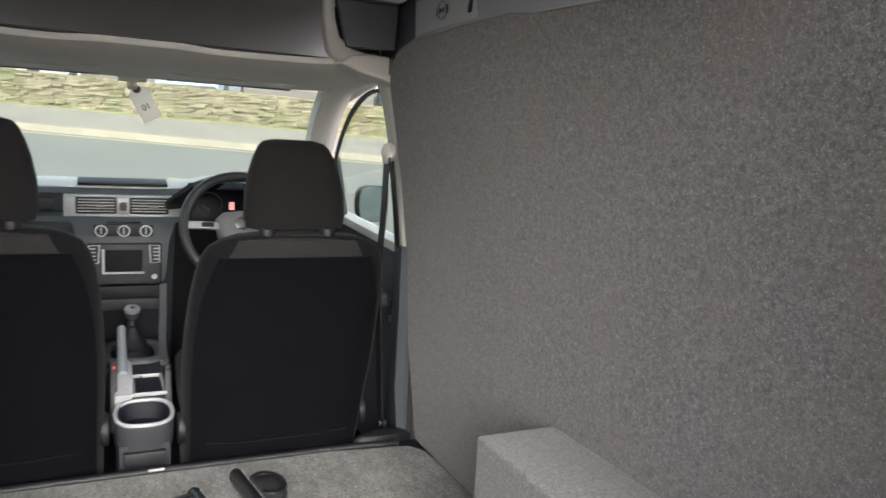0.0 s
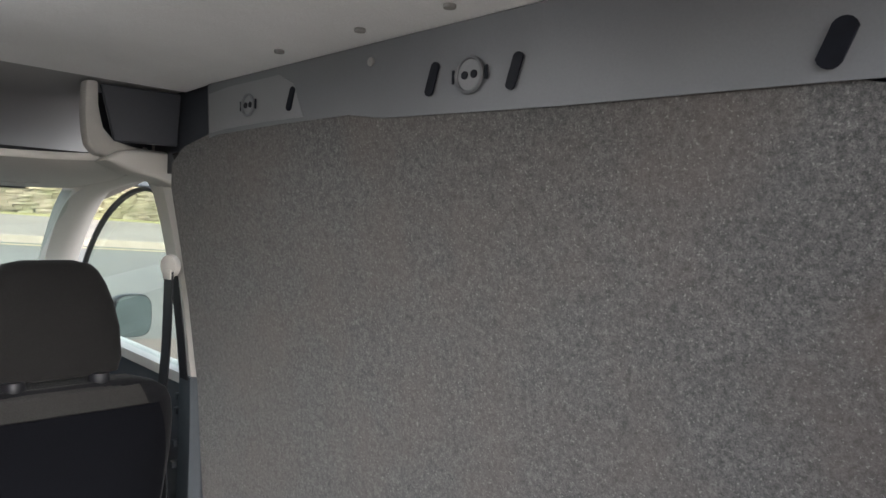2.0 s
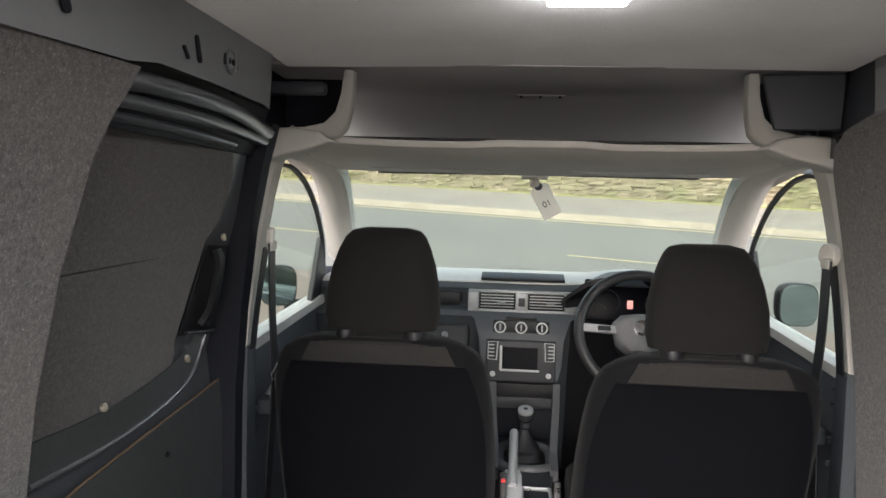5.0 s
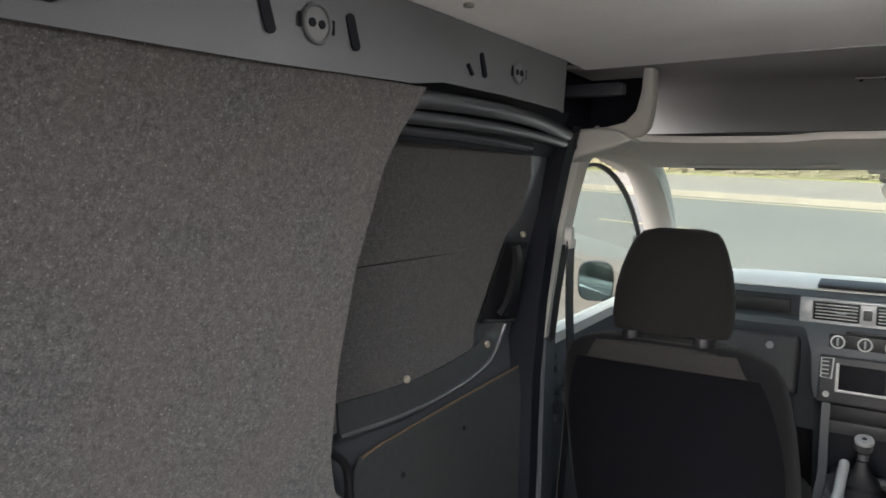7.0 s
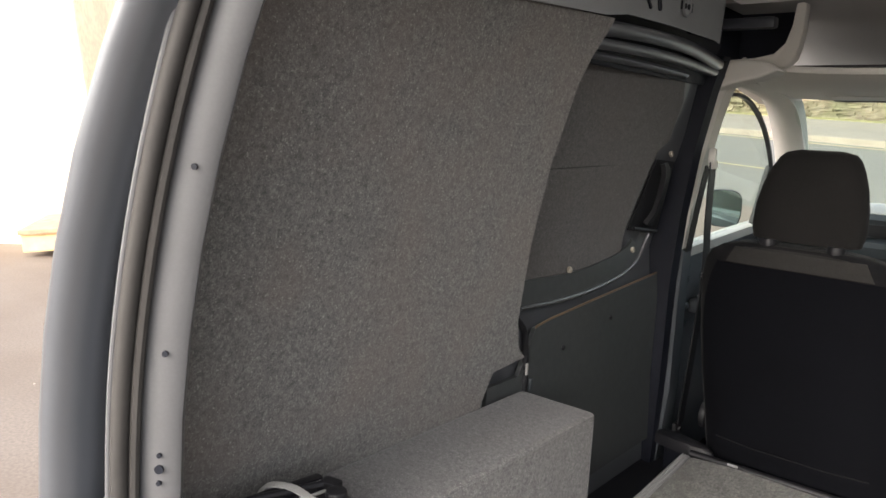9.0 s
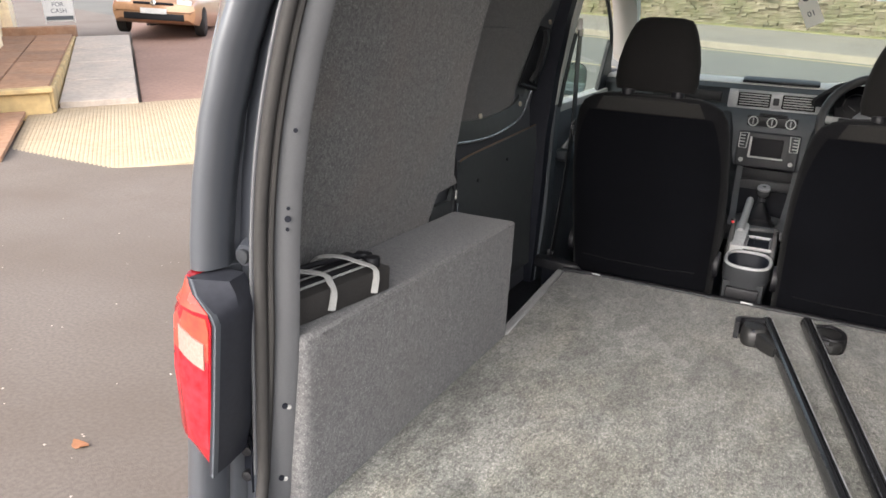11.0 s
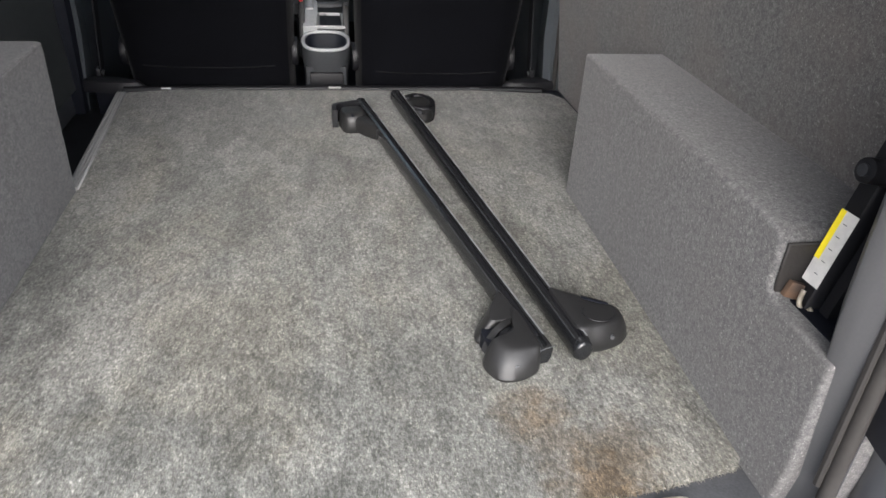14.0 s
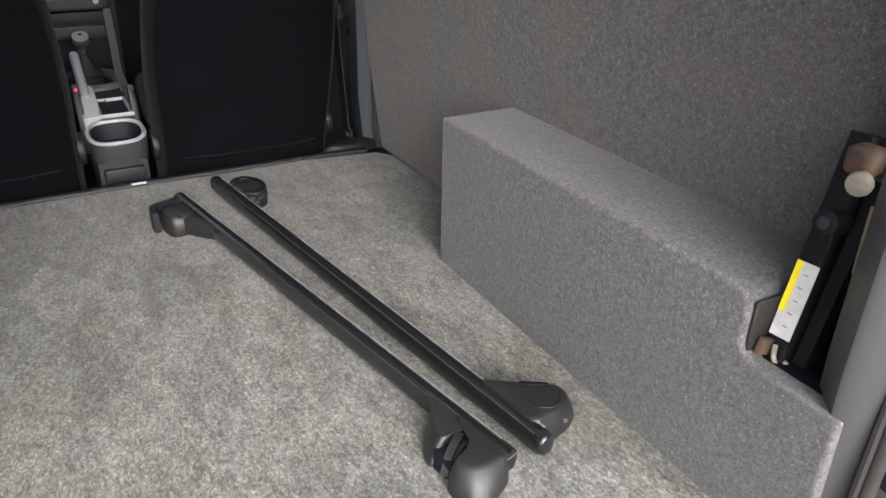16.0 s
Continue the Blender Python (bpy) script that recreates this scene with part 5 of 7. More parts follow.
    hr = [(1.286, 0.100, 1.600, 0.028), (1.291, 0.125, 1.602, 0.038), (1.32, 0.132, 1.606, 0.046), (1.38, 0.129, 1.612, 0.052), (1.43, 0.119, 1.620, 0.052), (1.47, 0.106, 1.628, 0.048), (1.497, 0.093, 1.636, 0.042), (1.511, 0.080, 1.642, 0.033), (1.518, 0.050, 1.646, 0.018)]
    put("headrest", loft([headrest_ring(*h) for h in hr]), M_HEADCLOTH, "dark grey cloth headrest")
    sd = -1 if mirror else 1
    put("buckle_stalk", rbox(sd * 0.285, 1.93, 0.74, 0.02, 0.045, 0.20, 0.006, 2, (-18, 0, 0)), M_BLACK, "black buckle stalk")
    put("buckle_button", rbox(sd * 0.285, 1.90, 0.836, 0.012, 0.012, 0.008, 0.003, 2), M_BLACK if mirror else M_RED, "" if mirror else "red release button")
    return t


seat(-0.356, False)
seat(0.362, True).location.z -= 0.017


# ---- seat belts ----
def belt(sg):
    t = thing("seat_belt", "grey seat belt hanging from the door pillar", "seat belt", group="seat belts")
    part("guide", join(disc((sg * 0.679, 1.772, 1.478), (1, 0.3, 0), 0.028, 0.02, 20, 0.006), rbox(sg * 0.672, 1.768, 1.458, 0.012, 0.045, 0.026, 0.005, 2)), M_TRIM, t, "pale round belt guide")
    p = [(sg * 0.672, 1.765, 1.465), (sg * 0.668, 1.762, 1.3), (sg * 0.664, 1.772, 1.13), (sg * 0.68, 1.79, 0.9), (sg * 0.70, 1.80, 0.64)]
    part("webbing", sweep(curve_points(p, 4), [(-0.002, -0.022), (0.002, -0.022), (0.002, 0.022), (-0.002, 0.022)], up=(0, 1, 0.1)), M_BLACK, t, "dark webbing")
    p = [(sg * 0.69, 1.775, 1.455), (sg * 0.715, 1.785, 1.3), (sg * 0.728, 1.79, 1.19)]
    part("webbing_return", sweep(curve_points(p, 4), [(-0.0015, -0.02), (0.0015, -0.02), (0.0015, 0.02), (-0.0015, 0.02)], up=(0, 1, 0.1)), M_BLACK, t)
    part("tongue", join(rbox(sg * 0.662, 1.762, 1.137, 0.008, 0.05, 0.022, 0.003, 2, (20, 0, 0)), rbox(sg * 0.660, 1.77, 1.112, 0.005, 0.024, 0.04, 0.002, 2, (10, 0, 0))), M_CHROME, t, "steel belt tongue")
    part("anchor", join(rbox(sg * 0.705, 1.79, 0.625, 0.012, 0.05, 0.04, 0.004, 2), disc((sg * 0.70, 1.79, 0.625), (1, 0, 0), 0.010, 0.018, 12, 0.002)), M_BLACK, t)


belt(-1)
belt(1)


# ---- door pillars, cab roof shelf, windscreen surround ----
def cab_side(sg):
    tag = "left" if sg < 0 else "right"
    # pale B-pillar trim
    rings = []
    for z, x, y, w in ((1.188, 0.757, 1.78, 0.120), (1.3, 0.748, 1.79, 0.110), (1.45, 0.737, 1.81, 0.105), (1.58, 0.724, 1.84, 0.110), (1.66, 0.714, 1.86, 0.12), (1.72, 0.70, 1.88, 0.14), (1.755, 0.69, 1.89, 0.17)):
        rings.append([(sg * (x + 0.008), y - 0.02, z), (sg * x, y - 0.024, z), (sg * (x - 0.016), y - 0.005, z), (sg * (x - 0.012), y + w * 0.6, z), (sg * (x + 0.01), y + w, z), (sg * (x + 0.05), y + w, z), (sg * (x + 0.05), y - 0.02, z)])
    setting("pillar_trim_" + tag, loft(rings), M_TRIM, "pale grey plastic door pillar trim", "trim")
    # dark lower pillar trim
    rings = []
    for z, x, y, w in ((0.40, 0.77, 1.74, 0.16), (0.62, 0.758, 1.755, 0.13), (0.75, 0.75, 1.765, 0.105), (1.0, 0.752, 1.765, 0.095), (1.196, 0.752, 1.768, 0.092)):
        rings.append([(sg * (x + 0.012), y - 0.022, z), (sg * x, y - 0.024, z), (sg * (x - 0.02), y - 0.005, z), (sg * (x - 0.016), y + w * 0.7, z), (sg * (x + 0.01), y + w, z), (sg * (x + 0.06), y + w, z), (sg * (x + 0.06), y - 0.02, z)])
    setting("lower_pillar_trim_" + tag, loft(rings), M_DASH, "dark blue-grey lower door pillar trim", "trim")
    setting("pillar_foot_" + tag, loft([[(sg * (0.665 + (0.03 if sg > 0 else 0.0) + 0.105 * math.cos(a) * s), 1.738 + 0.032 * math.sin(a) * s + 0.012 * math.cos(a), z) for a in [2 * math.pi * k / 16 for k in range(16)]] for z, s in ((0.585, 1.0), (0.606, 1.0), (0.618, 0.88), (0.623, 0.6))]), M_BLACK, "rounded black pillar foot moulding", "trim")
    # roof side trim, A-pillar
    p = curve_points([(sg * 0.69, 1.90, 1.735), (sg * 0.675, 2.08, 1.725), (sg * 0.665, 2.25, 1.70), (sg * 0.67, 2.40, 1.655), (sg * 0.70, 2.62, 1.545), (sg * 0.75, 2.92, 1.36)], 5)
    setting("a_pillar_" + tag, sweep(p, [(sg * a, b) for a, b in ((-0.036, -0.028), (0.0, -0.040), (0.040, -0.034), (0.072, -0.012), (0.075, 0.03), (-0.03, 0.04), (-0.046, 0.01))]), M_TRIM, "pale grey windscreen pillar trim", "trim")
    p = curve_points([(sg * 0.775, 1.86, 1.36), (sg * 0.752, 1.87, 1.52), (sg * 0.735, 1.92, 1.635), (sg * 0.735, 2.05, 1.675), (sg * 0.738, 2.22, 1.652), (sg * 0.745, 2.40, 1.575), (sg * 0.762, 2.58, 1.45), (sg * 0.79, 2.72, 1.33), (sg * 0.81, 2.78, 1.22)], 6)
    setting("door_frame_" + tag, sweep(p, [(-0.007, -0.005), (0.007, -0.005), (0.008, 0.005), (-0.008, 0.005)]), M_GREYPL, "dark grey front door window frame", "trim")
    # front door: inner card and quarter trim
    card = [(1.85, 0.40), (2.80, 0.40), (2.86, 1.20), (2.72, 1.205), (2.3, 1.185), (1.86, 1.165)]
    d = setting("door_" + ("1" if sg < 0 else "2"), prism([(sg * 0.79, y, z) for y, z in card], (sg * 0.06, 0, 0), 0.012, 2), M_DOORCARD, "dark blue-grey front door", "door")
    part("door_top", sweep([(sg * 0.80, 1.86, 1.172), (sg * 0.80, 2.3, 1.192), (sg * 0.80, 2.78, 1.212)], [(-0.03, -0.02), (0.03, -0.02), (0.03, 0.01), (0.0, 0.018), (-0.03, 0.008)]), M_DASHTOP, d, "grey door top, paled by painted sky glare")
    part("armrest", rbox(sg * 0.755, 2.15, 0.98, 0.06, 0.36, 0.05, 0.016, 3), M_DASH, d)
    part("pull_handle", tube(curve_points([(sg * 0.765, 2.02, 1.0), (sg * 0.735, 2.08, 1.06), (sg * 0.735, 2.22, 1.10), (sg * 0.765, 2.30, 1.10)], 5), 0.012, 8), M_SILVER, d, "silver pull handle")
    for k, z in enumerate((1.12, 1.08, 0.99, 0.93)):
        part("door_fitting", rbox(sg * 0.775, 1.90 + 0.008 * k, z, 0.03, 0.02, 0.018, 0.004, 2), M_DASH, d)
    w = setting("window_" + ("1" if sg < 0 else "2"), prism([(sg * 0.785, 1.85, 1.18), (sg * 0.80, 2.80, 1.20), (sg * 0.765, 2.58, 1.46), (sg * 0.745, 2.38, 1.60), (sg * 0.738, 2.2, 1.665), (sg * 0.738, 2.0, 1.675), (sg * 0.745, 1.88, 1.62)], (sg * 0.004, 0, 0)), M_GLASS, "green-tinted front door glass", "window")
    # outer skin of the cab side under the glass, and quarter in front
    setting("cab_side_" + tag, rbox(sg * 0.855, 2.30, 0.76, 0.01, 1.10, 0.84, 0.003, 1), M_PAINT, "dark grey painted front door skin", "van body")
    setting("cab_front_quarter_" + tag, prism([(sg * 0.80, 2.80, 0.35), (sg * 0.80, 3.15, 0.35), (sg * 0.80, 3.15, 1.25), (sg * 0.80, 2.95, 1.30), (sg * 0.80, 2.78, 1.21)], (sg * 0.05, 0, 0), 0.004, 1), M_BLACK, "dark front quarter panel", "van body")
    setting("cab_roof_side_" + tag, sweep([(sg * 0.735, 1.72, 1.77), (sg * 0.73, 2.1, 1.745), (sg * 0.72, 2.4, 1.69)], [(-0.05, -0.03), (0.03, -0.04), (0.05, 0.0), (0.02, 0.03), (-0.05, 0.03)]), M_TRIM, "pale roof side trim", "trim")
    setting("mirror_sail_" + tag, prism([(sg * 0.775, 2.50, 1.20), (sg * 0.79, 2.82, 1.21), (sg * 0.765, 2.60, 1.44)], (sg * 0.02, 0, 0), 0.004, 1), M_BLACK, "black mirror mounting triangle", "trim")
    # mirror
    m = thing("door_mirror", "dark grey door mirror outside the window", "mirror", group="door mirrors")
    c = Vector((sg * 0.955, 2.68, 1.245))
    rings = []
    for y, s in ((-0.02, 0.97), (0.0, 1.0), (0.05, 0.9), (0.085, 0.65), (0.10, 0.3)):
        rings.append([(c.x + math.copysign(abs(math.cos(a)) ** 0.6, math.cos(a)) * 0.070 * s, c.y + y, c.z + math.copysign(abs(math.sin(a)) ** 0.6, math.sin(a)) * 0.080 * s) for a in [2 * math.pi * k / 24 for k in range(24)]])
    turn = Matrix.Translation(c) @ Matrix.Rotation(math.radians(22 if sg < 0 else 0), 4, "Z") @ Matrix.Translation(-c)
    part("housing", moved(loft(rings), turn), M_BLACK, m, "black mirror housing")
    part("mirror_glass", moved(prism([(c.x + math.copysign(abs(math.cos(a)) ** 0.6, math.cos(a)) * 0.064, c.y - 0.0215, c.z + math.copysign(abs(math.sin(a)) ** 0.6, math.sin(a)) * 0.074) for a in [2 * math.pi * k / 24 for k in range(24)]], (0, -0.003, -0.0004)), turn), M_MIRROR, m, "mirror glass")
    part("arm", sweep([(sg * 0.93, 2.69, 1.17), (sg * 0.87, 2.72, 1.165), (sg * 0.83, 2.74, 1.18)], circle(0.03, 10, 0.024)), M_BLACK, m)


cab_side(-1)
cab_side(1)


# ---- overhead shelf and headliner of the cab ----
def shelf_under(u, v):
    x = -0.705 + 1.41 * u
    k = abs(2 * u - 1)
    y = 1.866 + 0.02 * (1 - k * k) + (0.48 - 0.05 * k * k) * v
    step = 0.006 * max(0.0, min(1.0, (0.24 - k) / 0.05))
    return Vector((x, y, 1.722 + step * (1 - v) + 0.030 * k ** 5 - 0.034 * (1 - math.exp(-7 * v)) - (0.016 + 0.022 * k ** 5) * v))


setting("overhead_shelf", sheet(shelf_under, 40, 24, (0, 0, 0.016)), M_TRIM, "pale grey overhead shelf above the windscreen", "shelf")
lipp = curve_points([shelf_under(0.06 + 0.88 * k / 24, 0) + Vector((0, 0, 0.008)) for k in range(25)], 3)
setting("shelf_lip", sweep(lipp, [(-0.006, -0.008), (0.006, -0.009), (0.009, 0.0), (0.006, 0.008), (-0.006, 0.008)]), M_TRIM, "pale rounded shelf lip", "trim")
def cab_liner(u, v):
    return Vector((-0.745 + 1.49 * u, 1.69 + 0.72 * v, 1.897 - 0.160 * max(0, (v - 0.56) / 0.44) ** 1.7))


setting("shelf_lining", sheet(cab_liner, 10, 14, (0, 0, 0.01)), M_LINERDK, "grey cab headliner", "ceiling")
setting("shelf_floor", sheet(lambda u, v: Vector((-0.58 + 1.16 * u, 1.89 + 0.50 * v, 1.742 - 0.02 * v)), 6, 4, (0, 0, 0.006)), M_BLACK, "black felt shelf bottom", "shelf")
for sg in (-1, 1):
    pts = [(0.458, 1.893), (0.484, 1.893), (0.500, 1.842), (0.522, 1.800), (0.556, 1.774), (0.61, 1.764), (0.70, 1.760), (0.70, 1.738), (0.56, 1.736), (0.525, 1.740), (0.500, 1.760), (0.486, 1.790), (0.472, 1.83)]
    bracket = prism([(sg * x, 1.72 + (1.893 - z) * 0.75, z) for x, z in pts], (0.0, 0.045, 0.0), 0.008, 2)
    setting("shelf_bracket", bracket, M_TRIM, "pale end bracket of the overhead shelf", "trim")
    corner_cover = prism([(sg * x, 1.80, z) for x, z in ((0.53, 1.728), (0.565, 1.752), (0.62, 1.760), (0.712, 1.757), (0.726, 1.70), (0.705, 1.672), (0.66, 1.690), (0.59, 1.706))], (0, 0.10, 0), 0.010, 3)
    setting("corner_cover", corner_cover, M_TRIM, "pale roof corner trim above the door pillar", "trim")
    # same metal on both sides; the left is coloured darker for shade
    setting("cavity_wall", prism([(sg * 0.665, 1.50, 1.72), (sg * 0.685, 1.93, 1.70), (sg * 0.685, 1.93, 1.90), (sg * 0.665, 1.50, 1.90)], (sg * 0.01, 0, 0)), M_CAVITY if sg < 0 else M_PAINTDK, "bare metal above the door pillar, coloured darker on the left for shade", "wall")
    setting("cavity_front", prism([(sg * 0.53, 1.90, 1.76), (sg * 0.70, 1.90, 1.74), (sg * 0.70, 1.90, 1.90), (sg * 0.53, 1.90, 1.90)], (0, 0.01, 0)), M_CAVITY if sg < 0 else M_PAINTDK, "bare metal above the door pillar, coloured darker on the left for shade", "wall")
    if sg < 0:
        setting("cavity_beam", rbox(sg * 0.60, 1.70, 1.842, 0.16, 0.04, 0.03, 0.01, 2), M_PAINTDK, "dark roof cross beam", "roof rail")
    else:
        setting("cavity_panel", prism([(0.525, 1.735, 1.765), (0.665, 1.715, 1.765), (0.665, 1.700, 1.888), (0.490, 1.725, 1.888)], (0, 0.01, 0), 0.003, 1), M_PAINTDK, "dark blue-grey metal above the door pillar", "wall")
    setting("grab_grille", prism([(sg * 0.56 + 0.035 * math.cos(a), 2.16 + 0.03 * math.sin(a), 1.704) for a in [2 * math.pi * k / 18 for k in range(18)]], (0, 0, 0.004)), M_GREYPL, "small round roof grille", "trim")
    v = thing("sun_visor", "pale grey folded sun visor", "sun visor", group="sun visors")
    part("panel", rbox(sg * 0.30, 2.25, 1.694, 0.40, 0.17, 0.016, 0.007, 3, (7, 0, 0)), M_TRIM, v)
    part("hinge_rod", tube([(sg * 0.10, 2.335, 1.676), (sg * 0.51, 2.335, 1.674)], 0.006, 8), M_GREYPL, v, "dark hinge rod")
for k in (-1, 0, 1):
    setting("liner_bolt", disc((0.0 + k * 0.055, 2.09, 1.885), (0, 0, 1), 0.004, 0.006, 8), M_CAVITY, "", "fixing")
setting("liner_strip", rbox(0.0, 2.09, 1.889, 0.135, 0.012, 0.004, 0.001, 1), M_LINERDK, "narrow strip on the cab headliner", "trim")
setting("mirror_base", join(rbox(0.0, 2.42, 1.672, 0.09, 0.05, 0.02, 0.008, 3), disc((0.0, 2.44, 1.655), (0, 0.4, 1), 0.016, 0.03, 16, 0.004)), M_TRIM, "pale mirror foot at the windscreen head", "trim")

# windscreen
setting("window_3", sheet(lambda u, v: Vector(((-0.64 + 1.28 * u) * (1 + 0.20 * v), 2.40 + 0.90 * v - 0.10 * (2 * u - 1) ** 2, 1.675 - 0.40 * v - 0.01 * (2 * u - 1) ** 2)), 12, 8, (0, 0.004, 0.004)), M_GLASS, "raked green-tinted windscreen", "windscreen")
setting("windscreen_header", sheet(lambda u, v: Vector((-0.70 + 1.40 * u, 2.34 + 0.10 * v - 0.06 * (2 * u - 1) ** 2, 1.688 + 0.05 * v)), 10, 2, (0, 0.0, 0.05)), M_TRIM, "pale windscreen header trim", "trim")

# hanging price tag, slightly turned
tag = thing("hanging_tag", "white card tag hanging under the windscreen head", "tag")
tm = Matrix.Translation((0.035, 2.45, 1.60)) @ pose(0, 0, 0, 90, 0, 0) @ pose(0, 0, 0, 0, 0, 28)
card = prism([(-0.033, -0.068, 0), (0.033, -0.068, 0), (0.033, 0.036, 0), (0.016, 0.05, 0), (-0.016, 0.05, 0), (-0.033, 0.036, 0)], (0, 0, 0.0012))
part("card", moved(card, tm), M_TAG, tag, "white card")
part("hook", moved(disc((0, 0.045, 0.0), (0, 0, 1), 0.014, 0.006, 14), tm), M_INK, tag, "black hanging loop")
part("writing", moved(text_mesh("10", 0.03), tm @ pose(0, -0.018, 0.0014, 0, 0, 180)), M_INK, tag, "printed number 10")

# ---- dashboard ----
dash = thing("dashboard", "grey van dashboard with silver trim and black vents", "dashboard")
sect = [(3.28, 1.275), (3.05, 1.295), (2.80, 1.306), (2.68, 1.302), (2.635, 1.288), (2.62, 1.268), (2.63, 1.258), (2.64, 1.20), (2.60, 1.188), (2.59, 1.17), (2.62, 1.08), (2.68, 0.98), (2.72, 0.80), (2.80, 0.55), (3.28, 0.55)]
def dash_ring(x):
    k = max(0, abs(x) - 0.45) / 0.35
    bump = 0.022 * math.exp(-((x - 0.36) / 0.13) ** 2)
    r = []
    for y, z in sect:
        zz = z - 0.02 * k + (bump * 1.6 if z > 1.25 and y < 3.0 else 0)
        yy = y + 0.03 * k - (bump * 2 if 2.6 < y < 2.9 and z > 1.24 else 0)
        r.append((x, yy, zz))
    return r
part("body", loft([dash_ring(-0.79 + 1.58 * k / 40) for k in range(41)]), M_DASH, dash, "soft grey moulded dashboard")
def top_ring(x):
    return [(x, p[1], p[2] + 0.004) for p in dash_ring(x)[0:5]] + [(x, p[1], p[2] - 0.004) for p in dash_ring(x)[0:5]][::-1]
# separate pad so the glare on the dash top sits in its colour
part("top_pad", loft([top_ring(-0.78 + 1.56 * k / 40) for k in range(41)]), M_DASHTOP, dash, "grey dashboard top, paled by painted sky glare")
part("glovebox_slot", rbox(-0.40, 2.628, 1.228, 0.30, 0.02, 0.045, 0.006, 2), M_BLACK, dash, "black open shelf")
part("glovebox_lid", rbox(-0.42, 2.60, 1.04, 0.42, 0.05, 0.20, 0.02, 3, (-14, 0, 0)), M_GREYPL, dash, "dark glovebox lid")
part("glovebox_lock", disc((-0.30, 2.575, 1.10), (0, 1, 0.2), 0.012, 0.012, 14, 0.002), M_SILVER, dash)
part("top_tray", rbox(-0.024, 2.672, 1.309, 0.305, 0.085, 0.012, 0.005, 2, (10, 0, 0)), M_BLACK, dash, "black tray on the dashboard top")
# vents
for x0, x1 in ((-0.178, -0.051), (-0.002, 0.125)):
    c = (x0 + x1) / 2
    v = part("vent", rbox(c, 2.612, 1.226, x1 - x0 + 0.006, 0.03, 0.058, 0.006, 2), M_BLACK, dash, "black air vent")
    for k in range(5):
        part("slat", rbox(c, 2.596, 1.206 + 0.0105 * k, x1 - x0 - 0.008, 0.014, 0.0028, 0.001, 1, (-18, 0, 0)), M_PALEPL, v)
    part("tab", rbox(c + 0.015, 2.588, 1.226, 0.03, 0.012, 0.006, 0.002, 1), M_SILVER, v)
part("vent_surround", join(rbox(-0.2, 2.61, 1.226, 0.04, 0.035, 0.066, 0.006, 2), rbox(-0.0265, 2.61, 1.226, 0.045, 0.035, 0.066, 0.004, 2), rbox(0.152, 2.61, 1.226, 0.05, 0.035, 0.066, 0.006, 2), rbox(-0.02, 2.612, 1.191, 0.40, 0.03, 0.012, 0.004, 2), rbox(-0.02, 2.612, 1.261, 0.40, 0.03, 0.01, 0.004, 2)), M_SILVER, dash, "satin silver vent surround")
part("hazard_switch", rbox(-0.0265, 2.59, 1.226, 0.024, 0.01, 0.03, 0.003, 2), M_GREYPL, dash)
# centre stack
part("centre_panel", loft([[(-0.024 - w, y, z), (-0.024 + w, y, z), (-0.024 + w, y + 0.14, z), (-0.024 - w, y + 0.14, z)] for z, w, y in ((0.945, 0.120, 2.560), (0.955, 0.132, 2.545), (1.00, 0.142, 2.54), (1.10, 0.150, 2.55), (1.165, 0.170, 2.565), (1.188, 0.20, 2.585))]), M_DASH, dash, "grey centre stack")
part("heater_panel", join(rbox(-0.026, 2.560, 1.142, 0.20, 0.012, 0.045, 0.008, 2), rbox(-0.026, 2.562, 1.172, 0.11, 0.012, 0.010, 0.004, 2)), M_BLACK, dash, "black heater control panel")
for x in (-0.1, -0.026, 0.047):
    kn = part("heater_knob", disc((x, 2.548, 1.143), (0, -1, 0.05), 0.020, 0.022, 22, 0.003), M_BLACK, dash, "black heater knob")
    part("knob_ring", tube([(x + 0.0185 * math.cos(a), 2.536, 1.143 + 0.019 * math.sin(a)) for a in [2 * math.pi * k / 20 for k in range(20)]], 0.0026, 6, True, up=(0, 1, 0)), M_PALEPL, kn, "pale satin ring")
    part("knob_pointer", rbox(x, 2.536, 1.143, 0.006, 0.006, 0.026, 0.002, 1), M_SILVER, kn)
radio = part("radio", rbox(-0.024, 2.535, 1.024, 0.246, 0.02, 0.150, 0.010, 3, (-4, 0, 0)), M_GREYPL, dash, "dark grey radio unit")
part("screen", rbox(-0.028, 2.523, 1.036, 0.125, 0.004, 0.078, 0.002, 1, (-4, 0, 0)), M_SCREEN, radio, "glossy dark display")
part("screen_frame", join(rbox(-0.094, 2.521, 1.036, 0.009, 0.006, 0.088, 0.002, 1, (-4, 0, 0)), rbox(-0.028, 2.519, 0.994, 0.138, 0.006, 0.008, 0.002, 1, (-4, 0, 0))) , M_PALEPL, radio, "bright display edge")
for sx in (-1, 1):
    ring = [(-0.024 + sx * 0.082, 2.521, 1.094), (-0.024 + sx * 0.116, 2.521, 1.092), (-0.024 + sx * 0.116, 2.525, 1.030), (-0.024 + sx * 0.086, 2.525, 1.028)]
    part("key_frame", tube(ring, 0.0026, 6, True, up=(0, 1, 0)), M_PALEPL, radio, "silver key frame")
    for k in range(4):
        part("key", rbox(-0.024 + sx * 0.104, 2.523, 1.042 + 0.013 * k, 0.020, 0.006, 0.004, 0.0015, 1), M_PALEPL, radio)
    part("radio_knob", disc((-0.024 + sx * 0.098, 2.522, 0.978), (0, -1, 0), 0.0095, 0.012, 16, 0.002), M_PALEPL, radio, "small silver knob")
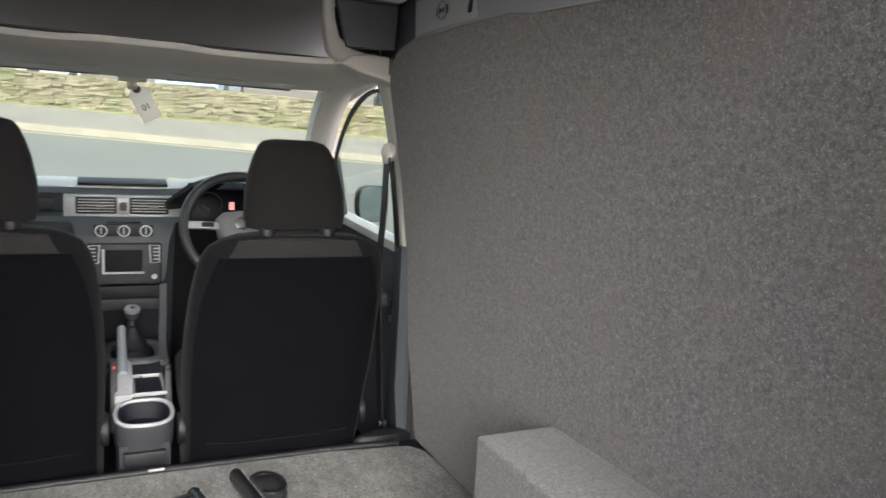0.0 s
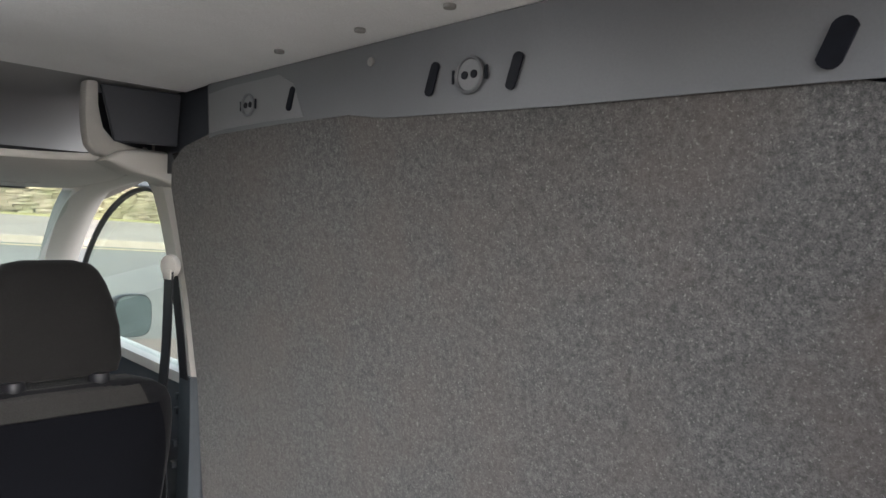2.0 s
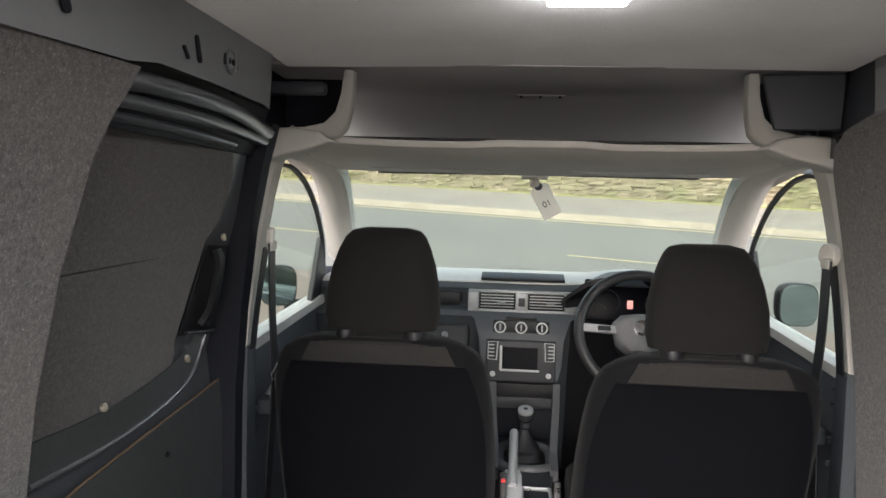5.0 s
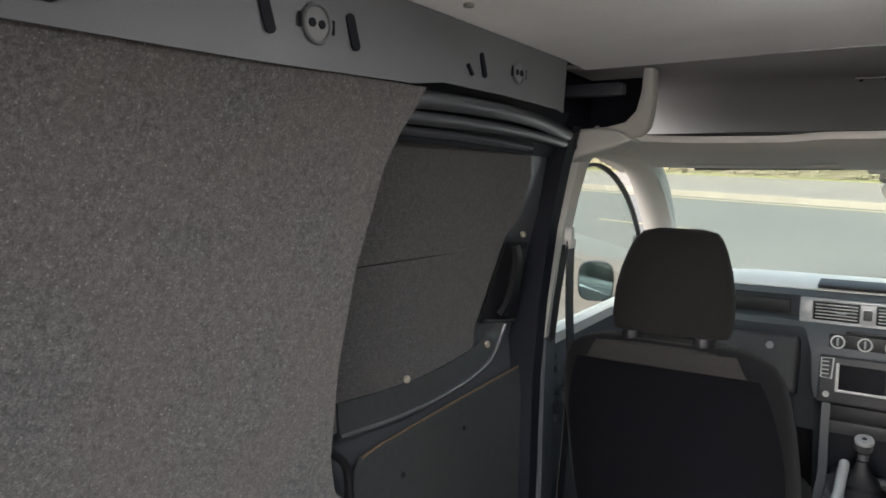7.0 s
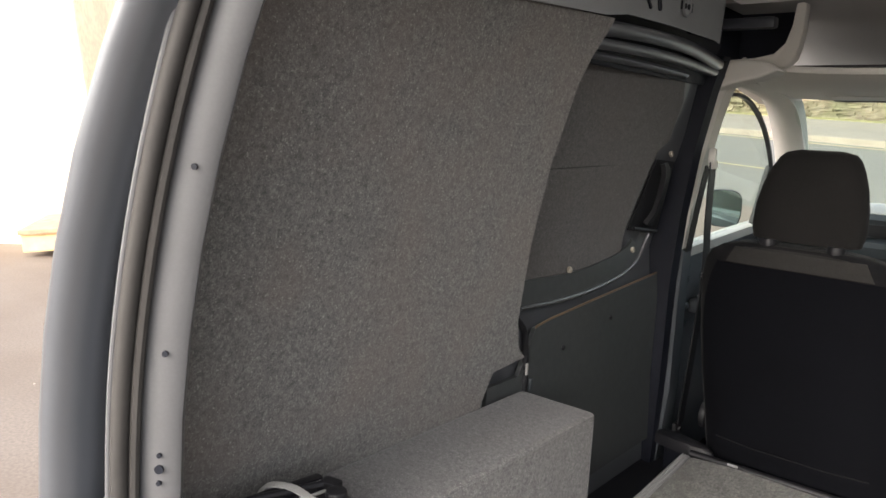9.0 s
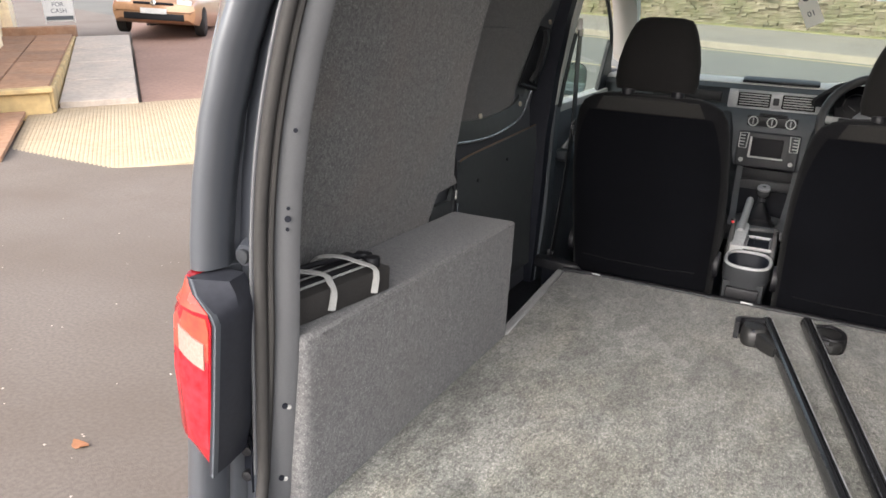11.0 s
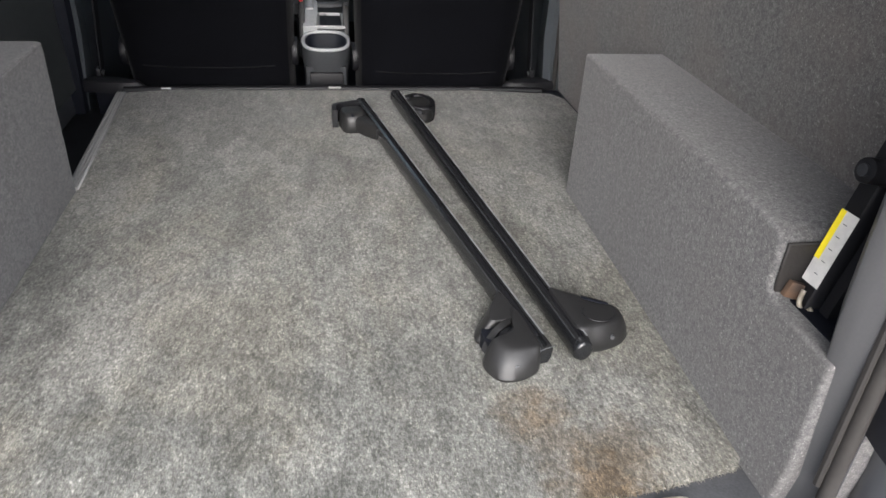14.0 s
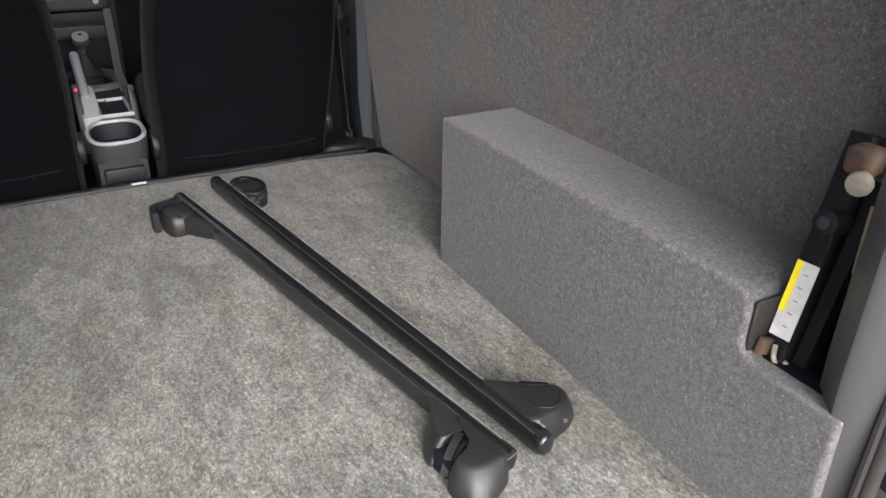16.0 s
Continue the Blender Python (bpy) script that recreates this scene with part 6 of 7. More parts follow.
part("lower_slot", rbox(-0.01, 2.585, 0.915, 0.22, 0.07, 0.05, 0.008, 2), M_BLACK, dash, "black slot below the radio")
part("lower_shelf", rbox(-0.01, 2.56, 0.875, 0.20, 0.06, 0.042, 0.006, 2), M_GREYPL, dash)
part("tunnel_back", rbox(-0.01, 2.62, 0.76, 0.22, 0.06, 0.30, 0.01, 2), M_CAVITY, dash)
for x0, x1, z1 in ((0.15, 0.78, 1.17), (-0.78, -0.17, 0.90)):
    low = [(y - 0.006, z) for y, z in sect[9:14] if z <= z1 + 0.001]
    part("lower_panel", loft([[(x, y, z) for y, z in low] + [(x, y + 0.02, z) for y, z in low[::-1]] for x in (x0, x1)]), M_BLACK, dash, "black lower dashboard panel")
# instrument cluster with its hood
part("hood", sweep(curve_points([(0.185, 2.55, 1.23), (0.20, 2.54, 1.30), (0.26, 2.525, 1.335), (0.36, 2.52, 1.345), (0.46, 2.525, 1.335), (0.52, 2.54, 1.30), (0.535, 2.55, 1.23)], 6), [(-0.06, -0.008), (0.10, -0.008), (0.10, 0.008), (-0.06, 0.008)], up=(0, 0, 1)), M_BLACK, dash, "black instrument hood")
clu = part("instrument_panel", rbox(0.36, 2.585, 1.245, 0.33, 0.02, 0.15, 0.01, 2, (-12, 0, 0)), M_SCREEN, dash, "dark instrument cluster")
for x in (0.27, 0.45):
    part("dial", tube([(x + 0.045 * math.cos(a), 2.57, 1.24 + 0.045 * math.sin(a)) for a in [2 * math.pi * k / 28 for k in range(28)]], 0.0022, 6, True, up=(0, 1, 0)), M_GREYPL, clu, "round dial ring")
    part("needle", rbox(x - 0.012, 2.568, 1.228, 0.035, 0.003, 0.003, 0.001, 1, (0, 35, 0)), M_CONSOLE, clu)
part("display", rbox(0.352, 2.569, 1.235, 0.020, 0.003, 0.030, 0.002, 1), M_SCREENRED, clu, "small red lit display")

# ---- steering wheel ----
wheel = thing("steering_wheel", "black leather steering wheel with silver spokes", "steering wheel", at=(0.338, 2.27, 1.190))
wheel.rotation_euler = (radians(-24), 0, 0)
part("rim", tube([(0.188 * math.cos(a), 0, 0.188 * math.sin(a)) for a in [2 * math.pi * k / 48 for k in range(48)]], 0.0165, 12, True, up=(0, 1, 0)), M_LEATHER, wheel, "black leather rim")
part("airbag", loft([[(x * s, y, z * s - 0.006) for x, z in ((-0.085, 0.03), (-0.06, 0.055), (0, 0.062), (0.06, 0.055), (0.085, 0.03), (0.075, -0.03), (0.04, -0.065), (-0.04, -0.065), (-0.075, -0.03))] for y, s in ((0.03, 1.0), (-0.012, 1.0), (-0.026, 0.9), (-0.032, 0.7))]), M_AIRBAG, wheel, "grey airbag pad")
part("badge", disc((0, -0.034, 0.005), (0, -1, 0), 0.025, 0.006, 24, 0.002), M_CHROME, wheel, "round chrome badge")
for sx in (-1, 1):
    part("spoke", sweep([(sx * 0.07, -0.012, 0.0), (sx * 0.13, -0.01, 0.004), (sx * 0.18, 0.0, 0.008)], [(-0.008, -0.012), (0.008, -0.012), (0.008, 0.012), (-0.008, 0.012)]), M_SILVER, wheel, "silver spoke")
    part("spoke_keys", rbox(sx * 0.112, -0.02, 0.004, 0.04, 0.008, 0.015, 0.003, 2), M_BLACK, wheel)
part("lower_spoke", sweep([(0, -0.01, -0.06), (0, 0, -0.18)], [(-0.022, -0.006), (0.022, -0.006), (0.022, 0.006), (-0.022, 0.006)], up=(0, 1, 0)), M_SILVER, wheel)
part("column", tube([(0, 0.02, 0), (0, 0.20, 0)], 0.05, 16), M_BLACK, wheel, "black steering column shroud")
for sx in (-1, 1):
    part("stalk", tube([(sx * 0.04, 0.06, 0.01), (sx * 0.16, 0.05, 0.03)], 0.008, 8), M_BLACK, wheel)

# ---- centre console, handbrake and gear lever ----
con = thing("centre_console", "grey centre console with rear cup holder", "console")
part("rear_body", loft([[(0.0 - w, y, z0), (0.0 - w, y, z1), (0.0 + w + 0.01, y, z1), (0.0 + w + 0.01, y, z0)] for y, w, z0, z1 in ((1.765, 0.060, 0.60, 0.655), (1.80, 0.066, 0.52, 0.66), (1.905, 0.066, 0.50, 0.665), (1.912, 0.066, 0.50, 0.735), (2.10, 0.062, 0.50, 0.74), (2.25, 0.075, 0.50, 0.74))]), M_CUP, con, "mid-grey console body")
part("bin_opening", rbox(0.005, 1.768, 0.617, 0.108, 0.04, 0.042, 0.006, 2), M_BLACK, con, "black rear opening")
ring = [(0.006 + 0.074 * math.copysign(abs(math.cos(a)) ** 0.66, math.cos(a)), 1.830 + 0.068 * math.copysign(abs(math.sin(a)) ** 0.72, math.sin(a)), 0.722 + 0.18 * (0.068 * math.sin(a))) for a in [2 * math.pi * k / 32 for k in range(32)]]
part("cup_rim", tube(ring, 0.006, 10, True), M_SILVER, con, "pale grey cup holder rim")
part("cup_inside", loft([[(0.006 + (q[0] - 0.006) * k, 1.832 + (q[1] - 1.832) * k, q[2] + h) for q in ring] for k, h in ((1.0, 0.0), (0.93, -0.004), (0.88, -0.03), (0.8, -0.05), (0.3, -0.052))], True, False), M_CAVITY, con, "black cup holder well")
part("cup_base", disc((0.006, 1.84, 0.676), (0, -0.1, 1), 0.022, 0.006, 16, 0.003), M_GREYPL, con)
part("cup_surround", loft([[(0.006 + (q[0] - 0.006) * k, 1.832 + (q[1] - 1.832) * k, q[2] + h) for q in ring] for k, h in ((1.0, 0.002), (1.06, -0.002), (1.08, -0.012), (1.06, -0.04), (1.0, -0.085))], True, False), M_CUP, con, "smooth mid-grey cup surround")
part("tray_rim", tube([(-0.018, 1.915, 0.745), (0.068, 1.915, 0.745), (0.064, 2.06, 0.754), (-0.018, 2.06, 0.754)], 0.0065, 8, True), M_SILVER, con, "pale grey tray rim")
part("tray", join(rbox(0.024, 1.987, 0.7445, 0.078, 0.135, 0.006, 0.002, 1, (3, 0, 0)), rbox(0.008, 1.987, 0.751, 0.004, 0.13, 0.006, 0.001, 1, (3, 0, 0))), M_CAVITY, con, "black coin tray")
part("handbrake_cover", loft([[(-0.045 - w, y, z), (-0.045 + w, y, z), (-0.045 + w, y, z - 0.06), (-0.045 - w, y, z - 0.06)] for y, w, z in ((1.90, 0.022, 0.752), (1.96, 0.026, 0.785), (2.04, 0.026, 0.80), (2.08, 0.02, 0.80))]), M_SILVER, con, "pale grey handbrake cover")
part("side_rib", sweep(curve_points([(0.085, 2.20, 0.74), (0.09, 2.36, 0.76), (0.10, 2.47, 0.84), (0.105, 2.54, 0.94)], 5), [(-0.012, -0.02), (0.012, -0.02), (0.012, 0.02), (-0.012, 0.02)]), M_CONSOLE, con, "grey console side")
part("side_rib", sweep(curve_points([(-0.10, 2.20, 0.74), (-0.105, 2.36, 0.76), (-0.115, 2.47, 0.84), (-0.12, 2.54, 0.94)], 5), [(-0.012, -0.02), (0.012, -0.02), (0.012, 0.02), (-0.012, 0.02)]), M_CONSOLE, con, "grey console side")
part("gear_surround", tube([(-0.005 + 0.085 * math.copysign(abs(math.cos(a)) ** 0.6, math.cos(a)), 2.36 + 0.12 * math.copysign(abs(math.sin(a)) ** 0.6, math.sin(a)), 0.742) for a in [2 * math.pi * k / 28 for k in range(28)]], 0.016, 10, True), M_CONSOLE, con, "grey gear surround")
part("front_body", rbox(-0.005, 2.42, 0.62, 0.19, 0.36, 0.22, 0.015, 2), M_BLACK, con)
hb = thing("handbrake", "pale grey handbrake lever between the seats", "handbrake")
part("lever", sweep([(-0.045, 1.98, 0.785), (-0.044, 2.10, 0.815), (-0.042, 2.25, 0.856)], circle(0.014, 12, 0.016)), M_SILVER, hb, "pale grey lever")
part("button", disc((-0.042, 2.256, 0.858), (0, 1, 0.25), 0.008, 0.012, 12, 0.002), M_CHROME, hb)
gear = thing("gear_lever", "chrome-topped gear lever in a black gaiter", "gear lever")
part("gaiter", loft([[(-0.005 + 0.062 * s * math.copysign(abs(math.cos(a)) ** 0.7, math.cos(a)), 2.385 + 0.07 * s * math.copysign(abs(math.sin(a)) ** 0.7, math.sin(a)), z) for a in [2 * math.pi * k / 18 for k in range(18)]] for z, s in ((0.735, 1.0), (0.755, 0.78), (0.768, 0.80), (0.79, 0.5), (0.81, 0.36), (0.83, 0.24))]), M_BLACK, gear, "black leather gaiter")
kb = bmesh.new()
bmesh.ops.create_uvsphere(kb, u_segments=20, v_segments=14, radius=0.029)
bmesh.ops.scale(kb, vec=(1, 1, 0.95), verts=kb.verts)
bmesh.ops.translate(kb, vec=(-0.004, 2.41, 0.868), verts=kb.verts)
part("knob", kb, M_BLACKSAT, gear, "black gear knob")
part("knob_top", disc((-0.004, 2.402, 0.886), (0, -0.35, 1), 0.026, 0.014, 20, 0.005), M_SILVER, gear, "chrome knob top")
part("collar", disc((-0.005, 2.40, 0.836), (0, 0.1, 1), 0.015, 0.02, 16, 0.003), M_GREYPL, gear)
setting("floor_tunnel", rbox(0.0, 2.12, 0.42, 0.30, 0.72, 0.16, 0.03, 2), M_CAVITY, "black carpeted floor tunnel", "floor")
setting("bulkhead", rbox(0, 3.22, 0.76, 1.72, 0.04, 1.0, 0.01, 1), M_BLACK, "black front bulkhead", "wall")


# ---- sliding door on the passenger side ----
def door_x(z):
    return -lerp_table(z, [(0.5, 0.765), (0.8, 0.785), (1.05, 0.79), (1.2, 0.806), (1.45, 0.755), (1.70, 0.692), (1.79, 0.665)])


def door_panel(outline, dx, thick):
    bm = bmesh.new()
    f = bm.faces.new([bm.verts.new((0, y, z)) for y, z in outline])
    bm.normal_update()
    bmesh.ops.triangulate(bm, faces=[f])
    for zc in (0.8, 1.05, 1.2, 1.45, 1.7):
        bmesh.ops.bisect_plane(bm, geom=bm.verts[:] + bm.edges[:] + bm.faces[:], plane_co=(0, 0, zc), plane_no=(0, 0, 1))
    for v in bm.verts:
        v.co.x = door_x(v.co.z) + dx
    ret = bmesh.ops.extrude_face_region(bm, geom=bm.faces[:])
    bmesh.ops.translate(bm, vec=(-thick, 0, 0), verts=[g for g in ret["geom"] if isinstance(g, bmesh.types.BMVert)])
    return bm


sd = setting("door_3", door_panel([(0.86, 0.52), (1.74, 0.52), (1.745, 1.2), (1.72, 1.5), (1.68, 1.70), (1.60, 1.745), (0.86, 1.745)], -0.012, 0.03), M_PAINT, "closed sliding door with lined inner face", "door")
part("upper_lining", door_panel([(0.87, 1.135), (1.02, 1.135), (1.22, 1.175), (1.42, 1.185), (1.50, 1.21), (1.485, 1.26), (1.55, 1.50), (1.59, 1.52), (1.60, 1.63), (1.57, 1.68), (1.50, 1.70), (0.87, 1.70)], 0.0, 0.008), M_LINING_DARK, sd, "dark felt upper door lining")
part("lower_lining", door_panel([(0.87, 0.60), (1.70, 0.60), (1.716, 1.121), (1.5, 1.107), (1.30, 1.094), (1.12, 1.081), (1.055, 1.072), (1.03, 1.04), (0.99, 0.97), (0.87, 0.97)], 0.012, 0.012), M_PLYGREY, sd, "dark grey painted plywood lower door lining")
part("ply_edge", sweep([(door_x(z) + 0.010, y, z) for y, z in ((1.716, 1.124), (1.5, 1.110), (1.30, 1.097), (1.12, 1.084), (1.06, 1.076), (1.035, 1.04))], circle(0.0022, 6)), M_PLY, sd, "raw plywood edge")
step = [(1.0, 1.128), (1.06, 1.126), (1.15, 1.122), (1.30, 1.123), (1.45, 1.138), (1.54, 1.156), (1.59, 1.178), (1.62, 1.212), (1.635, 1.25)]
part("pressed_band", sweep(curve_points([(door_x(z) + 0.004, y, z) for y, z in step], 5), [(-0.012, -0.010), (0.002, -0.008), (0.003, 0.004), (-0.002, 0.030), (-0.005, 0.062), (-0.014, 0.062)]), M_PLYGREY, sd, "dark grey pressed band under the lining")
part("pressed_ridge", tube(curve_points([(door_x(z) + 0.007, y, z) for y, z in step], 5), 0.0055, 10), M_RIDGE, sd, "glossy painted rolled ridge")
pk = part("handle_pocket", door_panel([(1.497, 1.272), (1.69, 1.246), (1.672, 1.462), (1.55, 1.470)], 0.004, 0.004), M_BLACK, sd, "black handle pocket")
part("recess", door_panel([(1.618, 1.335), (1.672, 1.33), (1.662, 1.445), (1.612, 1.447)], 0.0055, 0.003), M_GREYPL, pk, "dark grey recess")
part("pull_handle", sweep(curve_points([(door_x(1.285) + 0.012, 1.585, 1.285), (door_x(1.33) + 0.026, 1.590, 1.33), (door_x(1.42) + 0.026, 1.588, 1.42), (door_x(1.458) + 0.012, 1.584, 1.458)], 5), [(-0.008, -0.012), (0.006, -0.012), (0.009, 0.0), (0.006, 0.012), (-0.008, 0.012)], up=(0, 1, 0)), M_BLACK, pk, "black pull handle")
part("pocket_lip", tube(curve_points([(door_x(1.276) + 0.012, 1.512, 1.277), (door_x(1.27) + 0.018, 1.56, 1.270), (door_x(1.262) + 0.018, 1.62, 1.262), (door_x(1.258) + 0.010, 1.675, 1.256)], 4), 0.0045, 8), M_GREYPL, pk, "worn grey lip")
part("latch_knob", disc((door_x(1.29) + 0.016, 1.60, 1.29), (1, 0, 0.2), 0.012, 0.012, 14, 0.003), M_BLACK, pk)
part("lining_seam", sweep([(door_x(1.452) + 0.0005, 1.0 + 0.06 * k, 1.452 + 0.001 * k) for k in range(9)], [(-0.001, -0.0012), (0.0008, -0.0012), (0.0008, 0.0012), (-0.001, 0.0012)]), M_BLACK, sd, "dark seam of the lining")
for y, z in ((1.22, 1.191), (1.56, 1.208), (1.27, 1.704), (1.625, 1.485)):
    part("lining_clip", disc((door_x(z) + 0.006, y, z), (1, 0, 0.2), 0.0085, 0.008, 14, 0.002), M_ZINC, sd, "pale plastic clip")
for y, z in ((1.18, 1.0), (1.42, 1.035)):
    part("bolt", disc((door_x(z) + 0.013, y, z), (1, 0, 0), 0.006, 0.006, 10, 0.001), M_BLACK, sd)
part("lock_plate", rbox(-0.772, 1.035, 0.94, 0.008, 0.012, 0.03, 0.002, 1), M_DASH, sd, "worn bare latch plate")
part("edge_seal", tube(curve_points([(-0.772, 0.93, 1.14), (-0.772, 0.955, 1.118), (-0.774, 0.99, 1.088), (-0.776, 1.005, 1.06), (-0.777, 1.012, 1.02), (-0.777, 1.016, 0.97), (-0.777, 1.012, 0.90)], 5), 0.0085, 10), M_BLACK, sd, "black rubber seal at the door edge")
part("seal_clip", rbox(-0.768, 1.010, 0.985, 0.005, 0.007, 0.028, 0.001, 1), M_STRAP, sd, "pale seal clip")
# guide track over the door
tr = setting("sliding_door_track", join(
    sweep(curve_points([(-0.645, 0.97, 1.742), (-0.622, 1.03, 1.748), (-0.618, 1.25, 1.752), (-0.632, 1.45, 1.75), (-0.658, 1.68, 1.735)], 5), circle(0.018, 12, 0.016)),
    sweep(curve_points([(-0.66, 0.94, 1.716), (-0.64, 1.0, 1.718), (-0.64, 1.25, 1.722), (-0.655, 1.45, 1.722), (-0.672, 1.69, 1.715)], 5), circle(0.016, 12, 0.012)),
    sweep(curve_points([(-0.68, 0.93, 1.697), (-0.664, 1.0, 1.697), (-0.668, 1.25, 1.698), (-0.68, 1.52, 1.694)], 5), circle(0.014, 10, 0.009))), M_PAINT, "glossy grey sliding door guide track", "rail")
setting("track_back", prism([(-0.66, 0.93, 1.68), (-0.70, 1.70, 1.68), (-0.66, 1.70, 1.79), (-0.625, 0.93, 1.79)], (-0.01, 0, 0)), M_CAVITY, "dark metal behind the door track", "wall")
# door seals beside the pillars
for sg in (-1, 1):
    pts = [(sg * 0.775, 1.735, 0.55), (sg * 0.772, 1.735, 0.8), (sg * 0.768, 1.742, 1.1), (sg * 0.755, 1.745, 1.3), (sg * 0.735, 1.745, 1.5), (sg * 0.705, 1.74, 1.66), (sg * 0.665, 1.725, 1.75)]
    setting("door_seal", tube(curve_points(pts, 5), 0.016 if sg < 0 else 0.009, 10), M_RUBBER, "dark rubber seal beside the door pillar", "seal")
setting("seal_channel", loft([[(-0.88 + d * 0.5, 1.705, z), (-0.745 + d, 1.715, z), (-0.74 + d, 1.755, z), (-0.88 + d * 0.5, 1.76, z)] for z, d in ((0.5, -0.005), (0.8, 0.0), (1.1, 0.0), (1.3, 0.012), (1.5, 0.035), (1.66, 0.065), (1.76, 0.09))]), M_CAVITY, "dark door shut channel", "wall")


# ---- outside: sloping forecourt, road and street ----
SLOPE = 0.12


def ground_z(y):
    if y < 2.6:
        return 0.0
    if y < 6.0:
        k = (y - 2.6) / 3.4
        return SLOPE * 1.7 * k * k
    return SLOPE * (y - 4.3)


M_TARMAC = mat("worn_tarmac", (0.118, 0.096, 0.080), 0.9, two=(0.156, 0.129, 0.108), scale=60, bump=0.3, bump_scale=150, spot=(0.098, 0.073, 0.054), spot_scale=0.8, spot_amount=0.6)
M_ROAD = mat("grey_road_surface", (0.103, 0.100, 0.086), 0.9, two=(0.132, 0.128, 0.112), scale=30, spot=(0.085, 0.083, 0.077), spot_scale=0.5, spot_amount=0.5)
M_PAVE = mat("pale_pavement", (0.165, 0.145, 0.118), 0.9, scale=20, spot=(0.13, 0.115, 0.095), spot_scale=1.0, spot_amount=0.5)
M_KERB = mat("stone_kerb", (0.19, 0.165, 0.13), 0.9, scale=20, spot_amount=0.5, object_vary=0.15)
M_YLINE = mat("yellow_road_line", (0.32, 0.26, 0.13), 0.8, scale=30, spot=(0.3, 0.27, 0.2), spot_amount=0.6)
M_STONE = mat("mossy_wall_stone", (0.13, 0.105, 0.07), 0.95, two=(0.22, 0.185, 0.125), scale=6, bump=0.5, bump_scale=20, spot=(0.12, 0.125, 0.055), spot_scale=2.2, spot_amount=0.7)
M_GRASS = mat("dry_grass", (0.14, 0.15, 0.045), 0.95, two=(0.26, 0.23, 0.09), scale=20)
M_CREAM = mat("cream_painted_render", (0.84, 0.68, 0.46), 0.85, scale=15, bump=0.15, bump_scale=40, spot=(0.62, 0.50, 0.33), spot_scale=1.2, spot_amount=0.5)
M_BROWNFLAG = mat("brown_stone_flag", (0.33, 0.175, 0.095), 0.9, two=(0.41, 0.235, 0.14), scale=12, bump=0.25, bump_scale=40, spot=(0.22, 0.15, 0.11), spot_scale=2, spot_amount=0.5, object_vary=0.15)
M_GREYFLAG = mat("grey_concrete_flag", (0.42, 0.35, 0.29), 0.9, scale=15, spot=(0.30, 0.28, 0.25), spot_scale=2, spot_amount=0.5, object_vary=0.1)
M_CREAMSTONE = mat("cream_sandstone", (0.50, 0.36, 0.17), 0.9, scale=10, bump=0.3, bump_scale=30, spot=(0.35, 0.27, 0.15), spot_scale=3, spot_amount=0.6, object_vary=0.12)
M_RIB = mat("ribbed_cream_paving", (0.31, 0.24, 0.155), 0.9, scale=18, spot=(0.36, 0.30, 0.21), spot_scale=2, spot_amount=0.5)
M_BRICKRED = mat("red_tarmac", (0.26, 0.16, 0.12), 0.9, scale=15, spot_amount=0.4, spot_scale=1)
M_CARRED = mat("red_car_paint", (0.55, 0.01, 0.02), 0.25, coat=0.8, scale=50, spot_amount=0.1)
M_CARDARK = mat("dark_blue_car_paint", (0.012, 0.018, 0.024), 0.4, coat=0.2, scale=50, spot_amount=0.1)
M_CARORANGE = mat("bronze_car_paint", (0.46, 0.25, 0.13), 0.3, metal=0.3, coat=0.7, scale=50, spot_amount=0.1)
M_CARWHITE = mat("white_car_paint", (0.7, 0.7, 0.7), 0.3, coat=0.6, scale=50, spot_amount=0.1)
M_CARBLUE = mat("silver_blue_car_paint", (0.35, 0.42, 0.5), 0.3, metal=0.3, coat=0.7, scale=50, spot_amount=0.1)
M_CARGLASS = mat("dark_car_glass", (0.05, 0.06, 0.065), 0.06, coat=0.6, scale=10, spot_amount=0.1)
M_PLATE = mat("yellow_number_plate", (0.75, 0.55, 0.03), 0.5, spot_amount=0.1)
M_PIPE = mat("grey_blue_drainpipe", (0.17, 0.20, 0.24), 0.5, scale=30, spot_amount=0.4)
M_SLATE = mat("dark_window_reveal", (0.16, 0.15, 0.15), 0.6, scale=20)
M_BARK = mat("leaf_litter", (0.30, 0.13, 0.06), 0.9)
M_HEDGE = mat("hedge_leaves", (0.05, 0.07, 0.03), 0.9, two=(0.11, 0.13, 0.05), scale=8)

ys = [-60, -20, -6, -2, 0, 1, 2, 2.6, 3.2, 3.8, 4.4, 5.0, 5.5, 6.0, 8, 11, 14, 20, 30, 60, 140, 400]
xs = [-400, -120, -50, -25, -14, -8, -4, -2, 0, 2, 5, 10, 20, 50, 120, 400]
gb = bmesh.new()
gv = [[gb.verts.new((x, y, ground_z(y) if y < 60 else ground_z(60))) for x in xs] for y in ys]
for j in range(len(ys) - 1):
    for i in range(len(xs) - 1):
        gb.faces.new((gv[j][i], gv[j][i + 1], gv[j + 1][i + 1], gv[j + 1][i]))
setting("ground", gb, M_TARMAC, "worn grey tarmac forecourt", "ground")

# road strip across the front; n is the way across it, d along it
RN, RD = Vector((0.32, 0.947, 0)), Vector((0.947, -0.32, 0))


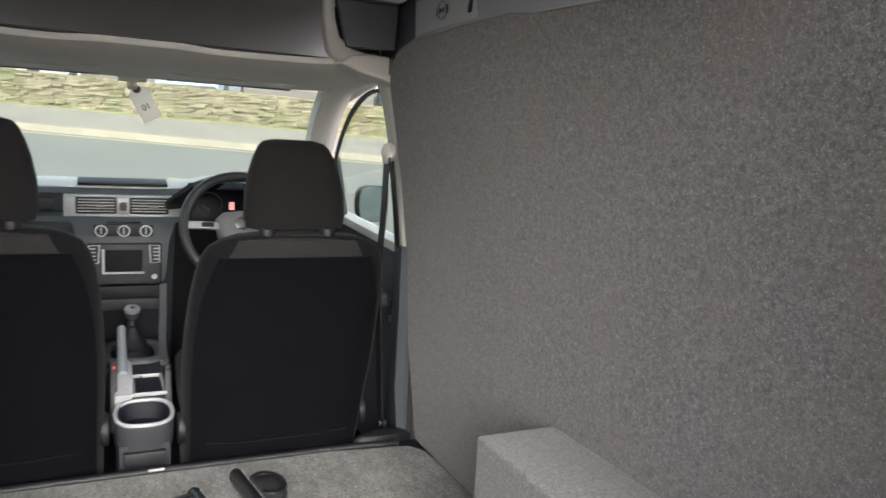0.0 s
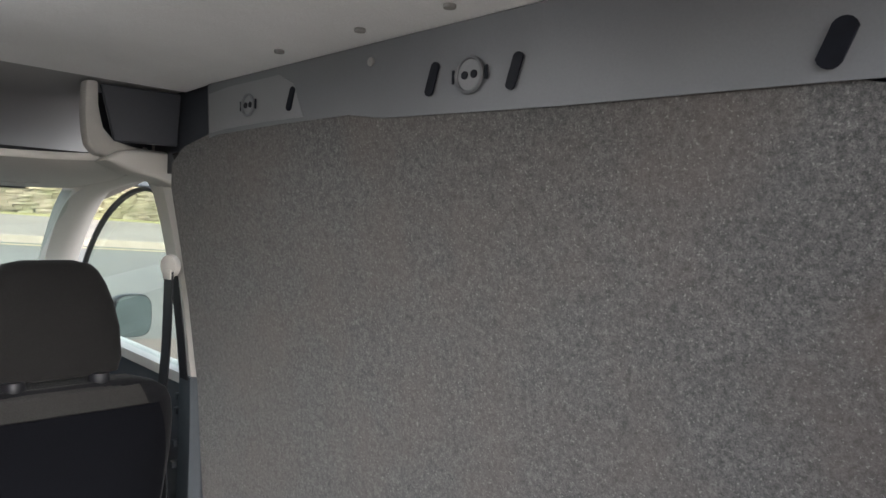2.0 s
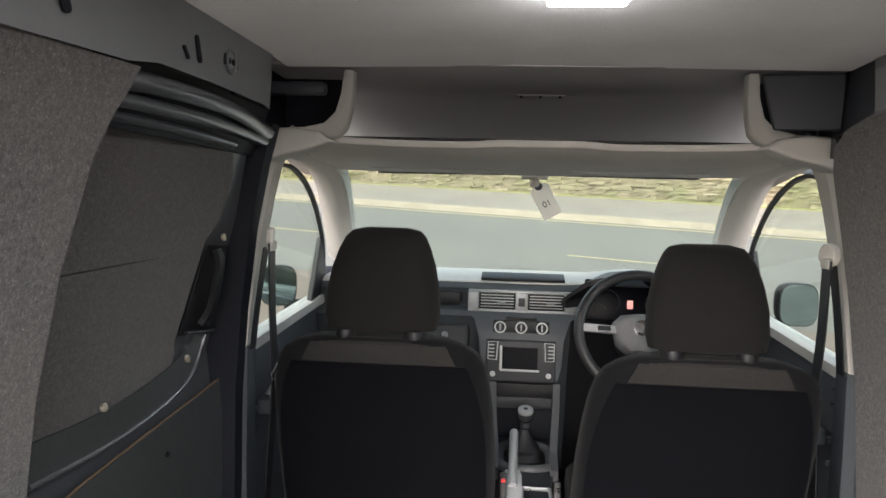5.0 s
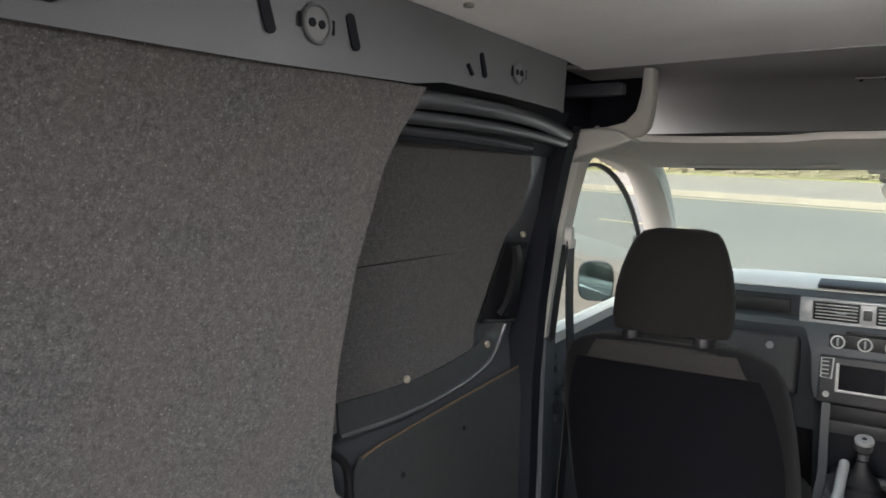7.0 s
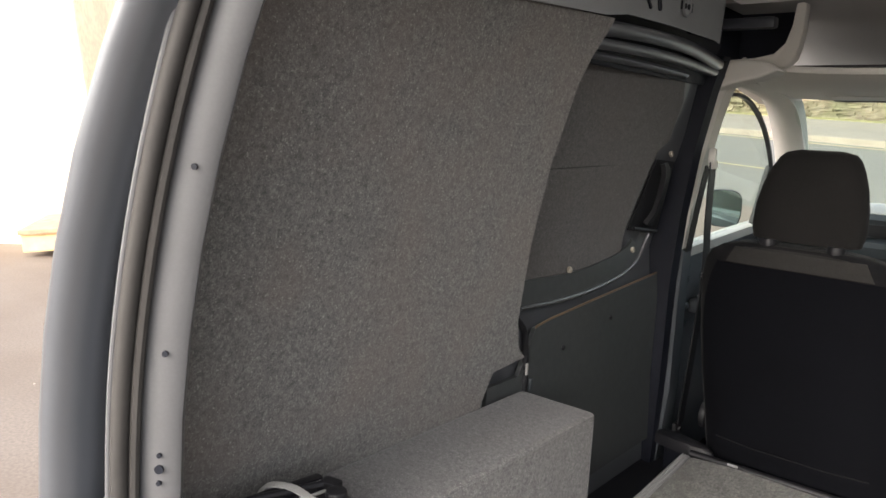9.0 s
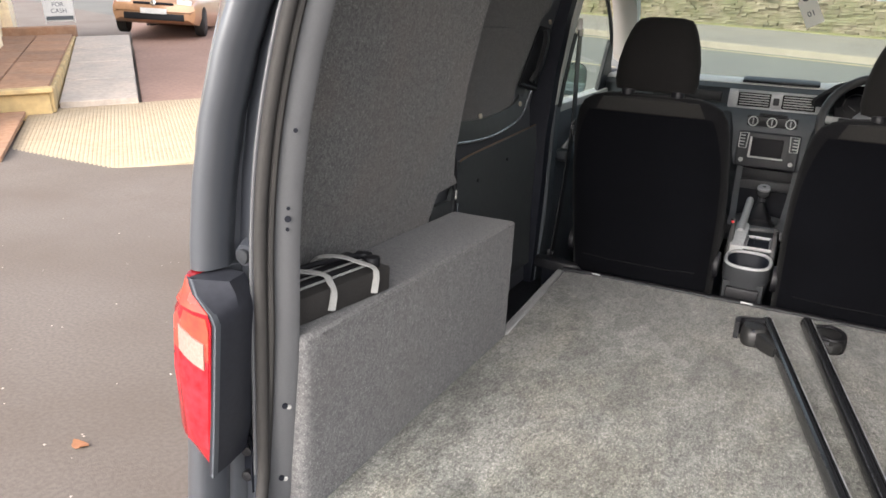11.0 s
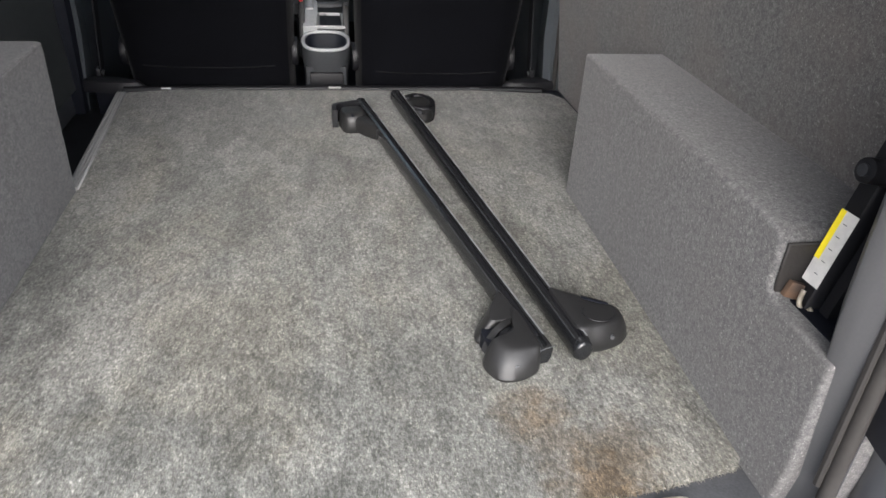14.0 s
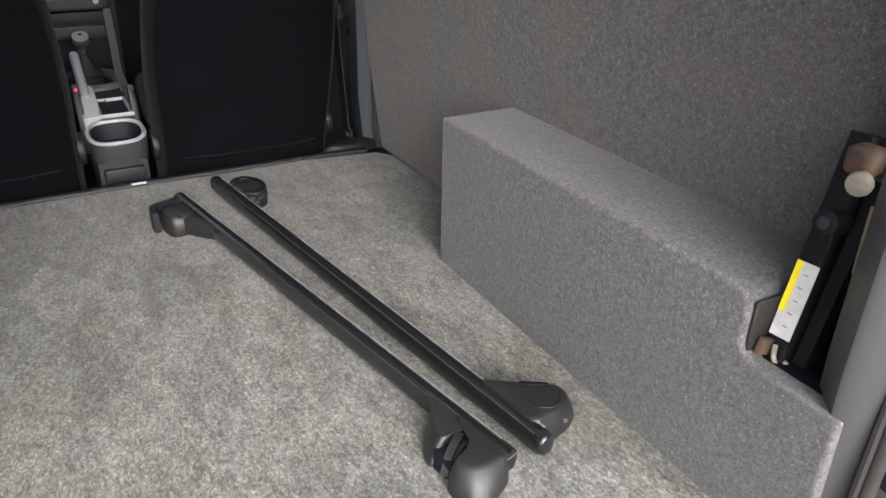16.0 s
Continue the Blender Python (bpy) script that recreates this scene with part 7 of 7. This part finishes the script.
def strip(name, s0, s1, lift, mtl, label, a0=-60, a1=60, step=3.0, height=0.0, cat="road"):
    bm = bmesh.new()
    rows = []
    k = a0
    while k <= a1 + 1e-6:
        row = []
        for s in (s0, s1):
            p = RN * s + RD * k
            row.append(bm.verts.new((p.x, p.y, ground_z(p.y) + lift)))
        rows.append(row)
        k += step
    for a, b in zip(rows, rows[1:]):
        bm.faces.new((a[0], a[1], b[1], b[0]))
    if height:
        ret = bmesh.ops.extrude_face_region(bm, geom=bm.faces[:])
        bmesh.ops.translate(bm, vec=(0, 0, -height), verts=[g for g in ret["geom"] if isinstance(g, bmesh.types.BMVert)])
    return setting(name, bm, mtl, label, cat)


strip("road", 8.0, 14.35, 0.006, M_ROAD, "grey tarmac road", height=0.0)
strip("road_line_yellow", 14.0, 14.12, 0.014, M_YLINE, "worn yellow line along the far kerb", cat="road marking")
for k in range(-8, 9):
    strip("road_line_centre", 10.62, 10.70, 0.014, M_YLINE, "worn pale dashed centre line", a0=k * 6.0 - 2.8, a1=k * 6.0 - 0.8, step=1.0, cat="road marking")
strip("kerb", 14.35, 14.5, 0.13, M_KERB, "stone kerb of the far pavement", height=0.14, cat="kerb")
strip("pavement", 14.5, 17.6, 0.135, M_PAVE, "pale far pavement", height=0.14, cat="pavement")

# dry stone wall beyond the pavement, laid stone by stone
rng = random.Random(5)
wv, wf = [], []


def add_stone(c, along, across, l, h, w):
    base = len(wv)
    for a in (-1, 1):
        for b in (-1, 1):
            for g in (-1, 1):
                j = [rng.uniform(-0.12, 0.12) for _ in range(3)]
                p = c + along * (a * l / 2 * (1 + j[0])) + across * (b * w / 2 * (1 + j[1])) + Vector((0, 0, g * h / 2 * (1 + j[2])))
                wv.append(p)
    q = [(0, 1, 3, 2), (4, 6, 7, 5), (0, 4, 5, 1), (2, 3, 7, 6), (0, 2, 6, 4), (1, 5, 7, 3)]
    wf.extend([tuple(base + i for i in f) for f in q])


def dry_wall(name, s, a0, a1, rows, lift, label, n=RN, d=RD, hrow=0.082):
    wv.clear(), wf.clear()
    for r in range(rows):
        k = a0 + rng.uniform(0, 0.3)
        while k < a1:
            l = rng.uniform(0.14, 0.42)
            h = hrow * rng.uniform(0.75, 1.05)
            p = n * (s + rng.uniform(-0.05, 0.04)) + d * (k + l / 2)
            add_stone(Vector((p.x, p.y, ground_z(p.y) + lift + hrow * (r + 0.5))), d, n, l * 0.97, h, 0.34)
            k += l
    me = bpy.data.meshes.new(name)
    me.from_pydata([tuple(v) for v in wv], [], list(wf))
    me.materials.append(M_STONE)
    ob = new(name, me)
    return tagged(ob, label, "stone wall", kind="structure")


dry_wall("stone_wall", 17.9, -22, 26, 13, 0.13, "mossy dry stone wall beyond the pavement", hrow=0.057)
strip("stone_wall_core", 17.80, 18.05, 0.13 + 9 * 0.082 - 0.03, M_STONE, "mossy rubble core of the stone wall", a0=-22, a1=26, step=2.0, height=0.72, cat="stone wall")
strip("wall_grass", 17.45, 17.7, 0.15, M_GRASS, "strip of dry grass at the wall foot", height=0.05, cat="grass")
strip("car_park", 18.4, 40, 0.25, M_TARMAC, "car park behind the wall", height=0.1, cat="ground")


# ---- cars ----
def car(at, heading, paint, label, length=4.0, height=1.48, plate=M_LABEL):
    t = thing("car", label, "car", group="parked cars", at=at)
    t.rotation_euler = (0, 0, radians(heading))
    L, H = length, height
    # front of the car points to -y
    rows = [(-0.50, 0.32, 0.58, 0.72), (-0.485, 0.26, 0.66, 0.82), (-0.42, 0.22, 0.76, 0.87), (-0.25, 0.20, 0.86, 0.88), (0.0, 0.20, 0.90, 0.88), (0.25, 0.20, 0.93, 0.88), (0.42, 0.22, 0.95, 0.87), (0.485, 0.28, 0.90, 0.82), (0.50, 0.34, 0.8, 0.74)]
    rings = []
    for f, z0, z1, hw in rows:
        y = f * L
        rings.append([(-hw * 0.94, y, z0), (-hw, y, z0 + 0.15), (-hw, y, z1 - 0.14), (-hw * 0.93, y, z1 - 0.02), (-hw * 0.5, y, z1 + 0.012), (hw * 0.5, y, z1 + 0.012), (hw * 0.93, y, z1 - 0.02), (hw, y, z1 - 0.14), (hw, y, z0 + 0.15), (hw * 0.94, y, z0)])
    part("body", loft(rings), paint, t)
    part("roof", loft([[(-hw, f * L, z), (0, f * L, z + 0.02), (hw, f * L, z), (hw, f * L, z - 0.05), (-hw, f * L, z - 0.05)] for f, z, hw in ((-0.05, H - 0.08, 0.60), (0.0, H - 0.02, 0.60), (0.15, H, 0.60), (0.32, H - 0.03, 0.59), (0.37, H - 0.09, 0.58))]), paint, t)
    part("window", loft([[(a * (0.80 - 0.19 * k), (-0.235 + 0.185 * k) * L, 0.88 + (H - 0.96) * k) for a in (-1, -0.5, 0, 0.5, 1)] + [(a * (0.80 - 0.19 * k), (-0.225 + 0.185 * k) * L, 0.87 + (H - 0.97) * k) for a in (1, 0.5, 0, -0.5, -1)] for k in (0, 0.5, 1)]), M_CARGLASS, t, "dark windscreen")
    part("window", loft([[(a * (0.76 - 0.17 * k), (0.465 - 0.10 * k) * L, 0.93 + (H - 1.02) * k) for a in (-1, 0, 1)] + [(a * (0.76 - 0.17 * k), (0.455 - 0.10 * k) * L, 0.93 + (H - 1.02) * k) for a in (1, 0, -1)] for k in (0, 1)]), M_CARGLASS, t, "dark rear window")
    for sg in (-1, 1):
        part("window", prism([(sg * 0.83, -0.21 * L, 0.89), (sg * 0.83, 0.43 * L, 0.93), (sg * 0.635, 0.34 * L, H - 0.08), (sg * 0.635, -0.06 * L, H - 0.08)], (-sg * 0.02, 0, 0)), M_CARGLASS, t, "dark side glass")
        part("pillar", prism([(sg * 0.835, 0.08 * L, 0.9), (sg * 0.835, 0.11 * L, 0.9), (sg * 0.64, 0.12 * L, H - 0.05), (sg * 0.64, 0.09 * L, H - 0.05)], (sg * 0.006, 0, 0)), paint, t)
        for f in (-0.31, 0.31):
            w = part("wheel", disc((sg * 0.80, f * L, 0.31), (1, 0, 0), 0.31, 0.20, 24, 0.03), M_RUBBER, t, "black tyre")
            part("rim", disc((sg * 0.895, f * L, 0.31), (1, 0, 0), 0.20, 0.03, 18, 0.01), M_GREYPL, w, "dark alloy rim")
        part("headlight", rbox(sg * 0.60, -0.478 * L, 0.66, 0.30, 0.12, 0.11, 0.03, 2), M_CARWHITE, t, "clear headlight")
        part("tail_light", rbox(sg * 0.68, 0.488 * L, 0.80, 0.2, 0.08, 0.16, 0.03, 2), M_REDLAMP, t, "red tail light")
        part("door_mirror", rbox(sg * 0.93, -0.19 * L, 0.94, 0.14, 0.09, 0.10, 0.03, 2), paint, t)
    part("grille", join(rbox(0, -0.502 * L, 0.62, 0.80, 0.03, 0.05, 0.01, 1), rbox(0, -0.498 * L, 0.36, 1.2, 0.04, 0.14, 0.02, 2)), M_BLACK, t, "black grille")
    part("badge", disc((0, -0.507 * L, 0.63), (0, 1, 0), 0.055, 0.02, 18, 0.005), M_CHROME, t)
    part("number_plate", rbox(0, -0.508 * L, 0.47, 0.52, 0.02, 0.11, 0.004, 1), plate, t, "blank number plate")
    part("number_plate", rbox(0, 0.508 * L, 0.62, 0.52, 0.02, 0.11, 0.004, 1), M_PLATE, t, "blank yellow number plate")
    return t


def on_ground(x, y, lift=0.0):
    return (x, y, ground_z(y) + lift)


car(on_ground(-26.0, 20.05), 76, M_CARRED, "red hatchback parked on the tarmac")
car(on_ground(-31.2, 23.2), 76, M_CARDARK, "dark blue car parked behind the red one")
car(on_ground(-13.6, 12.4), 35, M_CARORANGE, "bronze estate car with grey bumpers parked on the red tarmac", 4.3, 1.65)
for k, (a, hd, pt, lb) in enumerate(((-9.5, 160, M_CARWHITE, "white car parked behind the stone wall"), (-4.6, 161, M_CARBLUE, "silver-blue car parked behind the stone wall"), (1.2, 159, M_CARDARK, "dark car parked behind the stone wall"), (7.0, 161, M_CARWHITE, "white car parked behind the stone wall"))):
    p = RN * 21.5 + RD * a
    car(on_ground(p.x, p.y, 0.25), hd, pt, lb, plate=M_PLATE)

# ---- building, steps and raised walk beside the forecourt ----
def slab(name, x0, y0, x1, y1, z0, z1, mtl, label="", cat="", kind="structure", bev=0.012):
    ob = finish(name, rbox((x0 + x1) / 2, (y0 + y1) / 2, (z0 + z1) / 2, abs(x1 - x0), abs(y1 - y0), z1 - z0, bev, 2), mtl)
    return tagged(ob, label, cat, kind=kind)


ST = pose(0, 4.3, 0, math.degrees(math.atan(SLOPE)), 0, 0)   # level of the street, which lies tilted to the van
walk_top = 0.45
wk = thing("raised_walk", "raised brown flagged walk beside the building", "walkway", kind="structure")
wk.matrix_world = ST
BF = ST @ Matrix.Translation((-8.07, 0.775, 0)) @ pose(0, 0, 0, 0, 0, 49.2)


def in_yard(name, bm, mtl, label, cat, parent=None):
    """A piece of the yard beside the building, given in the building's own axes."""
    if parent:
        return part(name, bm, mtl, parent)
    ob = setting(name, bm, mtl, label, cat)
    ob.matrix_world = BF
    return ob


wk.matrix_world = BF
part("core", rbox(-0.62, 2.95, 0.16, 1.2, 5.86, 0.38, 0.01, 1), M_CREAMSTONE, wk, "cream stone edge of the walk")
for k in range(5):
    for i in range(2):
        part("flag", rbox(-0.32 - 0.6 * i, 0.62 + 1.16 * k, 0.375, 0.585, 1.145, 0.05, 0.008, 1), M_BROWNFLAG, wk)
part("front_coping", rbox(-0.33, 0.02, 0.375, 0.72, 0.16, 0.06, 0.01, 1), M_CREAMSTONE, wk)
part("end_kerb", rbox(-0.6, 6.0, 0.42, 1.3, 0.25, 0.22, 0.015, 1), M_BROWNFLAG, wk)
for k in range(14):
    part("edge_stone", rbox(-0.005, 0.25 + 0.42 * k, 0.22, 0.05, 0.40, 0.26, 0.012, 1), M_CREAMSTONE, wk)
rp = thing("side_ramp", "pale concrete flags beside the raised walk", "ramp", kind="structure")
rp.matrix_world = BF
for k in range(4):
    part("flag", rbox(0.50, 0.95 + 1.36 * k, 0.10 + 0.05 * k, 0.92, 1.34, 0.18, 0.012, 1, (2, 0, 0)), M_GREYFLAG, rp)
stp = thing("stone_steps", "three brown stone steps up to the building", "steps", kind="structure")
stp.matrix_world = BF
for k in range(3):
    part("tread", rbox(-0.30 - 0.36 * k - 0.42, -1.22 + 0.05 * k, 0.145 + 0.175 * k, 0.86, 2.15 - 0.1 * k, 0.05, 0.012, 2), M_BROWNFLAG, stp)
    part("riser", rbox(-0.30 - 0.36 * k - 0.44, -1.21 + 0.05 * k, 0.03 + 0.175 * k, 0.80, 2.11 - 0.1 * k, 0.19, 0.01, 1), M_CREAMSTONE, stp)
in_yard("ribbed_paving", rbox(0.9, -1.2, 0.025, 2.4, 3.1, 0.12, 0.01, 1), M_RIB, "ribbed cream concrete apron", "paving")
for k in range(58):
    in_yard("paving_rib", rbox(-0.26 + 0.040 * k, -1.2, 0.0855, 0.024, 3.05, 0.005, 0.002, 1), M_RIB, "", "paving")
in_yard("red_yard", rbox(3.6, 6.4, 0.04, 5.2, 12.0, 0.05, 0.01, 1), M_BRICKRED, "red tarmac yard", "ground")
bd = thing("shop_building", "cream rendered building with dark window openings", "building", kind="structure")
bd.matrix_world = BF
part("wall", rbox(-2.2, 3.4, 2.6, 1.9, 9.4, 5.6, 0.02, 1), M_CREAM, bd, "cream rendered wall")
part("plinth", rbox(-1.24, 3.6, 0.55, 0.12, 9.0, 0.55, 0.03, 1), M_CREAM, bd)
for y, w in ((4.2, 0.5), (6.4, 0.6), (1.2, 0.5)):
    part("pilaster", loft([[(-1.30, y - w / 2, z), (-1.30 + d, y - w / 2, z), (-1.30 + d, y + w / 2, z), (-1.30, y + w / 2, z)] for z, d in ((0.2, 0.30), (0.95, 0.28), (1.1, 0.16), (5.3, 0.16))]), M_CREAM, bd, "cream pilaster")
for y in (2.6, 5.3):
    w = part("window", rbox(-1.235, y, 2.2, 0.03, 1.15, 2.3, 0.01, 1), M_SLATE, bd, "dark window opening")
    part("pane", rbox(-1.216, y, 2.2, 0.01, 0.95, 2.1, 0.004, 1), M_CARGLASS, w)
    part("sill", rbox(-1.17, y, 1.02, 0.16, 1.3, 0.08, 0.01, 1), M_CREAMSTONE, w)
part("roof", rbox(-2.2, 3.4, 5.45, 2.3, 9.8, 0.12, 0.02, 1), M_SLATE, bd)
pipe = thing("drain_pipe", "grey-blue drainpipe with a bend", "pipe")
pipe.matrix_world = BF
part("pipe", tube(curve_points([(-1.55, 1.0, 1.75), (-1.25, 0.75, 1.72), (-1.08, 0.62, 1.60), (-1.05, 0.60, 1.3), (-1.05, 0.60, 0.40)], 6), 0.062, 12, up=(0.5, 0.86, 0.02)), M_PIPE, pipe)
part("collar", disc((-1.05, 0.60, 1.42), (0, 0, 1), 0.072, 0.07, 16, 0.01), M_PIPE, pipe)
ab = thing("a_board", "white pavement sign reading cars bought for cash", "sign")
ab.matrix_world = BF @ Matrix.Translation((-0.22, 6.35, 0.57)) @ pose(0, 0, 0, 0, 0, 4) @ Matrix.Scale(0.73, 4)
tilt = pose(0, 0, 0, 82, 0, 0)
part("board", moved(rbox(0, 0.50, 0.0, 0.66, 0.96, 0.02, 0.006, 1), tilt), M_LABEL, ab, "white sign board")
part("back_board", moved(rbox(0, 0.50, 0.0, 0.66, 0.96, 0.02, 0.006, 1), pose(0, 0.26, 0, 98, 0, 0)), M_LABEL, ab)
for sx in (-1, 1):
    part("frame_leg", moved(rbox(sx * 0.345, 0.48, 0.0, 0.03, 1.0, 0.035, 0.006, 1), tilt), M_LABEL, ab)
part("top_band", moved(rbox(0, 0.92, 0.012, 0.64, 0.13, 0.006, 0.001, 1), tilt), M_CARDARK, ab, "dark blue band")
part("bottom_band", moved(rbox(0, 0.10, 0.012, 0.64, 0.10, 0.006, 0.001, 1), tilt), M_CARDARK, ab, "dark blue band")
for k, word in enumerate(("CARS", "BOUGHT", "FOR", "CASH")):
    part("writing", moved(text_mesh(word, 0.15, 0.002), tilt @ pose(0, 0.76 - 0.16 * k, 0.0125)), M_INK, ab)
dry_wall("yard_wall", 0.0, 0.0, 9.0, 9, 0.0, "dry stone wall across the yard", n=Vector((0.75, -0.66, 0)), d=Vector((0.66, 0.75, 0)), hrow=0.13).location = (-36.5, 20.2, 0.0)

# far houses and hedges
def house(at, heading, w, d, h, wallm, label):
    t = thing("house", label, "house", group="far houses", at=at)
    t.rotation_euler = (0, 0, radians(heading))
    part("wall", rbox(0, 0, h / 2, w, d, h, 0.02, 1), wallm, t)
    part("roof", prism([(-w / 2 - 0.3, -d / 2 - 0.3, h), (-w / 2 - 0.3, d / 2 + 0.3, h), (-w / 2 - 0.3, 0, h + d * 0.4)], (w + 0.6, 0, 0)), M_SLATE, t, "slate roof")
    for i in range(int(w // 2.6)):
        for j in range(int(h // 2.5)):
            wn_ = part("window", rbox(-w / 2 + 1.5 + 2.6 * i, -d / 2 - 0.01, 1.4 + 2.5 * j, 1.1, 0.06, 1.2, 0.01, 1), M_CARGLASS, t, "dark window")
            part("frame", rbox(-w / 2 + 1.5 + 2.6 * i, -d / 2 - 0.03, 0.76 + 2.5 * j, 1.3, 0.12, 0.10, 0.01, 1), M_LABEL, wn_)


house((4, 46, 4.5), -14, 12, 7, 5.2, M_CREAM, "cream far house behind the car park")
house((20, 40, 4.0), -20, 10, 7, 5.2, M_CARWHITE, "white far house behind the car park")
house((-14, 52, 5.0), -14, 14, 7, 5.2, M_STONE, "stone far house behind the car park")
house((-62, 42, 4.2), 40, 14, 7, 5.2, M_STONE, "stone far house beyond the yard")


def hedge(a, b, h, w, seed, name_label):
    """A hedge of many small leaf clumps."""
    r = random.Random(seed)
    a, b = Vector(a), Vector(b)
    n = int((b - a).length * 60)
    verts, faces = [], []
    for _ in range(n):
        p = a.lerp(b, r.random())
        u = r.random()
        p = p + Vector((r.uniform(-w, w), r.uniform(-w, w), h * u * r.uniform(0.8, 1.15)))
        s = r.uniform(0.10, 0.26)
        d1 = Vector((r.uniform(-1, 1), r.uniform(-1, 1), r.uniform(-1, 1))).normalized() * s
        d2 = d1.orthogonal().normalized() * s * 0.7
        i = len(verts)
        verts += [p - d1, p + d2, p + d1, p - d2]
        faces.append((i, i + 1, i + 2, i + 3))
    me = bpy.data.meshes.new("hedge")
    me.from_pydata([tuple(v) for v in verts], [], faces)
    me.materials.append(M_HEDGE)
    tagged(new("hedge", me), name_label, "hedge", kind="stuff")


hedge((-48, 26, 2.6), (-30, 40, 4.2), 3.5, 1.2, 1, "rough green hedge beyond the yard")
hedge((-22, 36, 3.9), (-2, 32, 3.4), 1.8, 0.7, 2, "rough green hedge behind the car park")

# fallen leaf and grit on the forecourt
lf = thing("fallen_leaf", "brown fallen leaf on the tarmac", "leaf")
part("blade", prism([(-1.93 + 0.032 * math.cos(a) * (1 + 0.3 * math.sin(3 * a)), 0.58 + 0.022 * math.sin(a), 0.006 + 0.004 * math.cos(2 * a)) for a in [2 * math.pi * k / 14 for k in range(14)]], (0, 0, 0.002)), M_BARK, lf)
gr = random.Random(9)
verts, faces = [], []
for _ in range(120):
    x, y = gr.uniform(-4.5, -0.9), gr.uniform(-1.0, 2.6)
    s = gr.uniform(0.002, 0.006)
    i = len(verts)
    verts += [(x - s, y - s * 0.6, 0.001), (x + s, y - s, 0.001), (x + s * 0.7, y + s, 0.001), (x - s * 0.8, y + s * 0.9, 0.001), (x, y, s * 0.9)]
    faces += [(i, i + 1, i + 4), (i + 1, i + 2, i + 4), (i + 2, i + 3, i + 4), (i + 3, i, i + 4)]
me = bpy.data.meshes.new("grit")
me.from_pydata(verts, [], faces)
me.materials.append(M_GREYFLAG)
tagged(new("grit", me), "loose pale grit on the tarmac", "grit", kind="stuff")
